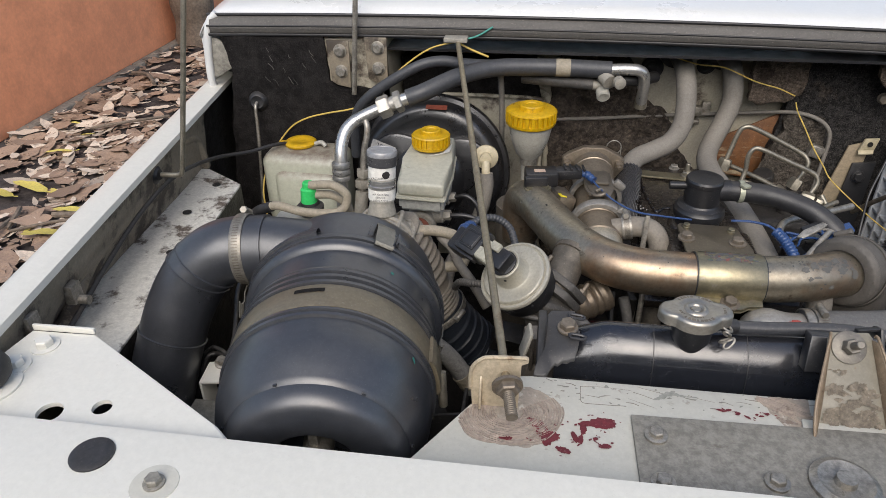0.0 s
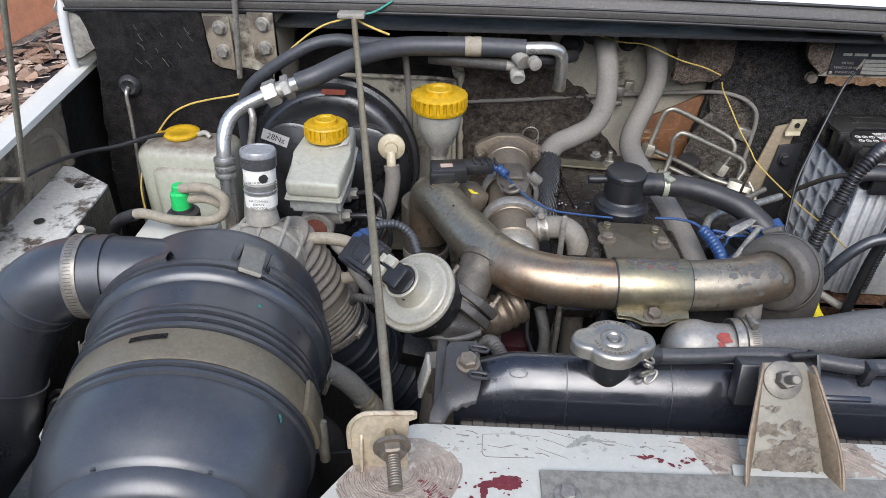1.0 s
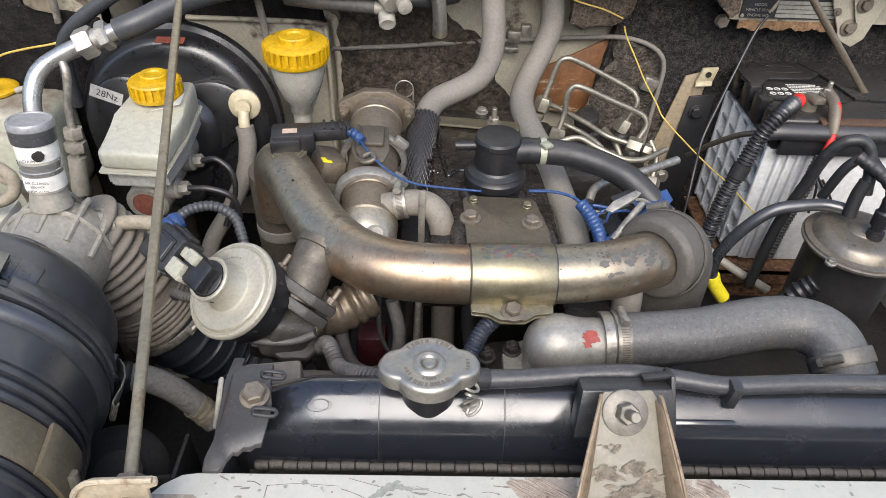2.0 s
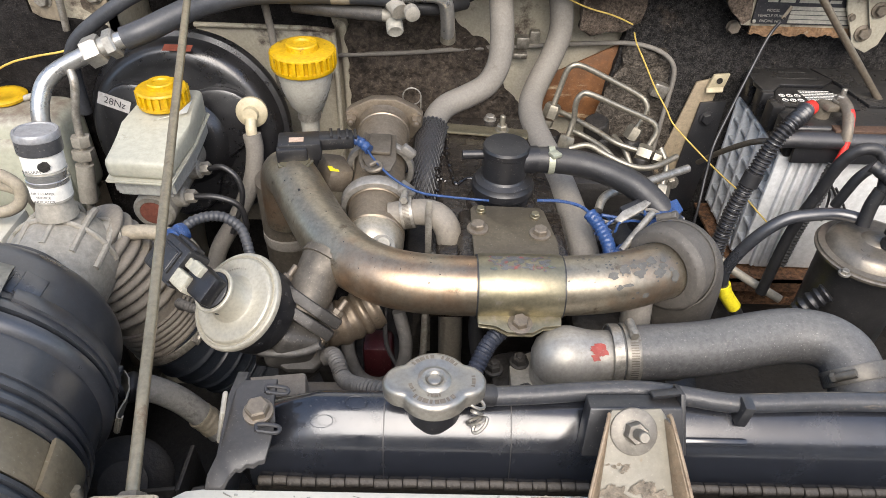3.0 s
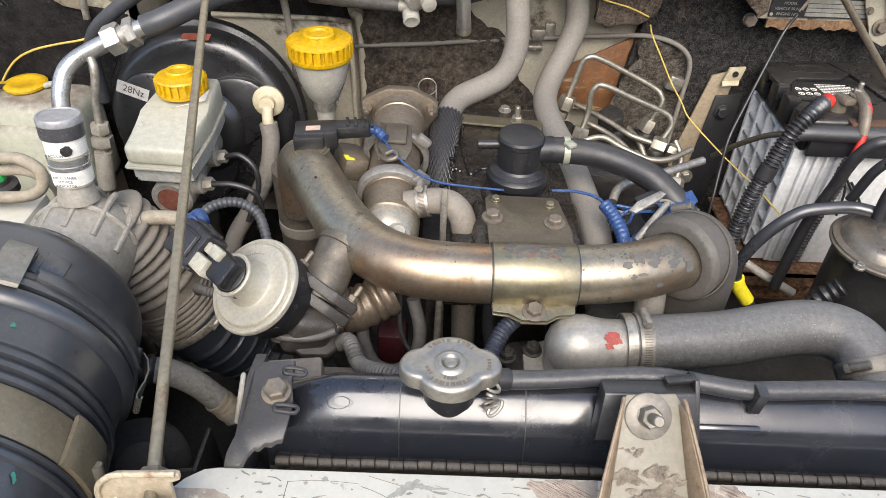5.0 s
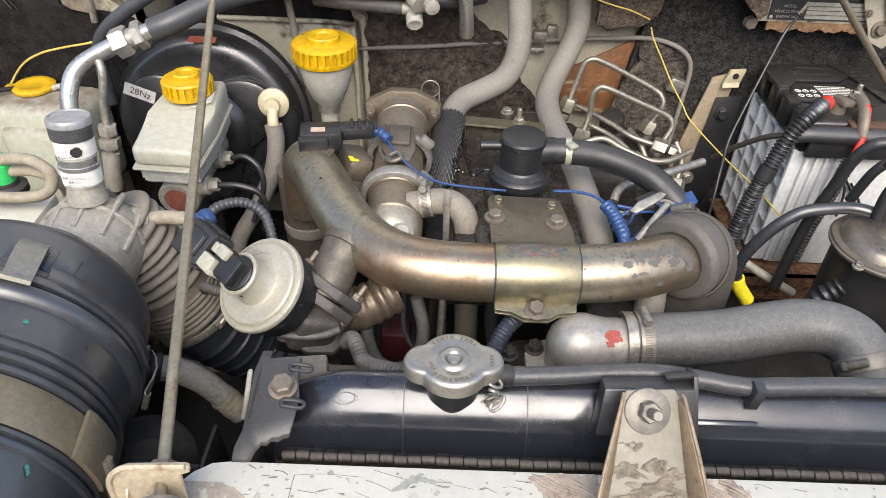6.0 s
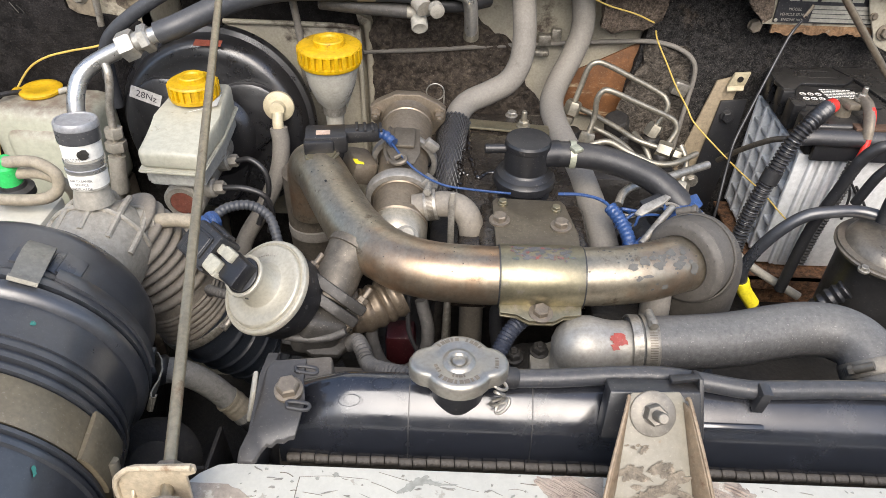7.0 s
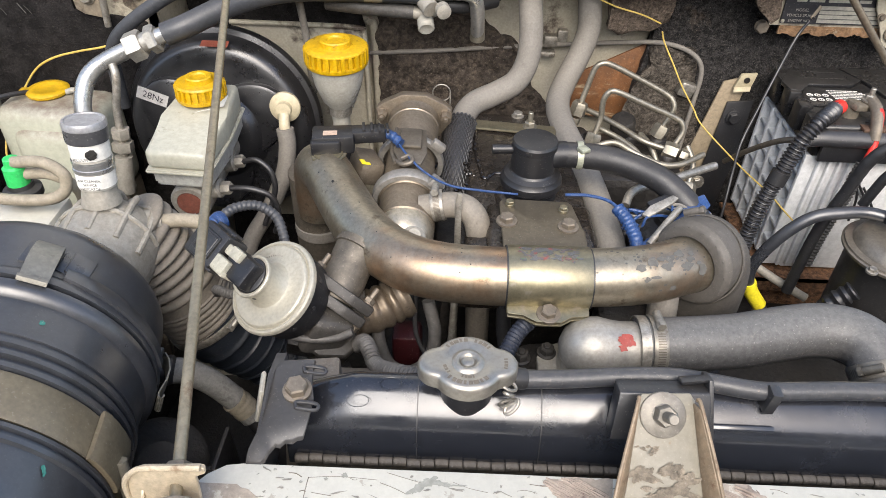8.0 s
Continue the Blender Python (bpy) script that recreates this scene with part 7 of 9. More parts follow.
for x, y, r in ((0.210, 0.766, 0.0068), (0.2665, 0.760, 0.0068), (0.214, 0.793, 0.0042), (0.2645, 0.786, 0.0042)):
    bolt(pl, (x, y, 0.9795), (0, 0, 1), r, r * 0.85, GOLD if r < 0.005 else BOLT, 1.45 if r > 0.005 else 1.1)
bm = bmesh.new()
for k in range(70):
    x, a = 0.2425 + rnd.uniform(-0.026, 0.024), radians(rnd.uniform(-20, 14))
    rx, ra, tilt = rnd.uniform(0.0010, 0.0048), rnd.uniform(0.03, 0.09), rnd.uniform(-0.5, 0.5)
    vs = []
    for i in range(9):
        b, q = 2 * math.pi * i / 9, rnd.uniform(0.6, 1.2)
        ang = a + ra * q * math.sin(b)
        vs.append(bm.verts.new((x + rx * q * math.cos(b) + tilt * (ang - a) * 0.02, 0.697 + 0.0278 * math.sin(ang), 0.972 + 0.0278 * math.cos(ang))))
    bm.faces.new(vs)
tagged(part("old_paint", bm, mat("flaked_paint", (0.085, 0.085, 0.085), 0.6, 0.0, (0.22, 0.045, 0.03), 0.62, 160, second=(0.06, 0.12, 0.05), second_scale=200, second_lo=0.58, second_hi=0.62), clampp), kind="stuff")
CUFF = mat("worn_cuff_rubber", (0.078, 0.070, 0.060), 0.6, 0, (0.055, 0.047, 0.04), 0.35, 50, dust=0.18, dust_col=(0.21, 0.185, 0.15), bump=0.10, specks=0.35, mottle=0.12)
elbow = [(0.371, 0.727, 0.969), (0.382, 0.736, 0.967), (0.393, 0.746, 0.958), (0.400, 0.752, 0.940), (0.402, 0.754, 0.91), (0.402, 0.754, 0.86), (0.402, 0.752, 0.76)]
part("rubber_elbow", sweep(bmesh.new(), elbow, 0.0390, 36, 10, rfun=lambda s, t: 0.90 + 0.10 * min(1, s / 0.006)), CUFF, charge, "dusty rubber elbow")
band(charge, (0.402, 0.754, 0.885), (0, 0.02, -1), 0.0396, 0.012, STEEL, (0.3, -1, 0), teeth=False)
part("elbow_lip", lathe(bmesh.new(), [(-0.0045, 0.0268), (-0.005, 0.0345), (-0.003, 0.0375), (0.002, 0.0395), (0.004, 0.0385)], (0.3735, 0.7275, 0.9690), (0.74, 0.62, -0.10), 44, caps=False), CUFF, charge)
band(charge, (0.3865, 0.740, 0.9640), (0.68, 0.62, -0.40), 0.0396, 0.009, CUFF, (-0.5, 0.3, 0.9))
for k in range(15):
    a = 2 * math.pi * k / 15
    d = frame_of((0.74, 0.62, -0.10)) @ Vector((math.cos(a), math.sin(a), 0))
    part("lip_stud", lathe(bmesh.new(), [(0, 0.0013), (0.0008, 0.0010), (0.001, 0)], Vector((0.3735, 0.7275, 0.9690)) + Vector((0.74, 0.62, -0.10)) * -0.004 + d * 0.0350, (-0.74, -0.62, 0.10), 8), CUFF, charge)


def flakes(bm, u0, u1, r, count, lo, hi, size):
    """Flat ragged flakes lying on the intake pipe between two shares of its length."""
    line = spline(path, 10)
    for k in range(count):
        i = int((u0 + (u1 - u0) * rnd.random()) * (len(line) - 2))
        c, t = line[i], (line[i + 1] - line[i]).normalized()
        up = (Vector((0, 0, 1)) - t * t.z).normalized()
        front = up.cross(t)
        if front.y > 0:
            front = -front
        ang = radians(rnd.gauss((lo + hi) / 2, (hi - lo) / 4))
        s, q = rnd.uniform(0.25, 1.0) * size, rnd.uniform(0.4, 1.0)
        vs = []
        for i in range(11):
            w, m = 2 * math.pi * i / 11, rnd.uniform(0.55, 1.15)
            g = ang + s * q * m * math.sin(w) / r
            vs.append(bm.verts.new(c + t * (s * m * math.cos(w)) + (up * math.cos(g) + front * math.sin(g)) * r))
        bm.faces.new(vs)


bm = bmesh.new()
flakes(bm, 0.82, 0.93, 0.02580, 24, 5, 70, 0.0065)
flakes(bm, 0.76, 0.94, 0.02575, 50, -40, 70, 0.0020)
tagged(part("peeled_coat", bm, mat("slate_primer", (0.105, 0.100, 0.088), 0.55, 0.2, (0.05, 0.045, 0.04), 0.3, 90, bump=0.03), charge), kind="stuff")
bm = bmesh.new()
flakes(bm, 0.18, 0.66, 0.02572, 34, -70, 80, 0.0010)
flakes(bm, 0.18, 0.42, 0.02572, 5, -60, 60, 0.0022)
tagged(part("dark_speck", bm, ENGINE, charge), kind="stuff")
bm = box(bmesh.new(), (0.412, 0.716, 0.885), (0.020, 0.010, 0.012), (0, 12, 0), bevel=0.002)
part("clamp_lug", bm, CAST, charge)

# pressure sensor on the pipe with blue taped loom
sen = thing("pressure_sensor", (0.05, 0.866, 0.99), "black pressure sensor with blue taped wiring", "sensor")
bm = box(box(bmesh.new(), (0.036, 0.857, 1.006), (0.042, 0.027, 0.020), (0, 0, 8), bevel=0.003), (0.030, 0.846, 1.0025), (0.030, 0.014, 0.020), (0, 0, 8), bevel=0.003)
box(bm, (0.070, 0.866, 1.009), (0.036, 0.018, 0.014), (0, 0, 10), bevel=0.003)
for k in range(4):
    box(bm, (0.066 + 0.008 * k, 0.866, 1.0165), (0.003, 0.016, 0.003), (0, 0, 10), bevel=0.0005)
part("housing", bm, BSMALL, sen)
part("tag", box(bmesh.new(), (0.034, 0.852, 1.0165), (0.014, 0.008, 0.0006), (0, 0, 8)), mat("tag_paper", (0.45, 0.33, 0.25), 0.6), sen)
bm = lathe(bmesh.new(), [(-0.004, 0.0175), (0.004, 0.0160), (0.018, 0.0150), (0.022, 0.0150)], (0.032, 0.846, 0.978), (0, -0.1, 1), 24)
slab(bm, [(0.014, 0.842, 0.995), (0.018, 0.832, 0.995), (0.046, 0.832, 0.995), (0.050, 0.842, 0.995), (0.050, 0.868, 0.995), (0.014, 0.868, 0.995)], (0, 0, 0.003), 0.001)
part("boss", bm, GOLD, sen, "gold passivated boss")
part("blue_tape", sweep(bmesh.new(), [(0.083, 0.868, 1.009), (0.094, 0.866, 1.008), (0.104, 0.857, 1.004)], 0.0050, 12, rfun=ribbed(0.006, 0.05)), BLUE, sen)
part("wire", sweep(bmesh.new(), [(0.100, 0.860, 1.005), (0.112, 0.842, 1.0), (0.130, 0.825, 0.992), (0.155, 0.812, 0.986), (0.185, 0.808, 0.984), (0.222, 0.8065, 0.982)], 0.0012, 8), BLUE, sen)
loom = thing("blue_taped_loom", (0.32, 0.78, 0.95), "wiring loom wrapped in bright blue tape", "wiring")
part("wire", sweep(bmesh.new(), [(0.268, 0.806, 0.984), (0.29, 0.803, 0.986), (0.310, 0.795, 0.985), (0.324, 0.780, 0.978)], 0.0016, 8), BLUE, loom)
part("taped_branch", sweep(bmesh.new(), [(0.316, 0.790, 0.982), (0.325, 0.776, 0.976), (0.331, 0.758, 0.968), (0.332, 0.742, 0.955)], 0.0064, 12, rfun=ribbed(0.0045, 0.05)), BLUE, loom)
part("taped_branch", sweep(bmesh.new(), [(0.330, 0.748, 0.962), (0.348, 0.758, 0.968), (0.366, 0.772, 0.974), (0.384, 0.790, 0.978)], 0.0060, 12, rfun=ribbed(0.005, 0.06)), BLUE, loom)
part("tape_flag", slab(bmesh.new(), [(0.372, 0.792, 0.985), (0.398, 0.800, 0.992), (0.402, 0.788, 0.988), (0.388, 0.776, 0.982)], (0, 0, 0.003), 0.001), BLUE, loom)
part("connector", box(bmesh.new(), (0.358, 0.797, 0.985), (0.026, 0.010, 0.009), (12, -14, 22), bevel=0.002), BSMALL, loom)
part("lever", slab(bmesh.new(), [(0.338, 0.782, 0.979), (0.346, 0.789, 0.984), (0.372, 0.800, 0.992), (0.376, 0.797, 0.991), (0.366, 0.789, 0.987), (0.344, 0.778, 0.979)], (0, 0, 0.003), 0.0008), STEEL, loom)
wr = random.Random(41)
for k in range(7):
    a, b = Vector((0.322, 0.782, 0.976)), Vector((0.40, 0.796, 0.986))
    pts = [a.lerp(b, u / 6) + Vector((wr.uniform(-0.006, 0.006), wr.uniform(-0.012, 0.012), wr.uniform(-0.010, 0.006))) for u in range(7)]
    part("loose_wire", sweep(bmesh.new(), pts, wr.uniform(0.0010, 0.0017), 7, 5), (BLUE, BLUE, BRUB, GRUB)[k % 4], loom)
part("pump_lever", sweep(bmesh.new(), [(0.375, 0.840, 0.945), (0.395, 0.830, 0.955), (0.420, 0.822, 0.950)], 0.006, 10), STEEL, loom)
part("pump_body", lathe(bmesh.new(), [(0, 0.030), (0.030, 0.030), (0.036, 0.024), (0.040, 0.012), (0.046, 0.010)], (0.378, 0.845, 0.895), (0.1, -0.2, 1), 28), ENGINE, loom)
part("control_rod", sweep(bmesh.new(), [(0.340, 0.748, 0.972), (0.356, 0.765, 0.982), (0.372, 0.782, 0.990)], 0.0035, 10), STEEL, loom)
part("lever_pipe", sweep(bmesh.new(), [(0.334, 0.826, 0.960), (0.340, 0.838, 0.966), (0.354, 0.850, 0.967), (0.382, 0.865, 0.966), (0.443, 0.900, 0.965)], 0.0045, 12), STEEL, loom)

# exhaust gas valve
egr = thing("egr_valve", (0.03, 0.69, 0.94), "vacuum operated exhaust gas valve with a steel dome", "valve")
EA = Vector((-0.42, -0.42, 0.80)).normalized()
ec = Vector((0.012, 0.668, 0.976))
bm = lathe(bmesh.new(), [(-0.0065, 0.034), (-0.0062, 0.0400), (-0.005, 0.0412), (-0.003, 0.0415), (-0.0008, 0.0410), (0.0004, 0.0400), (0.0006, 0.0384), (-0.0006, 0.0373), (-0.0008, 0.0366), (0.0018, 0.0358), (0.0030, 0.0346), (0.0033, 0.0330), (0.0030, 0.0300), (0.0030, 0.0225), (0.0040, 0.0200), (0.0070, 0.0180), (0.0120, 0.0167), (0.0190, 0.0160), (0.0215, 0.0162), (0.0228, 0.0176), (0.0245, 0.0182), (0.0262, 0.0180), (0.0270, 0.0170), (0.0266, 0.0152), (0.0250, 0.0148), (0.0250, 0)], ec, EA, 64)
part("dome", bm, mat("dome_steel", (0.41, 0.385, 0.315), 0.40, 0.35, (0.26, 0.20, 0.12), 0.10, 60, bump=0.008, mottle=0.04, specks=0.12), egr, "pale zinc plated dome", 24)
GREYIRON = mat("dark_grey_iron", (0.050, 0.046, 0.041), 0.55, 0.1, (0.03, 0.026, 0.022), 0.4, 50, dust=0.06, bump=0.15)
part("dome_insert", lathe(bmesh.new(), [(0.0251, 0.0147), (0.0275, 0.0147), (0.0285, 0.013), (0.0285, 0)], ec, EA, 32), BSMALL, egr)
bm = lathe(bmesh.new(), [(-0.050, 0.020), (-0.040, 0.024), (-0.034, 0.0345), (-0.031, 0.0368), (-0.010, 0.0378), (-0.0066, 0.0378)], ec, EA, 48)
part("diaphragm_base", bm, BSMALL, egr)
for k in range(10):
    a = 2 * math.pi * k / 10 + 0.2
    d = frame_of(EA) @ Vector((math.cos(a), math.sin(a), 0))
    part("vent_hole", lathe(bmesh.new(), [(0, 0.0022), (0.0004, 0.0021)], ec - EA * 0.016 + d * 0.0377, d, 12), BRUB, egr)
part("bleed_hole", lathe(bmesh.new(), [(0, 0.0017), (0.0004, 0.0016)], ec + EA * 0.0165 + (frame_of(EA) @ Vector((0.55, -0.83, 0))) * 0.0162, frame_of(EA) @ Vector((0.55, -0.83, 0.05)), 10), BRUB, egr)
bm = bmesh.new()
for k in range(13):
    a = 1.9 + 0.085 * k
    c = ec + EA * 0.0031 + frame_of(EA) @ Vector((0.0262 * math.cos(a), 0.0262 * math.sin(a), 0))
    lathe(bm, [(0, 0.0007), (0.0003, 0.0006)], c, EA, 6)
tagged(part("stamped_mark", bm, STEEL, egr), kind="stuff")
pd = Vector((-0.7135, 0.7006, -0.0067))
pm = Matrix.Translation(ec + EA * 0.027) @ Matrix((pd, EA.cross(pd), EA)).transposed().to_4x4() @ Matrix.Scale(1.2, 4)
bm = box(bmesh.new(), (0.004, 0, 0.004), (0.026, 0.020, 0.014), bevel=0.003)
bm.transform(pm)
part("plug_base", bm, BSMALL, egr)
bm = box(bmesh.new(), (0.034, 0, 0.006), (0.028, 0.026, 0.020), bevel=0.0022)
slab(bm, [(0.0245, -0.0085, 0.0155), (0.0435, -0.0085, 0.0155), (0.0435, 0.0085, 0.0155), (0.0245, 0.0085, 0.0155)], (0, 0, 0.0022), 0.0008)
box(bm, (0.034, 0.0140, 0.006), (0.022, 0.003, 0.008), bevel=0.0008)
box(bm, (0.034, -0.0140, 0.006), (0.022, 0.003, 0.008), bevel=0.0008)
bm.transform(pm)
plug = part("plug", bm, mat("grey_black_plug", (0.016, 0.0155, 0.016), 0.42, 0, (0.09, 0.075, 0.06), 0.3, 50, bump=0.03, spec=0.7), egr)
bm = sweep(bmesh.new(), [(0.0262, -0.0066, 0.0158), (0.0418, -0.0066, 0.0158), (0.0418, 0.0066, 0.0158), (0.0262, 0.0066, 0.0158), (0.0262, -0.0066, 0.0158)], 0.0007, 6, raw=True)
bm.transform(pm @ Matrix.Translation((0, 0, 0.0019)))
part("raised_square", bm, BSMALL, plug)
bm = box(bmesh.new(), (0.015, 0.0055, 0.0125), (0.015, 0.011, 0.0055), bevel=0.0014)
box(bm, (0.008, -0.0065, 0.0125), (0.011, 0.008, 0.005), bevel=0.0012)
box(bm, (0.0185, -0.0055, 0.0105), (0.007, 0.007, 0.004), bevel=0.001)
box(bm, (0.014, 0.0095, 0.007), (0.014, 0.004, 0.014), bevel=0.001)
bm.transform(pm)
part("lock_clip", bm, mat("dirty_cream_plastic", (0.40, 0.38, 0.30), 0.45, 0, (0.09, 0.075, 0.055), 0.5, 120, bump=0.02), egr, "pale locking clip")
bm = box(bmesh.new(), (0.053, 0.004, 0.000), (0.018, 0.024, 0.018), bevel=0.003)
bm.transform(pm)
part("plug_tail", bm, BSMALL, egr)
part("tape_wrap", sweep(bmesh.new(), [pm @ Vector((0.058, 0.004, 0.0)), (-0.048, 0.706, 1.000), (-0.047, 0.716, 1.000), (-0.040, 0.726, 1.000)], 0.0085, 14, rfun=ribbed(0.008, 0.06)), BLUE, egr, "blue tape wrap")
part("plug_wire", sweep(bmesh.new(), [(-0.043, 0.722, 1.002), (-0.032, 0.734, 1.006), (-0.014, 0.742, 1.004), (0.002, 0.740, 0.994), (0.010, 0.728, 0.980), (0.014, 0.716, 0.965)], 0.0044, 12, rfun=ribbed(0.0042, 0.07)), GREYHOSE, egr)
c1 = ec - EA * 0.045
TUBEM = mat("grimy_tube_steel", (0.115, 0.10, 0.08), 0.5, 0.45, (0.07, 0.058, 0.045), 0.4, 55, bump=0.1, mottle=0.2)
fc, fd = Vector((0.0600, 0.6885, 0.9480)), Vector((0.55, 0.62, 0.56)).normalized()
bm = lathe(bmesh.new(), [(0, 0.021), (0.02, 0.023), (0.05, 0.022)], c1, (0.9, 0.25, -0.35), 24)
box(bm, (0.050, 0.676, 0.925), (0.040, 0.040, 0.045), (10, 25, 20), bevel=0.008, segs=3)
part("valve_body", bm, GREYIRON, egr)
bm = sweep(bmesh.new(), [fc - fd * 0.004, (0.0655, 0.7010, 0.9555), (0.0710, 0.7150, 0.9635), (0.0790, 0.7290, 0.9690)], 0.0195, 26, rfun=lambda s, t: 1.0 + 0.16 * max(0.0, (s - 0.034) / 0.012))
part("outlet_tube", bm, TUBEM, egr, "dull steel outlet tube")
part("tube_lip", lathe(bmesh.new(), [(-0.002, 0.0205), (-0.001, 0.0240), (0.002, 0.0245), (0.003, 0.0215)], (0.0765, 0.7245, 0.9680), (0.45, 0.80, 0.35), 32, caps=False), TUBEM, egr)
bm = bmesh.new()
for z0 in (-0.0105, 0.0015):
    slab(bm, [(x, y, z0) for x, y in ((-0.034, 0.009), (-0.014, 0.0235), (0.014, 0.0235), (0.034, 0.009), (0.034, -0.009), (0.014, -0.0235), (-0.014, -0.0235), (-0.034, -0.009))], (0, 0, 0.0095), 0.002)
fx = Vector((0.62, -0.45, -0.60))
fx = (fx - fd * fx.dot(fd)).normalized()
fr = Matrix((fx, fd.cross(fx), fd)).transposed()
bm.transform(Matrix.Translation(fc) @ fr.to_4x4())
fl = part("flange", bm, GREYIRON, egr)
for k in (-1, 1):
    bolt(fl, fc + fr @ Vector((0.026 * k, 0, 0.011)), fd, 0.0052, 0.005, BOLT, 1.1, 0.010)
    bolt(fl, fc + fr @ Vector((0.026 * k, 0, -0.0105)), -fd, 0.0068, 0.009, BOLT, 1.15)
part("flex_pipe", sweep(bmesh.new(), [(0.066, 0.698, 0.914), (0.0753, 0.700, 0.916), (0.0895, 0.704, 0.917), (0.1043, 0.712, 0.9200), (0.1200, 0.720, 0.9250)], 0.0200, 28, rfun=lambda s, t: 0.92 + 0.15 * abs(math.sin(math.pi * s / 0.0098)) ** 0.7), BRASSY, egr, "brown corrugated steel flex pipe")
bm = slab(bmesh.new(), [(0.030, 0.660, 0.920), (0.036, 0.676, 0.928), (0.058, 0.690, 0.926), (0.076, 0.684, 0.916), (0.080, 0.668, 0.910), (0.070, 0.656, 0.908), (0.048, 0.652, 0.912)], (0.0, 0.002, -0.008), 0.002)
low = part("lower_lug", bm, GREYIRON, egr)
bolt(low, (0.0655, 0.6700, 0.9160), (0.15, -0.35, 0.9), 0.0055, 0.006, BOLT, 1.2, 0.006)
part("name_mark", box(bmesh.new(), (0.046, 0.6640, 0.9235), (0.006, 0.003, 0.0012), (20, 10, 20)), STEEL, low)
part("vacuum_tube", sweep(bmesh.new(), [(0.005, 0.652, 0.940), (0.015, 0.653, 0.936), (0.043, 0.655, 0.928), (0.064, 0.657, 0.929), (0.078, 0.660, 0.934)], 0.0036, 10), GRUBD, egr)
part("signal_wire", sweep(bmesh.new(), [(-0.060, 0.722, 0.915), (-0.052, 0.705, 0.935), (-0.036, 0.690, 0.945), (-0.020, 0.682, 0.950), (-0.010, 0.680, 0.945)], 0.0042, 12, rfun=ribbed(0.0042, 0.10)), GRUBD, egr)
part("vacuum_tube", sweep(bmesh.new(), [(-0.088, 0.765, 0.972), (-0.081, 0.760, 0.962), (-0.067, 0.752, 0.952), (-0.058, 0.745, 0.935), (-0.038, 0.732, 0.914), (-0.020, 0.72, 0.89)], 0.0060, 12), GRUB, egr)
part("ribbed_sleeve", sweep(bmesh.new(), [(0.078, 0.672, 0.905), (0.0874, 0.660, 0.9224), (0.0940, 0.645, 0.928), (0.1007, 0.630, 0.9281), (0.113, 0.612, 0.942), (0.135, 0.598, 0.953), (0.16, 0.592, 0.95)], 0.0066, 16, rfun=ribbed(0.0034, 0.10), step=0.0005), GRUBD, egr, "grey corrugated cable sleeve")

# turbo outlet body beside the engine
VCL = mat("grey_clamp_steel", (0.27, 0.255, 0.23), 0.5, 0.5, (0.11, 0.095, 0.075), 0.4, 70, bump=0.06)
turbo = thing("throttle_body", (0.105, 0.88, 0.93), "dusty alloy throttle body with clamps and flange", "throttle body")
ta = Vector((-0.015, 1, 0.095)).normalized()
to = Vector((0.1130, 0.765, 0.948))
bm = lathe(bmesh.new(), [(-0.012, 0.0), (-0.011, 0.010), (-0.006, 0.020), (0.002, 0.0265), (0.012, 0.0285), (0.020, 0.0280), (0.022, 0.0295), (0.028, 0.0295), (0.030, 0.0275), (0.060, 0.0275), (0.062, 0.030), (0.074, 0.030), (0.076, 0.027), (0.13, 0.0265), (0.135, 0.0285), (0.20, 0.0285), (0.204, 0.030)], to, ta, 44)
part("barrel", bm, CASTW, turbo, angle=25)
part("polished_end", lathe(bmesh.new(), [(-0.0118, 0.0105), (-0.0065, 0.0205), (0.002, 0.0270), (0.012, 0.0289), (0.020, 0.0285)], to, ta, 44, caps=False), mat("warm_alloy", (0.50, 0.44, 0.34), 0.36, 0.8, (0.26, 0.21, 0.15), 0.35, 40, bump=0.08), turbo)
for s, w in ((0.066, 0.013), (0.128, 0.009)):
    bm = lathe(bmesh.new(), [(-w / 2, 0.0302), (-w / 2, 0.0352), (-w / 2 + 0.0015, 0.0362), (w / 2 - 0.0015, 0.0362), (w / 2, 0.0352), (w / 2, 0.0302)], to + ta * s, ta, 44, caps=False)
    box(bm, tuple(to + ta * s + Vector((0.030, -0.004, 0.024))), (0.016, w, 0.010), (0, 40, 0), bevel=0.002)
    part("v_clamp", bm, VCL, turbo)
part("seam_ring", lathe(bmesh.new(), [(0.188, 0.0286), (0.189, 0.0298), (0.192, 0.0298), (0.193, 0.0286)], to, ta, 44, caps=False), CASTW, turbo)
bm = slab(bmesh.new(), [(x, 0, z) for x, z in ((-0.044, 0.002), (-0.044, 0.016), (-0.036, 0.023), (-0.014, 0.034), (0.014, 0.034), (0.036, 0.023), (0.044, 0.016), (0.044, 0.002), (0.03, -0.018), (0.0, -0.030), (-0.03, -0.018))], (0, 0.012, 0), 0.002)
bm.transform(Matrix.Translation(to + ta * 0.205))
fl = part("flange", bm, CASTW, turbo)
for s in (-1, 1):
    bolt(fl, to + ta * 0.205 + Vector((0.037 * s, 0, 0.011)), (0, -1, -0.1), 0.0058, 0.009, CASTW, 1.15, 0.004)
bm = slab(bmesh.new(), [(0.096, 0.905, 0.9925), (0.128, 0.903, 0.9925), (0.131, 0.855, 0.9925), (0.126, 0.838, 0.9905), (0.104, 0.840, 0.9905), (0.096, 0.858, 0.9925)], (0, 0, 0.0025), 0.001)
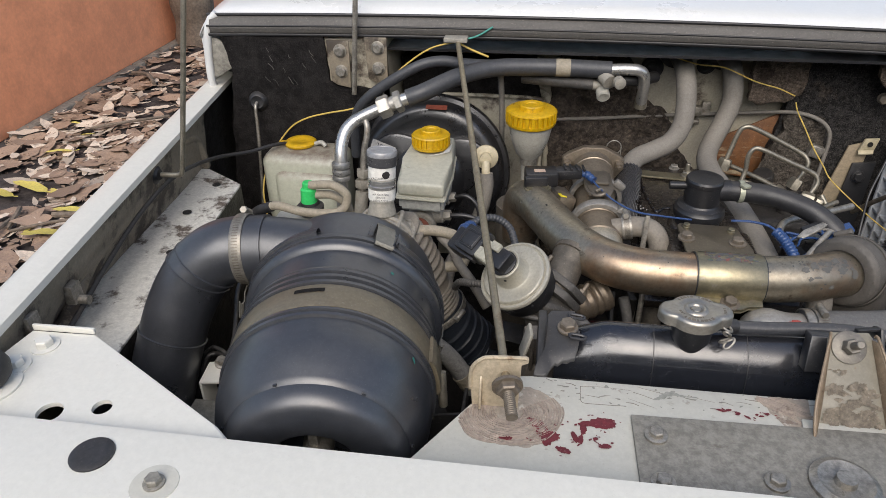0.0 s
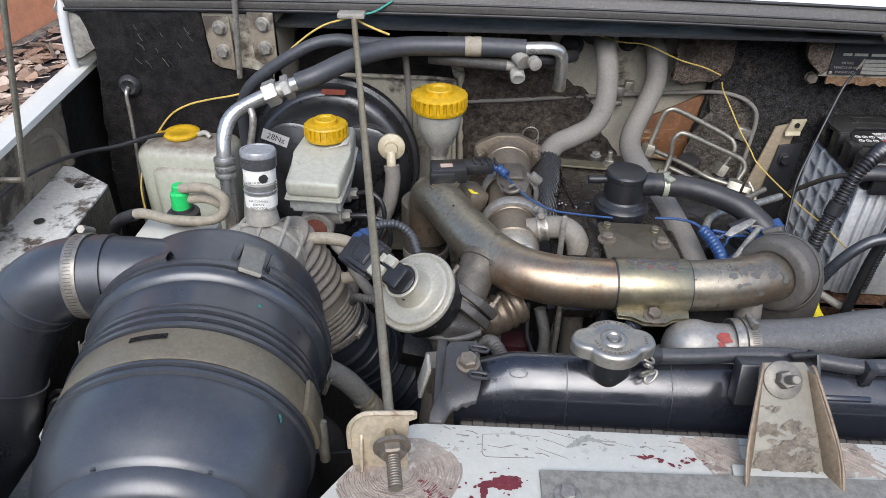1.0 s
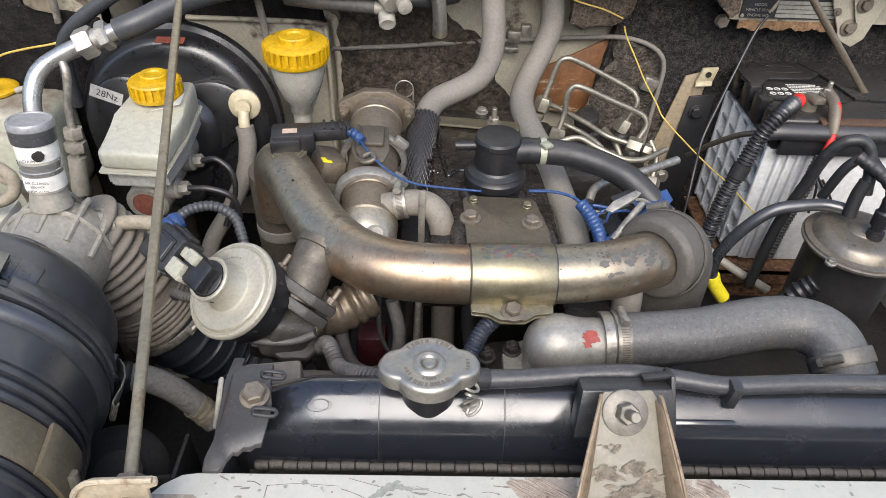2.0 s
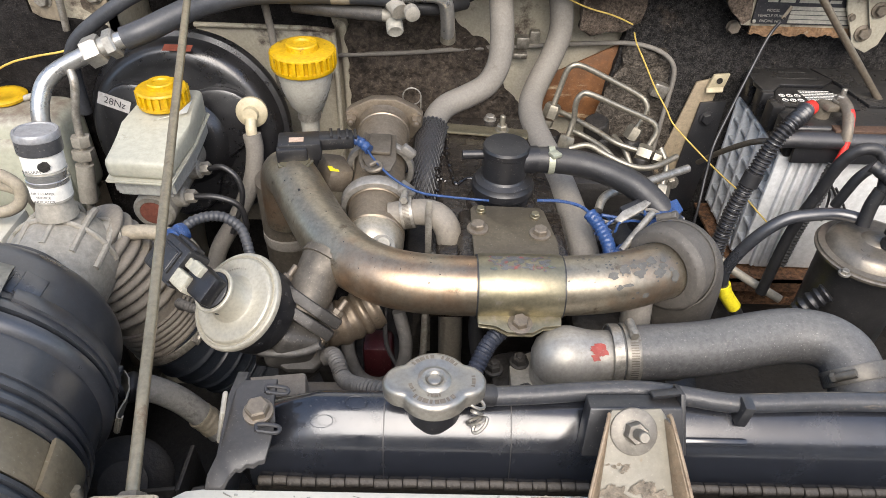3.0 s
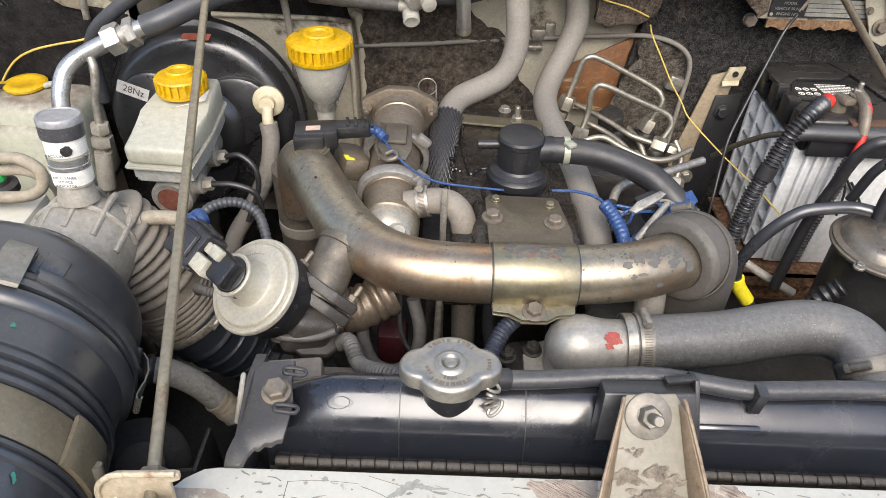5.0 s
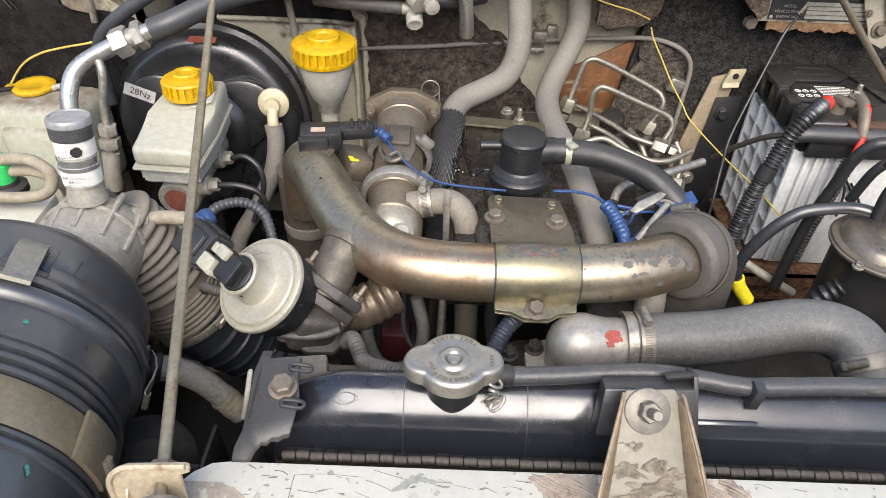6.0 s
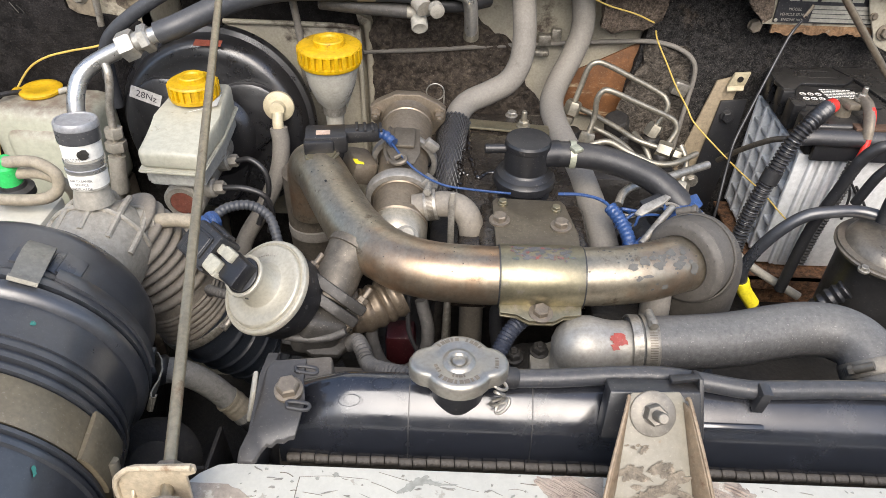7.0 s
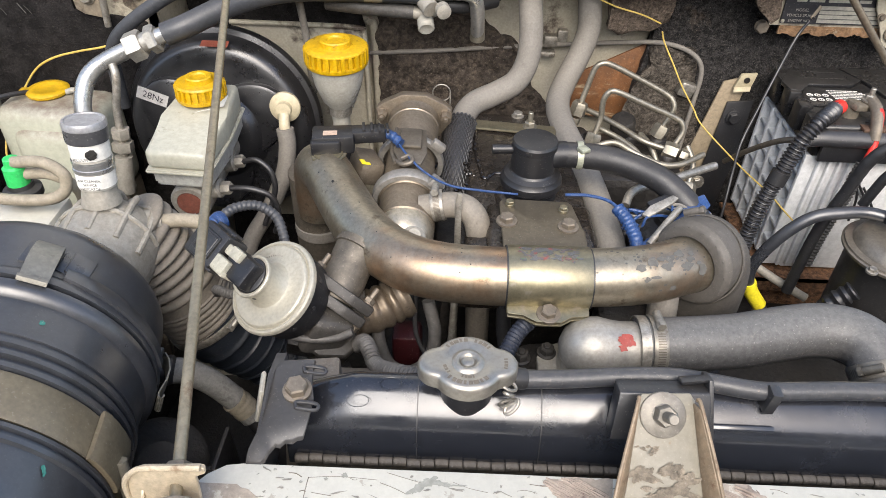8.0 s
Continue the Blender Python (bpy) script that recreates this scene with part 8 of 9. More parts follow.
slab(bm, [(0.101, 0.900, 0.9945), (0.124, 0.899, 0.9945), (0.125, 0.862, 0.9945), (0.102, 0.863, 0.9945)], (0, 0, 0.0045), 0.002)
sweep(bm, [(0.100, 0.842, 0.993), (0.108, 0.834, 0.994), (0.117, 0.835, 0.997), (0.114, 0.842, 0.9995), (0.106, 0.840, 0.997)], 0.0024, 8, 4)
sweep(bm, [(0.0955, 0.905, 0.994), (0.0945, 0.860, 0.994), (0.100, 0.838, 0.993)], 0.0022, 8, 4)
part("heat_shield", bm, DPIPE, turbo)
bm = bmesh.new()
slab(bm, [(0.090, 0.752, 0.958), (0.112, 0.757, 0.962), (0.138, 0.752, 0.954), (0.128, 0.744, 0.946), (0.100, 0.744, 0.946)], (0, -0.004, 0.004), 0.001)
lathe(bm, [(0, 0.012), (0.010, 0.012), (0.012, 0.008), (0.020, 0.006)], (0.122, 0.757, 0.958), (0.15, -0.5, 0.8), 18)
part("end_lever", bm, CAST, turbo)
sm = part("side_motor", box(bmesh.new(), (0.064, 0.878, 0.962), (0.028, 0.040, 0.028), (0, 20, 25), bevel=0.006), BOLT, turbo)
part("motor_tag", box(bmesh.new(), (0.066, 0.862, 0.9775), (0.010, 0.009, 0.0008), (0, 20, 25)), YTAG, sm)
part("dipstick_loop", sweep(bmesh.new(), [(0.1405 + 0.0105 * math.cos(a), 1.0, 0.9905 + 0.0105 * math.sin(a)) for a in [2 * math.pi * i / 18 for i in range(19)]] + [(0.150, 1.0, 0.93)], 0.0008, 6, 2), STEEL, turbo)
drn = thing("coolant_elbow_hose", (0.18, 0.8, 0.88), "grey rubber hose elbow running down the engine", "hose")
part("hose", sweep(bmesh.new(), [(0.128, 0.800, 0.966), (0.146, 0.800, 0.970), (0.160, 0.799, 0.972), (0.172, 0.796, 0.971), (0.181, 0.791, 0.964), (0.1855, 0.786, 0.950), (0.187, 0.783, 0.925), (0.1885, 0.780, 0.880), (0.190, 0.777, 0.82), (0.191, 0.772, 0.72)], 0.0128, 22), GRUBW, drn)
band(drn, (0.145, 0.800, 0.970), (1, 0, 0.2), 0.0138, 0.012, STEEL, (0, 0.2, 1))
part("support_strap", slab(bmesh.new(), [(0.1615, 0.783, 0.985), (0.163, 0.783, 0.996), (0.168, 0.783, 0.996), (0.1685, 0.777, 0.80), (0.1625, 0.777, 0.80)], (0, 0.0025, 0), 0.0008), STEEL, drn)

# heater hoses
ha = thing("heater_hose", (0.2, 1.05, 0.95), "dusty grey heater hose with a braided black sleeve", "hose", "heater hoses")
part("hose", sweep(bmesh.new(), [(0.240, 1.172, 1.085), (0.2425, 1.12, 1.080), (0.2445, 1.085, 1.062), (0.2465, 1.070, 1.030), (0.243, 1.06, 1.003), (0.230, 1.052, 0.982), (0.207, 1.045, 0.970), (0.182, 1.032, 0.963), (0.169, 1.010, 0.958), (0.1635, 0.975, 0.952), (0.161, 0.93, 0.940), (0.160, 0.88, 0.91)], 0.0146, 22), GRUB, ha)
sl = spline([(0.1655, 0.990, 0.955), (0.1625, 0.958, 0.948), (0.161, 0.925, 0.938), (0.160, 0.885, 0.913)], 14)
sleeve = part("braided_sleeve", sweep(bmesh.new(), sl, 0.0168, 24, raw=True), BRUB, ha, "braided black sleeve")
bm = bmesh.new()
for k in range(48):
    way, off = (1 if k % 2 else -1), 2 * math.pi * (k // 2) / 24
    pts = []
    for i, c in enumerate(sl):
        t = (sl[min(i + 1, len(sl) - 1)] - sl[max(i - 1, 0)]).normalized()
        u = t.cross(Vector((1, 0, 0))).normalized()
        v = t.cross(u)
        a = off + way * i * 0.075
        pts.append(c + (u * math.cos(a) + v * math.sin(a)) * (0.0172 + 0.0015 * max(0, (6 - i)) / 6))
    sweep(bm, pts, 0.0008, 5, raw=True)
tagged(part("braid", bm, BPAINT, sleeve), kind="stuff")
hb = thing("heater_hose", (0.3, 1.0, 0.93), "dusty grey heater hose crossing the engine", "hose", "heater hoses")
part("hose", sweep(bmesh.new(), [(0.312, 1.172, 1.085), (0.318, 1.145, 1.075), (0.3235, 1.130, 1.052), (0.3245, 1.122, 1.022), (0.314, 1.108, 0.994), (0.298, 1.085, 0.970), (0.2875, 1.055, 0.958), (0.2865, 1.02, 0.953), (0.292, 0.975, 0.951), (0.300, 0.93, 0.950), (0.3075, 0.88, 0.947), (0.3135, 0.83, 0.942), (0.317, 0.79, 0.936), (0.318, 0.765, 0.928)], 0.0150, 22), GRUB, hb)
part("frayed_end", lathe(bmesh.new(), [(0, 0.017), (0.006, 0.018), (0.012, 0.015)], (0.3175, 0.775, 0.931), (0.02, -1, -0.3), 18), ENGINE, hb)
for x, z in ((0.240, 1.085), (0.312, 1.085)):
    tagged(part("hose_grommet", lathe(bmesh.new(), [(0, 0.026), (0.004, 0.026), (0.006, 0.020)], (x, 1.1745, z), (0, -1, 0), 26), BRUB), "black rubber grommet in the firewall", "grommet")
for x, z, r in ((0.205, 1.058, 0.018), (0.288, 1.066, 0.015)):
    g = thing("firewall_plug", (x, 1.172, z), "round black rubber plug in the firewall", "plug", "firewall plugs")
    part("plug", lathe(bmesh.new(), [(0, r), (0.003, r), (0.005, r * 0.8), (0.003, r * 0.55), (0.006, r * 0.3)], (x, 1.1745, z), (0, -1, 0), 26), BRUB, g)
clipb = thing("pipe_clip", (0.285, 1.168, 0.985), "small steel pipe clip on the firewall", "clip")
bm = box(bmesh.new(), (0.283, 1.165, 0.992), (0.018, 0.014, 0.016), bevel=0.002)
box(bm, (0.299, 1.168, 0.996), (0.014, 0.010, 0.022), bevel=0.002)
box(bm, (0.281, 1.163, 0.974), (0.020, 0.012, 0.008), bevel=0.002)
part("clip", bm, STEEL, clipb)

# coolant hose and thermostat housing
cool = thing("radiator_hose", (0.42, 0.66, 0.92), "thick dusty grey radiator hose with worm clamps", "hose")
part("hose", sweep(bmesh.new(), [(0.318, 0.655, 0.937), (0.344, 0.656, 0.938), (0.40, 0.661, 0.940), (0.445, 0.670, 0.943), (0.472, 0.673, 0.945), (0.495, 0.668, 0.947), (0.509, 0.655, 0.946), (0.514, 0.640, 0.940), (0.518, 0.624, 0.930)], 0.0232, 30), mat("chalky_grey_rubber", (0.078, 0.076, 0.075), 0.48, 0, (0.15, 0.135, 0.115), 0.42, 60, dust=0.42, dust_col=(0.25, 0.24, 0.215), bump=0.10, fine=420, mottle=0.28, mott_scale=190, specks=0.7, stretch=(0.25, 1, 1)), cool)
band(cool, (0.333, 0.6555, 0.9375), (1, 0.03, 0.03), 0.0238, 0.012, CLAMPM, (0, 0.10, 1))
part("clamp_band", lathe(bmesh.new(), [(-0.004, 0.0236), (-0.004, 0.0252), (0.004, 0.0252), (0.004, 0.0236)], (0.321, 0.655, 0.937), (1, 0.03, 0.03), 40, caps=False), STEEL, cool)
band(cool, (0.5150, 0.637, 0.9385), (0.18, -0.80, -0.50), 0.0240, 0.013, WASHER, (-0.6, -0.3, 0.5))
part("metal_neck", sweep(bmesh.new(), [(0.5165, 0.630, 0.934), (0.521, 0.610, 0.920), (0.526, 0.596, 0.905), (0.528, 0.588, 0.85)], 0.0222, 22), mat("tan_neck", (0.15, 0.125, 0.095), 0.6, 0.2, (0.15, 0.12, 0.09), 0.4, 40), cool)
thermo = thing("thermostat_housing", (0.28, 0.655, 0.90), "domed alloy thermostat housing with a red paint mark", "housing")
bm = lathe(bmesh.new(), [(-0.028, 0.0), (-0.0265, 0.009), (-0.022, 0.017), (-0.014, 0.0235), (-0.003, 0.0265), (0.006, 0.0262), (0.016, 0.0235), (0.024, 0.0222), (0.045, 0.0215)], (0.281, 0.653, 0.934), (1, 0.04, 0.02), 40)
lathe(bm, [(-0.045, 0.027), (0.0, 0.0262)], (0.281, 0.656, 0.930), (0, 0.1, 1), 30)
part("dome", bm, mat("satin_alloy", (0.40, 0.375, 0.33), 0.48, 0.6, (0.2, 0.165, 0.13), 0.2, 60, bump=0.08, mottle=0.1), thermo)
bm = slab(bmesh.new(), [(0.238, 0.640, 0.897), (0.244, 0.632, 0.897), (0.262, 0.626, 0.897), (0.30, 0.626, 0.897), (0.318, 0.64, 0.897), (0.318, 0.672, 0.897), (0.30, 0.684, 0.897), (0.262, 0.684, 0.897), (0.244, 0.674, 0.897), (0.238, 0.664, 0.897)], (0, 0, 0.012), 0.002)
part("flange", bm, CAST, thermo)
for x, y in ((0.247, 0.668), (0.250, 0.634), (0.224, 0.66)):
    bolt(thermo, (x, y, 0.909), (0, 0, 1), 0.0065, 0.007, GRIMY, 1.3, 0.002)
bm = bmesh.new()
for k in range(9):
    s, a = 0.018 + 0.014 * rnd.random(), radians(rnd.uniform(15, 45))
    r = 0.0236
    c = Vector((0.281 + s, 0.653 - r * math.sin(a), 0.934 + r * math.cos(a) + 0.0004))
    bs = bmesh.new()
    blob(bs, 0, 0, 0, 0.004, 0.0025, 0, 10, 0.4)
    bs.transform(Matrix.Translation(c) @ Matrix.Rotation(a, 4, 'X'))
    merge(bm, bs)
part("paint_mark", bm, mat("dull_red_paint", (0.33, 0.06, 0.045), 0.6, 0, (0.2, 0.08, 0.06), 0.3, 100), thermo)
part("taped_cable", sweep(bmesh.new(), [(0.232, 0.675, 0.945), (0.218, 0.660, 0.940), (0.205, 0.640, 0.925), (0.19, 0.625, 0.90)], 0.0072, 14, rfun=ribbed(0.0034, 0.07)), mat("blue_grey_sleeve", (0.028, 0.033, 0.048), 0.55, 0, (0.1, 0.1, 0.1), 0.4, 60), thermo)
part("vertical_hose", sweep(bmesh.new(), [(0.352, 0.720, 0.955), (0.354, 0.712, 0.93), (0.352, 0.70, 0.89), (0.35, 0.69, 0.80)], 0.0135, 18), GRUB, thermo)

# ---------------------------------------------------------------- injector and brake pipes
inj = thing("injector_pipes", (0.37, 1.03, 0.90), "bright bent steel injector pipes with union nuts", "pipes")


def fuel_pipe(pts, r=0.0035, ends=(True, True), material=ZINC):
    p = part("fuel_pipe", sweep(bmesh.new(), pts, r, 12, 6), material, inj)
    for e, a, b in ((ends[0], pts[0], pts[1]), (ends[1], pts[-1], pts[-2])):
        if e:
            d = (Vector(a) - Vector(b)).normalized()
            part("union_nut", hexnut(hexnut(bmesh.new(), Vector(a) + d * 0.014, -d, 0.0105, 0.017), Vector(a) + d * 0.018, d, 0.008, 0.01), ZINC, p)


fuel_pipe([(0.3165, 1.055, 0.954), (0.322, 1.058, 0.975), (0.328, 1.060, 0.999), (0.335, 1.060, 1.007), (0.348, 1.060, 1.006), (0.385, 1.060, 0.989), (0.422, 1.058, 0.971), (0.432, 1.054, 0.963), (0.434, 1.050, 0.952), (0.424, 1.046, 0.930)])
fuel_pipe([(0.3315, 1.012, 0.934), (0.337, 1.018, 0.955), (0.337, 1.020, 0.978), (0.343, 1.021, 0.989), (0.354, 1.020, 0.989), (0.39, 1.020, 0.974), (0.428, 1.020, 0.958), (0.438, 1.018, 0.951), (0.440, 1.014, 0.940), (0.429, 1.008, 0.920)])
fuel_pipe([(0.326, 1.07, 0.940), (0.345, 1.055, 0.938), (0.372, 1.030, 0.934), (0.392, 1.010, 0.930), (0.420, 1.0, 0.925)], 0.0035, (False, True))
fuel_pipe([(0.340, 1.035, 0.932), (0.362, 1.02, 0.928), (0.380, 1.0, 0.924), (0.392, 0.985, 0.915)], 0.0035, (False, True))
fuel_pipe([(0.330, 0.985, 0.935), (0.352, 0.985, 0.940), (0.375, 0.972, 0.934), (0.405, 0.962, 0.926), (0.430, 0.965, 0.925), (0.462, 0.985, 0.928)], 0.0037, (False, False))
fuel_pipe([(0.395, 1.035, 0.925), (0.405, 1.01, 0.920), (0.415, 0.985, 0.90)], 0.0037, (False, True))
fuel_pipe([(0.445, 1.0, 0.93), (0.452, 0.985, 0.915), (0.446, 0.965, 0.895)], 0.0035, (False, True))
bm = bmesh.new()
box(bm, (0.375, 1.01, 0.86), (0.13, 0.12, 0.10), bevel=0.012)
for x, y in ((0.318, 1.05), (0.333, 1.0), (0.42, 1.04), (0.425, 1.0), (0.395, 0.98), (0.385, 1.045)):
    lathe(bm, [(0, 0.013), (0.03, 0.0125), (0.034, 0.010)], (x, y, 0.885), (0, 0, 1), 18)
lathe(bm, [(0, 0.016), (0.028, 0.016), (0.032, 0.013), (0.032, 0)], (0.378, 1.055, 0.91), (-0.2, -0.3, 1), 24)
part("pump_head", bm, ENGINE, inj)

bl = thing("brake_line", (0.3, 1.165, 0.95), "thin grey steel brake line clipped to the firewall", "pipe")
part("pipe", sweep(bmesh.new(), [(0.022, 1.158, 0.955), (0.030, 1.160, 0.966), (0.071, 1.160, 0.970), (0.13, 1.160, 0.974), (0.212, 1.162, 0.981), (0.304, 1.162, 0.988), (0.37, 1.155, 0.996), (0.42, 1.135, 1.006), (0.452, 1.125, 1.003), (0.474, 1.12, 0.990), (0.482, 1.118, 0.968), (0.480, 1.116, 0.92), (0.476, 1.11, 0.86)], 0.0032, 10), GRUB, bl)
part("tee_block", box(bmesh.new(), (0.468, 1.122, 0.948), (0.022, 0.014, 0.020), (0, 18, 0), bevel=0.003), STEEL, bl)
rim = thing("pressed_rim", (0.0, 1.17, 1.0), "grey pressed rim of the firewall opening", "trim")
part("rim", sweep(bmesh.new(), [(-0.05, 1.165, 1.025), (0.01, 1.165, 1.018), (0.035, 1.165, 1.010), (0.042, 1.165, 0.995), (0.044, 1.165, 0.90), (0.044, 1.165, 0.75)], 0.006, 10), FIREW, rim)
bm = slab(bmesh.new(), [(-0.145, 1.1365, 1.014), (0.018, 1.1365, 1.012), (0.030, 1.1365, 1.002), (0.033, 1.1365, 0.99), (0.034, 1.1365, 0.70), (-0.145, 1.1365, 0.70)], (0, 0.003, 0), 0.0008)
part("pressed_panel", bm, FIREW, rim, "dirty beige pressed panel")
part("folded_edge", sweep(bmesh.new(), [(-0.145, 1.134, 1.0155), (0.016, 1.134, 1.0135), (0.029, 1.134, 1.005), (0.0335, 1.134, 0.99), (0.0345, 1.134, 0.75)], 0.0035, 10), FIREW, rim)
tri = thing("rust_patch_plate", (0.36, 1.16, 0.9), "rusty brown streaked sheet metal corner", "sheet metal")
part("plate", slab(bmesh.new(), [(0.306, 1.158, 0.890), (0.318, 1.158, 0.945), (0.350, 1.157, 0.962), (0.416, 1.152, 1.000), (0.424, 1.150, 0.96), (0.395, 1.152, 0.88)], (0, 0.004, 0), 0.001), mat("streaked_rust", (0.17, 0.072, 0.026), 0.6, 0.0, (0.46, 0.38, 0.25), 0.52, 26, bump=0.08, mottle=0.3, mott_scale=60, stretch=(0.30, 1, 2.4)), tri)

stp = thing("support_strip", (0.53, 1.13, 0.85), "tan steel support strip with a tab on the felt", "bracket")
bm = slab(bmesh.new(), [(0.520, 1.132, 0.955), (0.553, 1.132, 0.965), (0.546, 1.132, 0.90), (0.532, 1.130, 0.84), (0.528, 1.128, 0.75), (0.478, 1.128, 0.75), (0.500, 1.13, 0.86)], (0, 0.004, 0), 0.001)
part("strip", bm, mat("tan_steel", (0.30, 0.24, 0.16), 0.6, 0.1, (0.12, 0.08, 0.05), 0.45, 30, bump=0.15), stp)
bm = slab(bmesh.new(), [(0.533, 1.126, 0.948), (0.556, 1.126, 0.950), (0.559, 1.124, 0.972), (0.538, 1.124, 0.970)], (0, 0.005, 0), 0.001)
slab(bm, [(0.533, 1.126, 0.949), (0.5555, 1.126, 0.951), (0.554, 1.121, 0.947), (0.532, 1.121, 0.945)], (0, 0, 0.002), 0.0004)
part("tab", bm, CREAMPL, stp)
part("tab_hole", lathe(bmesh.new(), [(0, 0.0042), (0.0008, 0.004)], (0.5470, 1.1242, 0.962), (0, -1, 0.1), 14), ENGINE, stp)
bm = slab(bmesh.new(), [(0.531, 1.126, 0.928), (0.566, 1.126, 0.932), (0.564, 1.124, 0.83), (0.556, 1.122, 0.75), (0.518, 1.122, 0.75), (0.522, 1.124, 0.83)], (0, 0.004, 0), 0.001)
pl2 = part("black_plate", bm, BPAINT, stp)
bolt(pl2, (0.5445, 1.124, 0.906), (0, -1, 0.1), 0.008, 0.006, BPAINT, 1.3)
bolt(pl2, (0.520, 1.121, 0.800), (0, -1, 0.1), 0.008, 0.006, STEEL, 1.3)

# ---------------------------------------------------------------- type plate
tp = thing("type_plate", (0.61, 1.1, 1.06), "stamped vehicle type plate on a cream bracket", "plate")
bm = slab(bmesh.new(), [(0.543, 1.105, 1.0455), (0.83, 1.105, 1.0440), (0.83, 1.105, 1.125), (0.536, 1.105, 1.125)], (0, 0.006, 0), 0.001)
part("bracket_plate", bm, FIREW, tp)
bm = slab(bmesh.new(), [(0.554, 1.1015, 1.0495), (0.681, 1.1015, 1.0495), (0.681, 1.1015, 1.116), (0.552, 1.1015, 1.116)], (0, 0.003, 0), 0.0006)
pl3 = part("plate", bm, INK, tp, "black and silver stamped plate")
for k in range(4):
    z = 1.0515 + 0.0054 * k
    part("blank_field", slab(bmesh.new(), [(0.5975, 1.1008, z), (0.678, 1.1008, z), (0.678, 1.1008, z + 0.0044), (0.5975, 1.1008, z + 0.0044)], (0, 0.0008, 0)), TIN, pl3)
for k, word in enumerate(("ENGINE NO.", "VEHICLE SR.NO.", "MODEL")):
    letters(word, (0.576, 1.1008, 1.0535 + 0.0066 * k), (1, 0, 0), (0, 0, 1), 0.0036, TIN, pl3)
for x, w in ((0.572, 0.012), (0.590, 0.018), (0.618, 0.028), (0.648, 0.014)):
    part("name_bar", box(bmesh.new(), (x, 1.1012, 1.0785), (w, 0.0008, 0.0036)), TIN, pl3)
for x, z in ((0.5565, 1.0525), (0.6785, 1.0525)):
    part("rivet", lathe(bmesh.new(), [(0, 0.0024), (0.0012, 0.0020), (0.0016, 0)], (x, 1.1015, z), (0, -1, 0), 12), TIN, pl3)
FRAY = mat("rust_stained_fringe", (0.23, 0.135, 0.07), 0.9, 0, (0.36, 0.28, 0.18), 0.4, 60, bump=0.6, mottle=0.4, specks=0.4)
low = [(0.556 + 0.0033 * k, 1.104, 1.0335 + 0.003 * rnd.random() + 0.0015 * math.sin(k * 0.7)) for k in range(40)]
bm = slab(bmesh.new(), low + [(0.684, 1.104, 1.0455), (0.556, 1.104, 1.0455)], (0, 0.004, 0))
part("frayed_edge", bm, FRAY, tp, "rust-stained frayed felt edge under the plate")
bolt(tp, (0.5370, 1.112, 1.041), (0, -1, 0.1), 0.0082, 0.007, BOLT, 1.0)
hg = thing("hinge", (0.70, 1.09, 1.05), "dirty cream bonnet hinge arm with rusty bolts", "hinge")
bm = slab(bmesh.new(), [(0.655, 1.094, 1.090), (0.661, 1.094, 1.072), (0.678, 1.094, 1.041), (0.683, 1.094, 1.028), (0.704, 1.094, 1.019), (0.716, 1.094, 1.030), (0.722, 1.094, 1.060), (0.735, 1.094, 1.125), (0.660, 1.094, 1.125)], (0, 0.004, 0), 0.001)
arm = part("hinge_leaf", bm, FIREW, hg)
part("fold", slab(bmesh.new(), [(0.6765, 1.089, 1.090), (0.6945, 1.089, 1.052), (0.6970, 1.094, 1.051), (0.6790, 1.094, 1.090)], (0.0015, 0, 0), 0.0005), FIREW, arm)
for x, z, r in ((0.6905, 1.0446, 0.0068), (0.6995, 1.0735, 0.0065), (0.6690, 1.0636, 0.0032)):
    bolt(arm, (x, 1.0930, z), (0, -1, 0.1), r, r * 0.8, BOLT, 1.5)
lat = thing("latch_rod", (0.56, 1.05, 0.95), "thin black rod with a steel tip by the battery", "rod")
part("rod", sweep(bmesh.new(), [(0.5785, 1.080, 1.061), (0.567, 1.075, 1.041), (0.5461, 1.05, 1.0031), (0.527, 1.025, 0.969), (0.5091, 1.0, 0.9367), (0.5039, 0.985, 0.9029), (0.498, 0.965, 0.8655), (0.494, 0.95, 0.80)], 0.0018, 10), BPAINT, lat)
bm = sweep(bmesh.new(), [(0.5880, 1.084, 1.078), (0.5800, 1.081, 1.064)], 0.0036, 10, flat=0.5)
tipp = part("tip", bm, INNER, lat)
part("slot", box(bmesh.new(), (0.5815, 1.0775, 1.0655), (0.004, 0.002, 0.0022), (0, 20, 0)), ENGINE, tipp)
lat2 = thing("bonnet_stay", (0.66, 1.03, 1.06), "dull brown bonnet stay rod beside the plate", "stay rod")
part("rod", sweep(bmesh.new(), [(0.576, 1.04, 1.125), (0.6033, 1.04, 1.0958), (0.6259, 1.04, 1.0719), (0.6797, 1.04, 1.0158), (0.704, 1.04, 0.9904), (0.745, 1.035, 0.948)], 0.0042, 12), CASTW, lat2)

# ---------------------------------------------------------------- battery
bat = thing("car_battery", (0.70, 1.04, 0.765), "white car battery with ribbed end and black lid", "battery")
part("case", box(bmesh.new(), (0.713, 1.049, 0.852), (0.224, 0.153, 0.174), bevel=0.004), BATW, bat, "white ribbed case")
bm = bmesh.new()
for k in range(6):
    y = 0.976 + 0.0292 * k
    box(bm, (0.590, y, 0.855), (0.024, 0.0060, 0.170), bevel=0.0012)
for k in range(7):
    box(bm, (0.5905, 1.049, 0.772 + 0.0275 * k), (0.022, 0.146, 0.0050), bevel=0.0012)
part("end_ribs", bm, BATW, bat)
bm = bmesh.new()
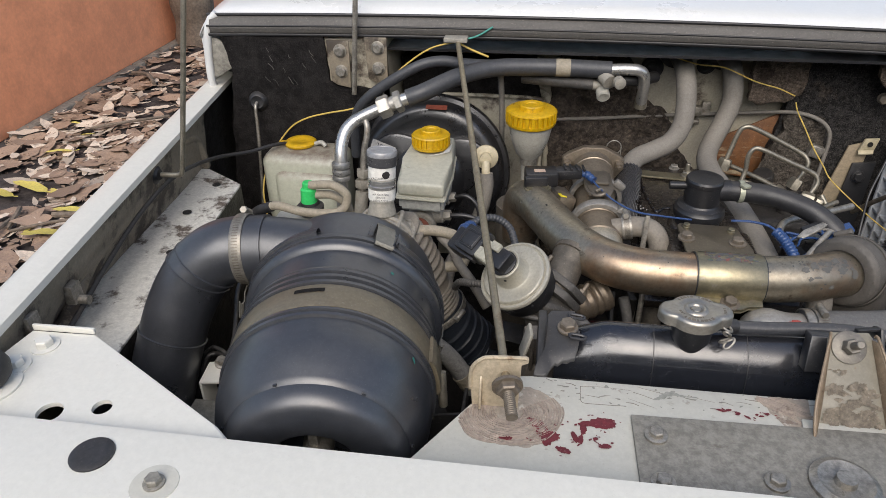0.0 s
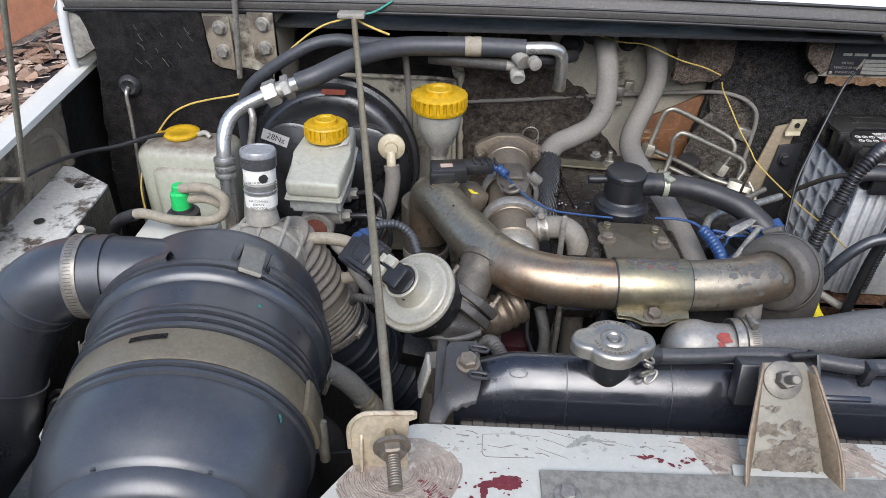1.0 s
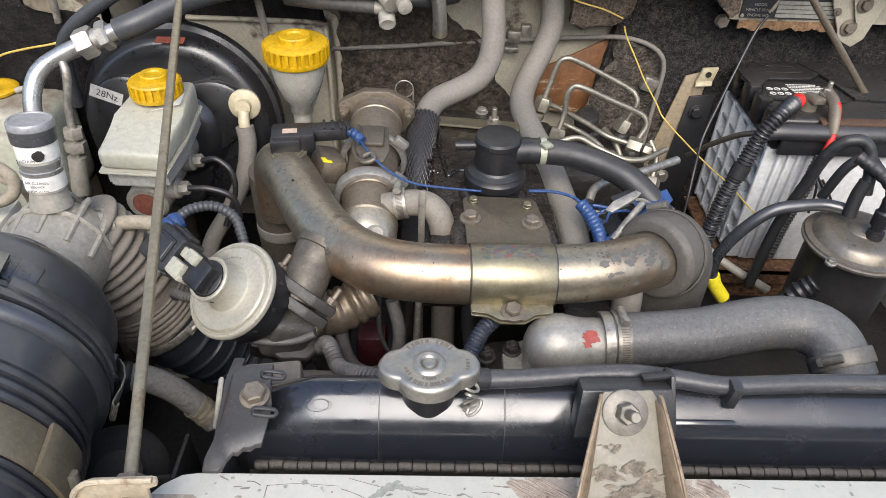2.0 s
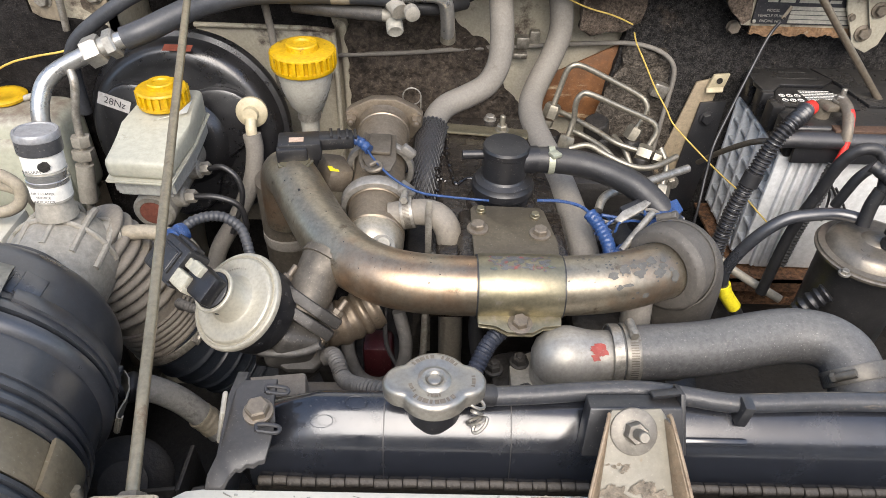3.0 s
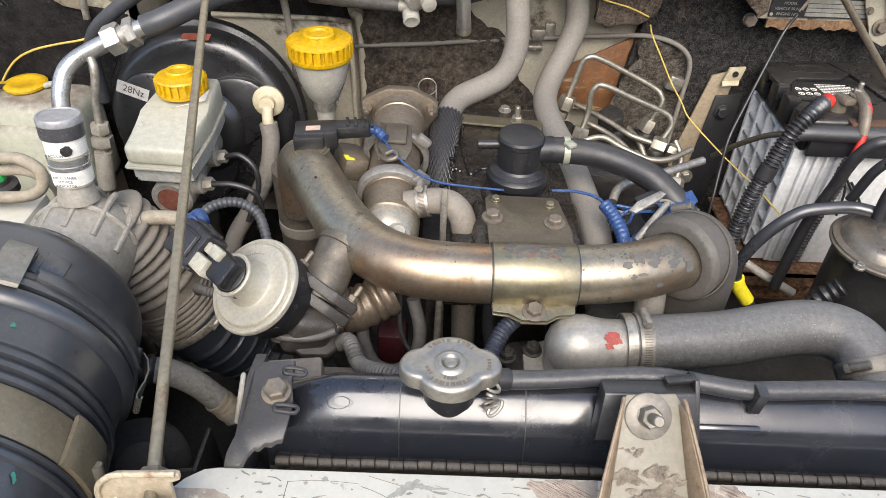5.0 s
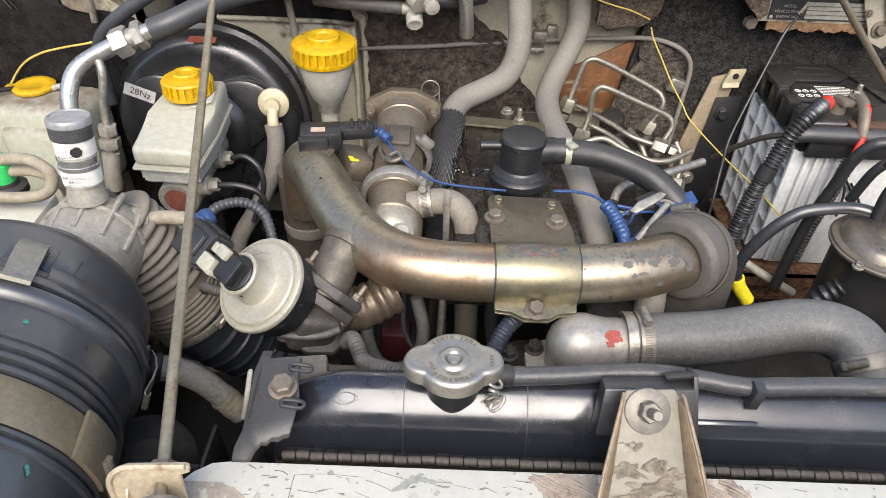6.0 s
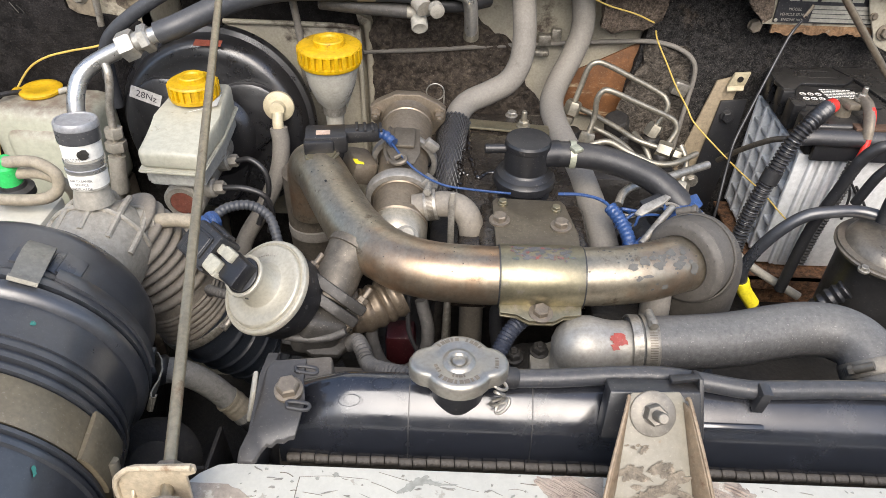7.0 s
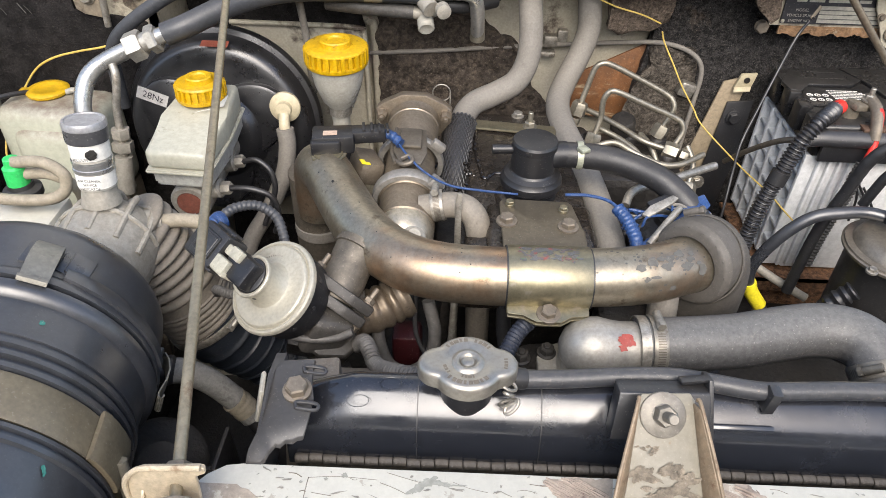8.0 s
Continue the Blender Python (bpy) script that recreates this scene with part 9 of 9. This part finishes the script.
for k in range(5):
    box(bm, (0.595 + 0.012 * k, 0.970, 0.855), (0.004, 0.006, 0.165), bevel=0.001)
part("front_ribs", bm, BATW, bat)
bm = box(bmesh.new(), (0.705, 1.049, 0.960), (0.250, 0.160, 0.042), bevel=0.005, segs=3)
slab(bm, [(0.568, 1.075, 0.981), (0.590, 1.112, 0.981), (0.654, 1.120, 0.981), (0.673, 1.085, 0.981), (0.655, 1.069, 0.981), (0.600, 1.069, 0.981), (0.585, 1.050, 0.981), (0.572, 1.052, 0.981)], (0, 0, 0.005), 0.0012)
slab(bm, [(0.676, 1.085, 0.981), (0.690, 1.020, 0.981), (0.800, 1.010, 0.981), (0.800, 1.122, 0.981), (0.660, 1.122, 0.981)], (0, 0, 0.004), 0.001)
for k in range(4):
    box(bm, (0.578, 0.985 + 0.036 * k, 0.968), (0.016, 0.022, 0.034), bevel=0.003)
ld = part("lid", bm, BATB, bat, "black lid")
bm = slab(bmesh.new(), [(0.584, 1.016, 0.9812), (0.580, 1.030, 0.9812), (0.592, 1.064, 0.9812), (0.668, 1.064, 0.9812), (0.684, 1.040, 0.9812), (0.676, 1.012, 0.9812), (0.640, 1.010, 0.9812)], (0, 0, 0.0022), 0.0006)
lab = part("warning_label", bm, BATB, ld)
bm = bmesh.new()
for k in range(6):
    c = (0.592 + 0.0095 * (k % 3), 1.030 + 0.012 * (k // 3), 0.9838)
    lathe(bm, [(0, 0.0036), (0.0003, 0.0040), (0.0003, 0.0027), (0, 0.0025)], c, seg=14, caps=False)
    box(bm, (c[0], c[1], 0.9840), (0.0030, 0.0008, 0.0003), (0, 0, 40 + 50 * k))
tagged(part("label_sign", bm, PAPER, lab), kind="stuff")
bm = bmesh.new()
for k in range(9):
    x0, x1 = 0.622 - 0.0006 * k, 0.664 - 0.004 * ((k * 7) % 3)
    x = x0
    while x < x1:
        w = rnd.uniform(0.0016, 0.0050)
        box(bm, (x + w / 2, 1.022 + 0.0042 * k, 0.9838), (w, 0.0017, 0.0003))
        x += w + 0.0009
tagged(part("label_bar", bm, PAPER, lab), kind="stuff")
bm = bmesh.new()
for k in range(8):
    box(bm, (0.612 + 0.0045 * k, 1.1045 + 0.0005 * (k % 2), 0.9862), (0.0030, 0.0014, 0.0003))
    box(bm, (0.604 + 0.0062 * k, 1.086, 0.9862), (0.0034, 0.0012, 0.0003))
tagged(part("moulded_mark", bm, GRUBD, lab), kind="stuff")
bm = lathe(bmesh.new(), [(0, 0.010), (0.018, 0.009)], (0.622, 0.998, 0.980), seg=18)
box(bm, (0.630, 0.995, 0.995), (0.030, 0.018, 0.008), (0, 10, 20), bevel=0.002)
bolt(bat, (0.638, 0.998, 1.001), (0, 0, 1), 0.006, 0.006, STEEL, 1.4, 0.008)
part("terminal", bm, mat("corroded_lead", (0.17, 0.145, 0.11), 0.6, 0.4, (0.10, 0.08, 0.05), 0.5, 80, bump=0.3), bat)
hold = thing("battery_clamp", (0.70, 0.962, 0.96), "black painted rusty battery hold-down bar", "clamp")
bm = sweep(bmesh.new(), [(0.556, 0.962, 0.966), (0.575, 0.961, 0.970), (0.62, 0.96, 0.970), (0.85, 0.958, 0.970)], 0.0105, 14, flat=0.7)
box(bm, (0.72, 0.962, 0.953), (0.27, 0.006, 0.028), bevel=0.001)
part("bar", bm, BPAINT, hold)
part("rusty_edge", box(bmesh.new(), (0.735, 0.968, 0.9800), (0.22, 0.014, 0.004), bevel=0.001), mat("dark_brown_rust", (0.085, 0.048, 0.030), 0.75, 0.1, (0.19, 0.11, 0.06), 0.35, 40, bump=0.3), hold)
part("hook_rod", sweep(bmesh.new(), [(0.562, 0.963, 0.966), (0.545, 0.985, 0.95), (0.53, 1.02, 0.915), (0.518, 1.05, 0.88)], 0.0036, 10), DPIPE, hold)
tray = thing("battery_tray", (0.70, 1.03, 0.76), "rusty sheet steel battery tray", "tray")
bm = slab(bmesh.new(), [(0.565, 0.950, 0.762), (0.84, 0.950, 0.762), (0.84, 1.125, 0.762), (0.565, 1.125, 0.762)], (0, 0, -0.004))
slab(bm, [(0.565, 0.950, 0.762), (0.84, 0.950, 0.762), (0.84, 0.950, 0.742), (0.565, 0.950, 0.742)], (0, 0.003, 0))
box(bm, (0.70, 1.04, 0.58), (0.22, 0.14, 0.36), bevel=0.005)
part("tray_plate", bm, RUST, tray)

GLOSSR = mat("shiny_black_conduit", (0.014, 0.014, 0.016), 0.30, 0, (0.09, 0.08, 0.07), 0.2, 60, dust=0.06, bump=0.01, specks=0.2, spec=0.8)
cab = thing("battery_cable", (0.56, 0.94, 0.9), "black corrugated battery cable with a red end", "cable")
part("corrugated_sleeve", sweep(bmesh.new(), [(0.594, 0.984, 0.994), (0.580, 0.964, 0.999), (0.563, 0.948, 0.996), (0.549, 0.941, 0.979), (0.539, 0.936, 0.95), (0.524, 0.928, 0.90), (0.515, 0.918, 0.85), (0.508, 0.90, 0.79)], 0.0088, 18, rfun=ribbed(0.0044, 0.13), step=0.0005), GLOSSR, cab)
part("red_boot", sweep(bmesh.new(), [(0.589, 0.979, 0.9955), (0.605, 0.993, 0.994)], 0.0086, 16), RED, cab, "red rubber boot")
part("tape_collar", lathe(bmesh.new(), [(-0.008, 0.0105), (0.008, 0.0105)], (0.5335, 0.933, 0.932), (0.25, 0.14, 1), 18), BRUB, cab)
cab2 = thing("battery_cable", (0.64, 0.95, 0.93), "red and black wires leaving the battery terminal", "cable")
part("red_wire", sweep(bmesh.new(), [(0.640, 0.992, 1.002), (0.642, 0.972, 0.995), (0.637, 0.952, 0.965), (0.628, 0.945, 0.93), (0.618, 0.94, 0.88)], 0.0040, 10), RED, cab2)
part("cable_lug", sweep(bmesh.new(), [(0.638, 0.996, 1.003), (0.640, 0.980, 0.998), (0.637, 0.962, 0.985), (0.636, 0.955, 0.972)], 0.0066, 12, flat=0.7), BOLT, cab2)
part("sleeve", sweep(bmesh.new(), [(0.632, 0.948, 0.945), (0.620, 0.935, 0.91), (0.606, 0.925, 0.865), (0.596, 0.915, 0.82)], 0.0076, 14, rfun=ribbed(0.0042, 0.09)), GRUBD, cab2)
part("black_cable", sweep(bmesh.new(), [(0.70, 0.90, 0.93), (0.668, 0.90, 0.962), (0.650, 0.90, 0.975), (0.632, 0.90, 0.960), (0.62, 0.90, 0.92)], 0.0056, 14), BRUB, cab2)
bm = bmesh.new()
for k in range(3):
    sweep(bm, [(0.635 + 0.012 * k, 0.967, 0.92 - 0.01 * k), (0.655 + 0.012 * k, 0.967, 0.89 - 0.008 * k), (0.66 + 0.016 * k, 0.967, 0.85)], 0.0016, 6, 4)
part("thin_wires", bm, BRUB, cab2)

ff = thing("fuel_filter", (0.628, 0.835, 0.80), "black canister fuel filter with a steel head", "fuel filter")
fo = (0.636, 0.835, 0.765)
part("canister", lathe(bmesh.new(), [(0, 0.040), (0.008, 0.046), (0.10, 0.0475), (0.135, 0.048), (0.140, 0.052)], fo, seg=44), mat("dusty_filter_paint", (0.026, 0.025, 0.025), 0.38, 0, (0.10, 0.088, 0.072), 0.3, 40, dust=0.10, dust_col=(0.2, 0.18, 0.15), bump=0.03, specks=0.4, spec=0.6), ff)
part("head", lathe(bmesh.new(), [(0.140, 0.0525), (0.1405, 0.0560), (0.1435, 0.0565), (0.1445, 0.0545), (0.1465, 0.0540), (0.1475, 0.0470), (0.154, 0.0440), (0.158, 0.0400), (0.1595, 0.0340), (0.1595, 0.016), (0.162, 0.013), (0.163, 0.0)], fo, seg=44), mat("dusty_black_steel", (0.21, 0.185, 0.15), 0.36, 0.6, (0.06, 0.05, 0.04), 0.3, 50, dust=0.12, dust_col=(0.2, 0.175, 0.145), bump=0.03), ff, "dusty steel head")
part("nozzle", sweep(bmesh.new(), [(0.620, 0.845, 0.935), (0.622, 0.85, 0.958), (0.626, 0.852, 0.975)], 0.007, 14), BRUB, ff)
for dx, dy in ((0.022, -0.015), (-0.02, -0.02)):
    bolt(ff, (0.632 + dx * 2.2, 0.835 + dy * 2.0, 0.911), (0, 0, 1), 0.0042, 0.004, STEEL, 1.4)
part("connector", lathe(bmesh.new(), [(0, 0.0085), (0.008, 0.0085), (0.009, 0.0062), (0.014, 0.0062), (0.015, 0.0092), (0.030, 0.0090), (0.032, 0.0070), (0.046, 0.0068)], (0.640, 0.822, 0.925), (0.02, 0.1, 1), 20), BSMALL, ff)
part("connector_elbow", sweep(bmesh.new(), [(0.641, 0.826, 0.965), (0.640, 0.830, 0.980), (0.630, 0.845, 0.990), (0.612, 0.862, 0.998)], 0.0068, 14, rfun=ribbed(0.010, 0.06)), BRUB, ff)
part("pipe", sweep(bmesh.new(), [(0.624, 0.852, 0.937), (0.600, 0.86, 0.938), (0.572, 0.86, 0.936), (0.546, 0.86, 0.929), (0.524, 0.86, 0.906), (0.508, 0.861, 0.873), (0.504, 0.862, 0.846), (0.512, 0.862, 0.822), (0.530, 0.862, 0.797), (0.548, 0.862, 0.77)], 0.0068, 14), BPLAST, ff, "bent black pipe")
part("yellow_tag", sweep(bmesh.new(), [(0.5075, 0.862, 0.832), (0.514, 0.862, 0.818), (0.530, 0.862, 0.797)], 0.0086, 14), YTAG, ff, "yellow tape tag")
part("outlet_hose", sweep(bmesh.new(), [(0.630, 0.85, 0.96), (0.628, 0.86, 0.99), (0.618, 0.868, 1.010), (0.600, 0.872, 1.010), (0.588, 0.876, 0.99), (0.582, 0.88, 0.95), (0.574, 0.885, 0.89), (0.57, 0.885, 0.80)], 0.0064, 14, rfun=ribbed(0.012, 0.02)), BRUB, ff)
part("ribbed_hose", sweep(bmesh.new(), [(0.585, 0.80, 0.88), (0.568, 0.80, 0.86), (0.558, 0.80, 0.83), (0.555, 0.80, 0.78)], 0.0100, 16, rfun=ribbed(0.008, 0.10)), BSMALL, ff)
part("lower_tube", sweep(bmesh.new(), [(0.51, 0.93, 0.83), (0.545, 0.91, 0.81), (0.60, 0.89, 0.785)], 0.0055, 12), CAST, ff)

# ---------------------------------------------------------------- loose wires and cables
yw = thing("yellow_wire", (0.45, 1.12, 0.95), "thin yellow wire strung across the bay", "wire")
part("wire", sweep(bmesh.new(), [(0.215, 1.10, 1.10), (0.26, 1.105, 1.086), (0.30, 1.105, 1.082), (0.348, 1.108, 1.062), (0.385, 1.108, 1.052), (0.412, 1.112, 1.040)], 0.0010, 8), YWIRE, yw)
part("wire", sweep(bmesh.new(), [(0.416, 1.112, 1.030), (0.421, 1.110, 1.017), (0.436, 1.10, 0.992), (0.452, 1.09, 0.965), (0.470, 1.08, 0.94), (0.480, 1.07, 0.925), (0.505, 1.05, 0.905), (0.535, 1.02, 0.885), (0.56, 0.99, 0.872), (0.575, 0.965, 0.862), (0.592, 0.945, 0.850)], 0.0010, 8), YWIRE, yw)
yw2 = thing("yellow_wire", (-0.3, 1.02, 1.0), "yellow wire hanging over the washer bottle", "wire")
part("wire", sweep(bmesh.new(), [(-0.10, 1.035, 1.128), (-0.135, 1.035, 1.118), (-0.17, 1.035, 1.095), (-0.21, 1.03, 1.06), (-0.235, 1.02, 1.035), (-0.262, 1.022, 1.024), (-0.30, 1.028, 1.014), (-0.335, 1.032, 1.003), (-0.365, 1.036, 0.985), (-0.39, 1.03, 0.955), (-0.400, 1.0, 0.93), (-0.402, 0.975, 0.90), (-0.396, 0.96, 0.86)], 0.0013, 8), YWIRE, yw2)
part("green_wire", sweep(bmesh.new(), [(-0.10, 1.035, 1.13), (-0.07, 1.036, 1.136), (-0.045, 1.038, 1.150)], 0.0014, 8), GWIRE, yw2)
part("yellow_wire", sweep(bmesh.new(), [(-0.095, 1.034, 1.128), (-0.075, 1.034, 1.118), (-0.05, 1.035, 1.108)], 0.0016, 8), YWIRE, yw2)
bc = thing("bonnet_cable", (-0.42, 0.75, 0.98), "black cable drooping along the fender", "cable")
part("cable", sweep(bmesh.new(), [(-0.352, 1.02, 0.965), (-0.3753, 0.985, 0.9755), (-0.404, 0.950, 0.977), (-0.428, 0.905, 0.988), (-0.436, 0.84, 1.003), (-0.441, 0.78, 1.008), (-0.440, 0.70, 1.002), (-0.434, 0.62, 0.990), (-0.424, 0.54, 0.978), (-0.416, 0.46, 0.965), (-0.412, 0.38, 0.95)], 0.0029, 12), BRUB, bc)
br = thing("bracket_rod", (-0.06, 1.0, 1.0), "thin grey wire dropping from the cowl behind the reservoir", "wire")
part("wire", sweep(bmesh.new(), [(-0.035, 1.06, 1.095), (-0.032, 1.065, 1.06), (-0.03, 1.07, 1.02), (-0.028, 1.07, 0.95)], 0.0045, 10), GRUB, br)

# ---------------------------------------------------------------- fallen leaves
litter = thing("leaf_litter", (-1.6, 2.6, 0.0), "dry brown fallen leaves lying on the soil", "leaves")
rnd = random.Random(21)


def leaf_pose(k):
    while True:
        x, y = -2.68 + 2.05 * rnd.random(), 0.9 + 4.2 * rnd.random() ** 1.2
        if noise.noise((x * 2.2, y * 1.5, 3.0)) + 0.5 * noise.noise((x * 6, y * 5, 1.0)) > rnd.uniform(-0.45, 0.35):
            break
    s = rnd.uniform(0.05, 0.10) if rnd.random() < 0.45 else rnd.uniform(0.10, 0.19)
    return Matrix.Translation((x, y, 0.014 + 0.022 * rnd.random())) @ Euler((rnd.gauss(0, 0.12), rnd.gauss(0, 0.12), rnd.gauss(1.4, 0.9))).to_matrix().to_4x4() @ Matrix.Scale(s, 4)


inv = Matrix.Translation((1.6, -2.6, 0.0))
for k in range(290):
    ob = new("leaf", LEAVES[k % 7 if k % 9 else 7])
    ob.parent, ob.matrix_parent_inverse = litter, inv
    ob.matrix_basis = leaf_pose(k)
for x, y, s, turn in ((-2.191, 2.502, 0.20, 1.35), (-1.874, 2.316, 0.16, 1.75), (-1.869, 2.126, 0.18, 1.95), (-2.296, 2.425, 0.17, 1.50), (-2.291, 2.873, 0.14, 2.10)):
    ob = new("yellow_leaf", LEAVES[7])
    ob.parent, ob.matrix_parent_inverse = litter, inv
    ob.matrix_basis = Matrix.Translation((x, y, 0.045)) @ Euler((0.1, 0.16, turn)).to_matrix().to_4x4() @ Matrix.Scale(s, 4)
for name, which, count in (("loose_leaves", 0, 900), ("pale_loose_leaves", 3, 800)):
    src = LEAVES[which]
    co = np.array([v.co[:] for v in src.vertices])
    polys = [tuple(p.vertices) for p in src.polygons]
    verts, faces = [], []
    for k in range(count):
        m = np.array(leaf_pose(k))
        base = len(verts)
        verts += ((co @ m[:3, :3].T) + m[:3, 3] - np.array((0, 0, 0.008))).tolist()
        faces += [tuple(base + i for i in p) for p in polys]
    me = bpy.data.meshes.new(name)
    me.from_pydata(verts, [], faces)
    me.materials.append(LEAFA if which == 0 else LEAFB)
    ob = new(name, me)
    tagged(ob, "scattered dry brown leaves covering the ground", "leaves", kind="stuff")
verts, faces = [], []
for k in range(5200):
    x, y = rnd.uniform(-2.7, -0.7), 0.9 + 4.2 * rnd.random() ** 1.2
    if noise.noise((x * 2.2, y * 1.5, 3.0)) < rnd.uniform(-0.6, 0.3):
        continue
    s, a = rnd.uniform(0.006, 0.028), rnd.uniform(0, 6.28)
    base = len(verts)
    for u in range(5):
        b = a + 1.2566 * u
        verts.append((x + s * math.cos(b) * rnd.uniform(0.5, 1.2), y + s * math.sin(b) * rnd.uniform(0.3, 0.9), 0.012 + rnd.uniform(0, 0.016)))
    faces.append(tuple(base + u for u in range(5)))
me = bpy.data.meshes.new("leaf_debris")
me.from_pydata(verts, [], faces)
me.materials.append(LEAFA)
tagged(new("leaf_debris", me), "crumbled brown leaf debris on the soil", "debris", kind="stuff")
bm = bmesh.new()
for k in range(26):
    x, y, a = rnd.uniform(-2.5, -0.8), rnd.uniform(1.2, 4.6), rnd.uniform(0, 3.14)
    l = rnd.uniform(0.1, 0.45)
    sweep(bm, [(x, y, 0.03), (x + l * 0.5 * math.cos(a), y + l * 0.5 * math.sin(a), 0.05), (x + l * math.cos(a + 0.2), y + l * math.sin(a + 0.2), 0.03)], rnd.uniform(0.004, 0.014), 6, 3)
tagged(part("fallen_twigs", bm, BARK), "dry brown twigs among the leaves", "twigs", kind="stuff")
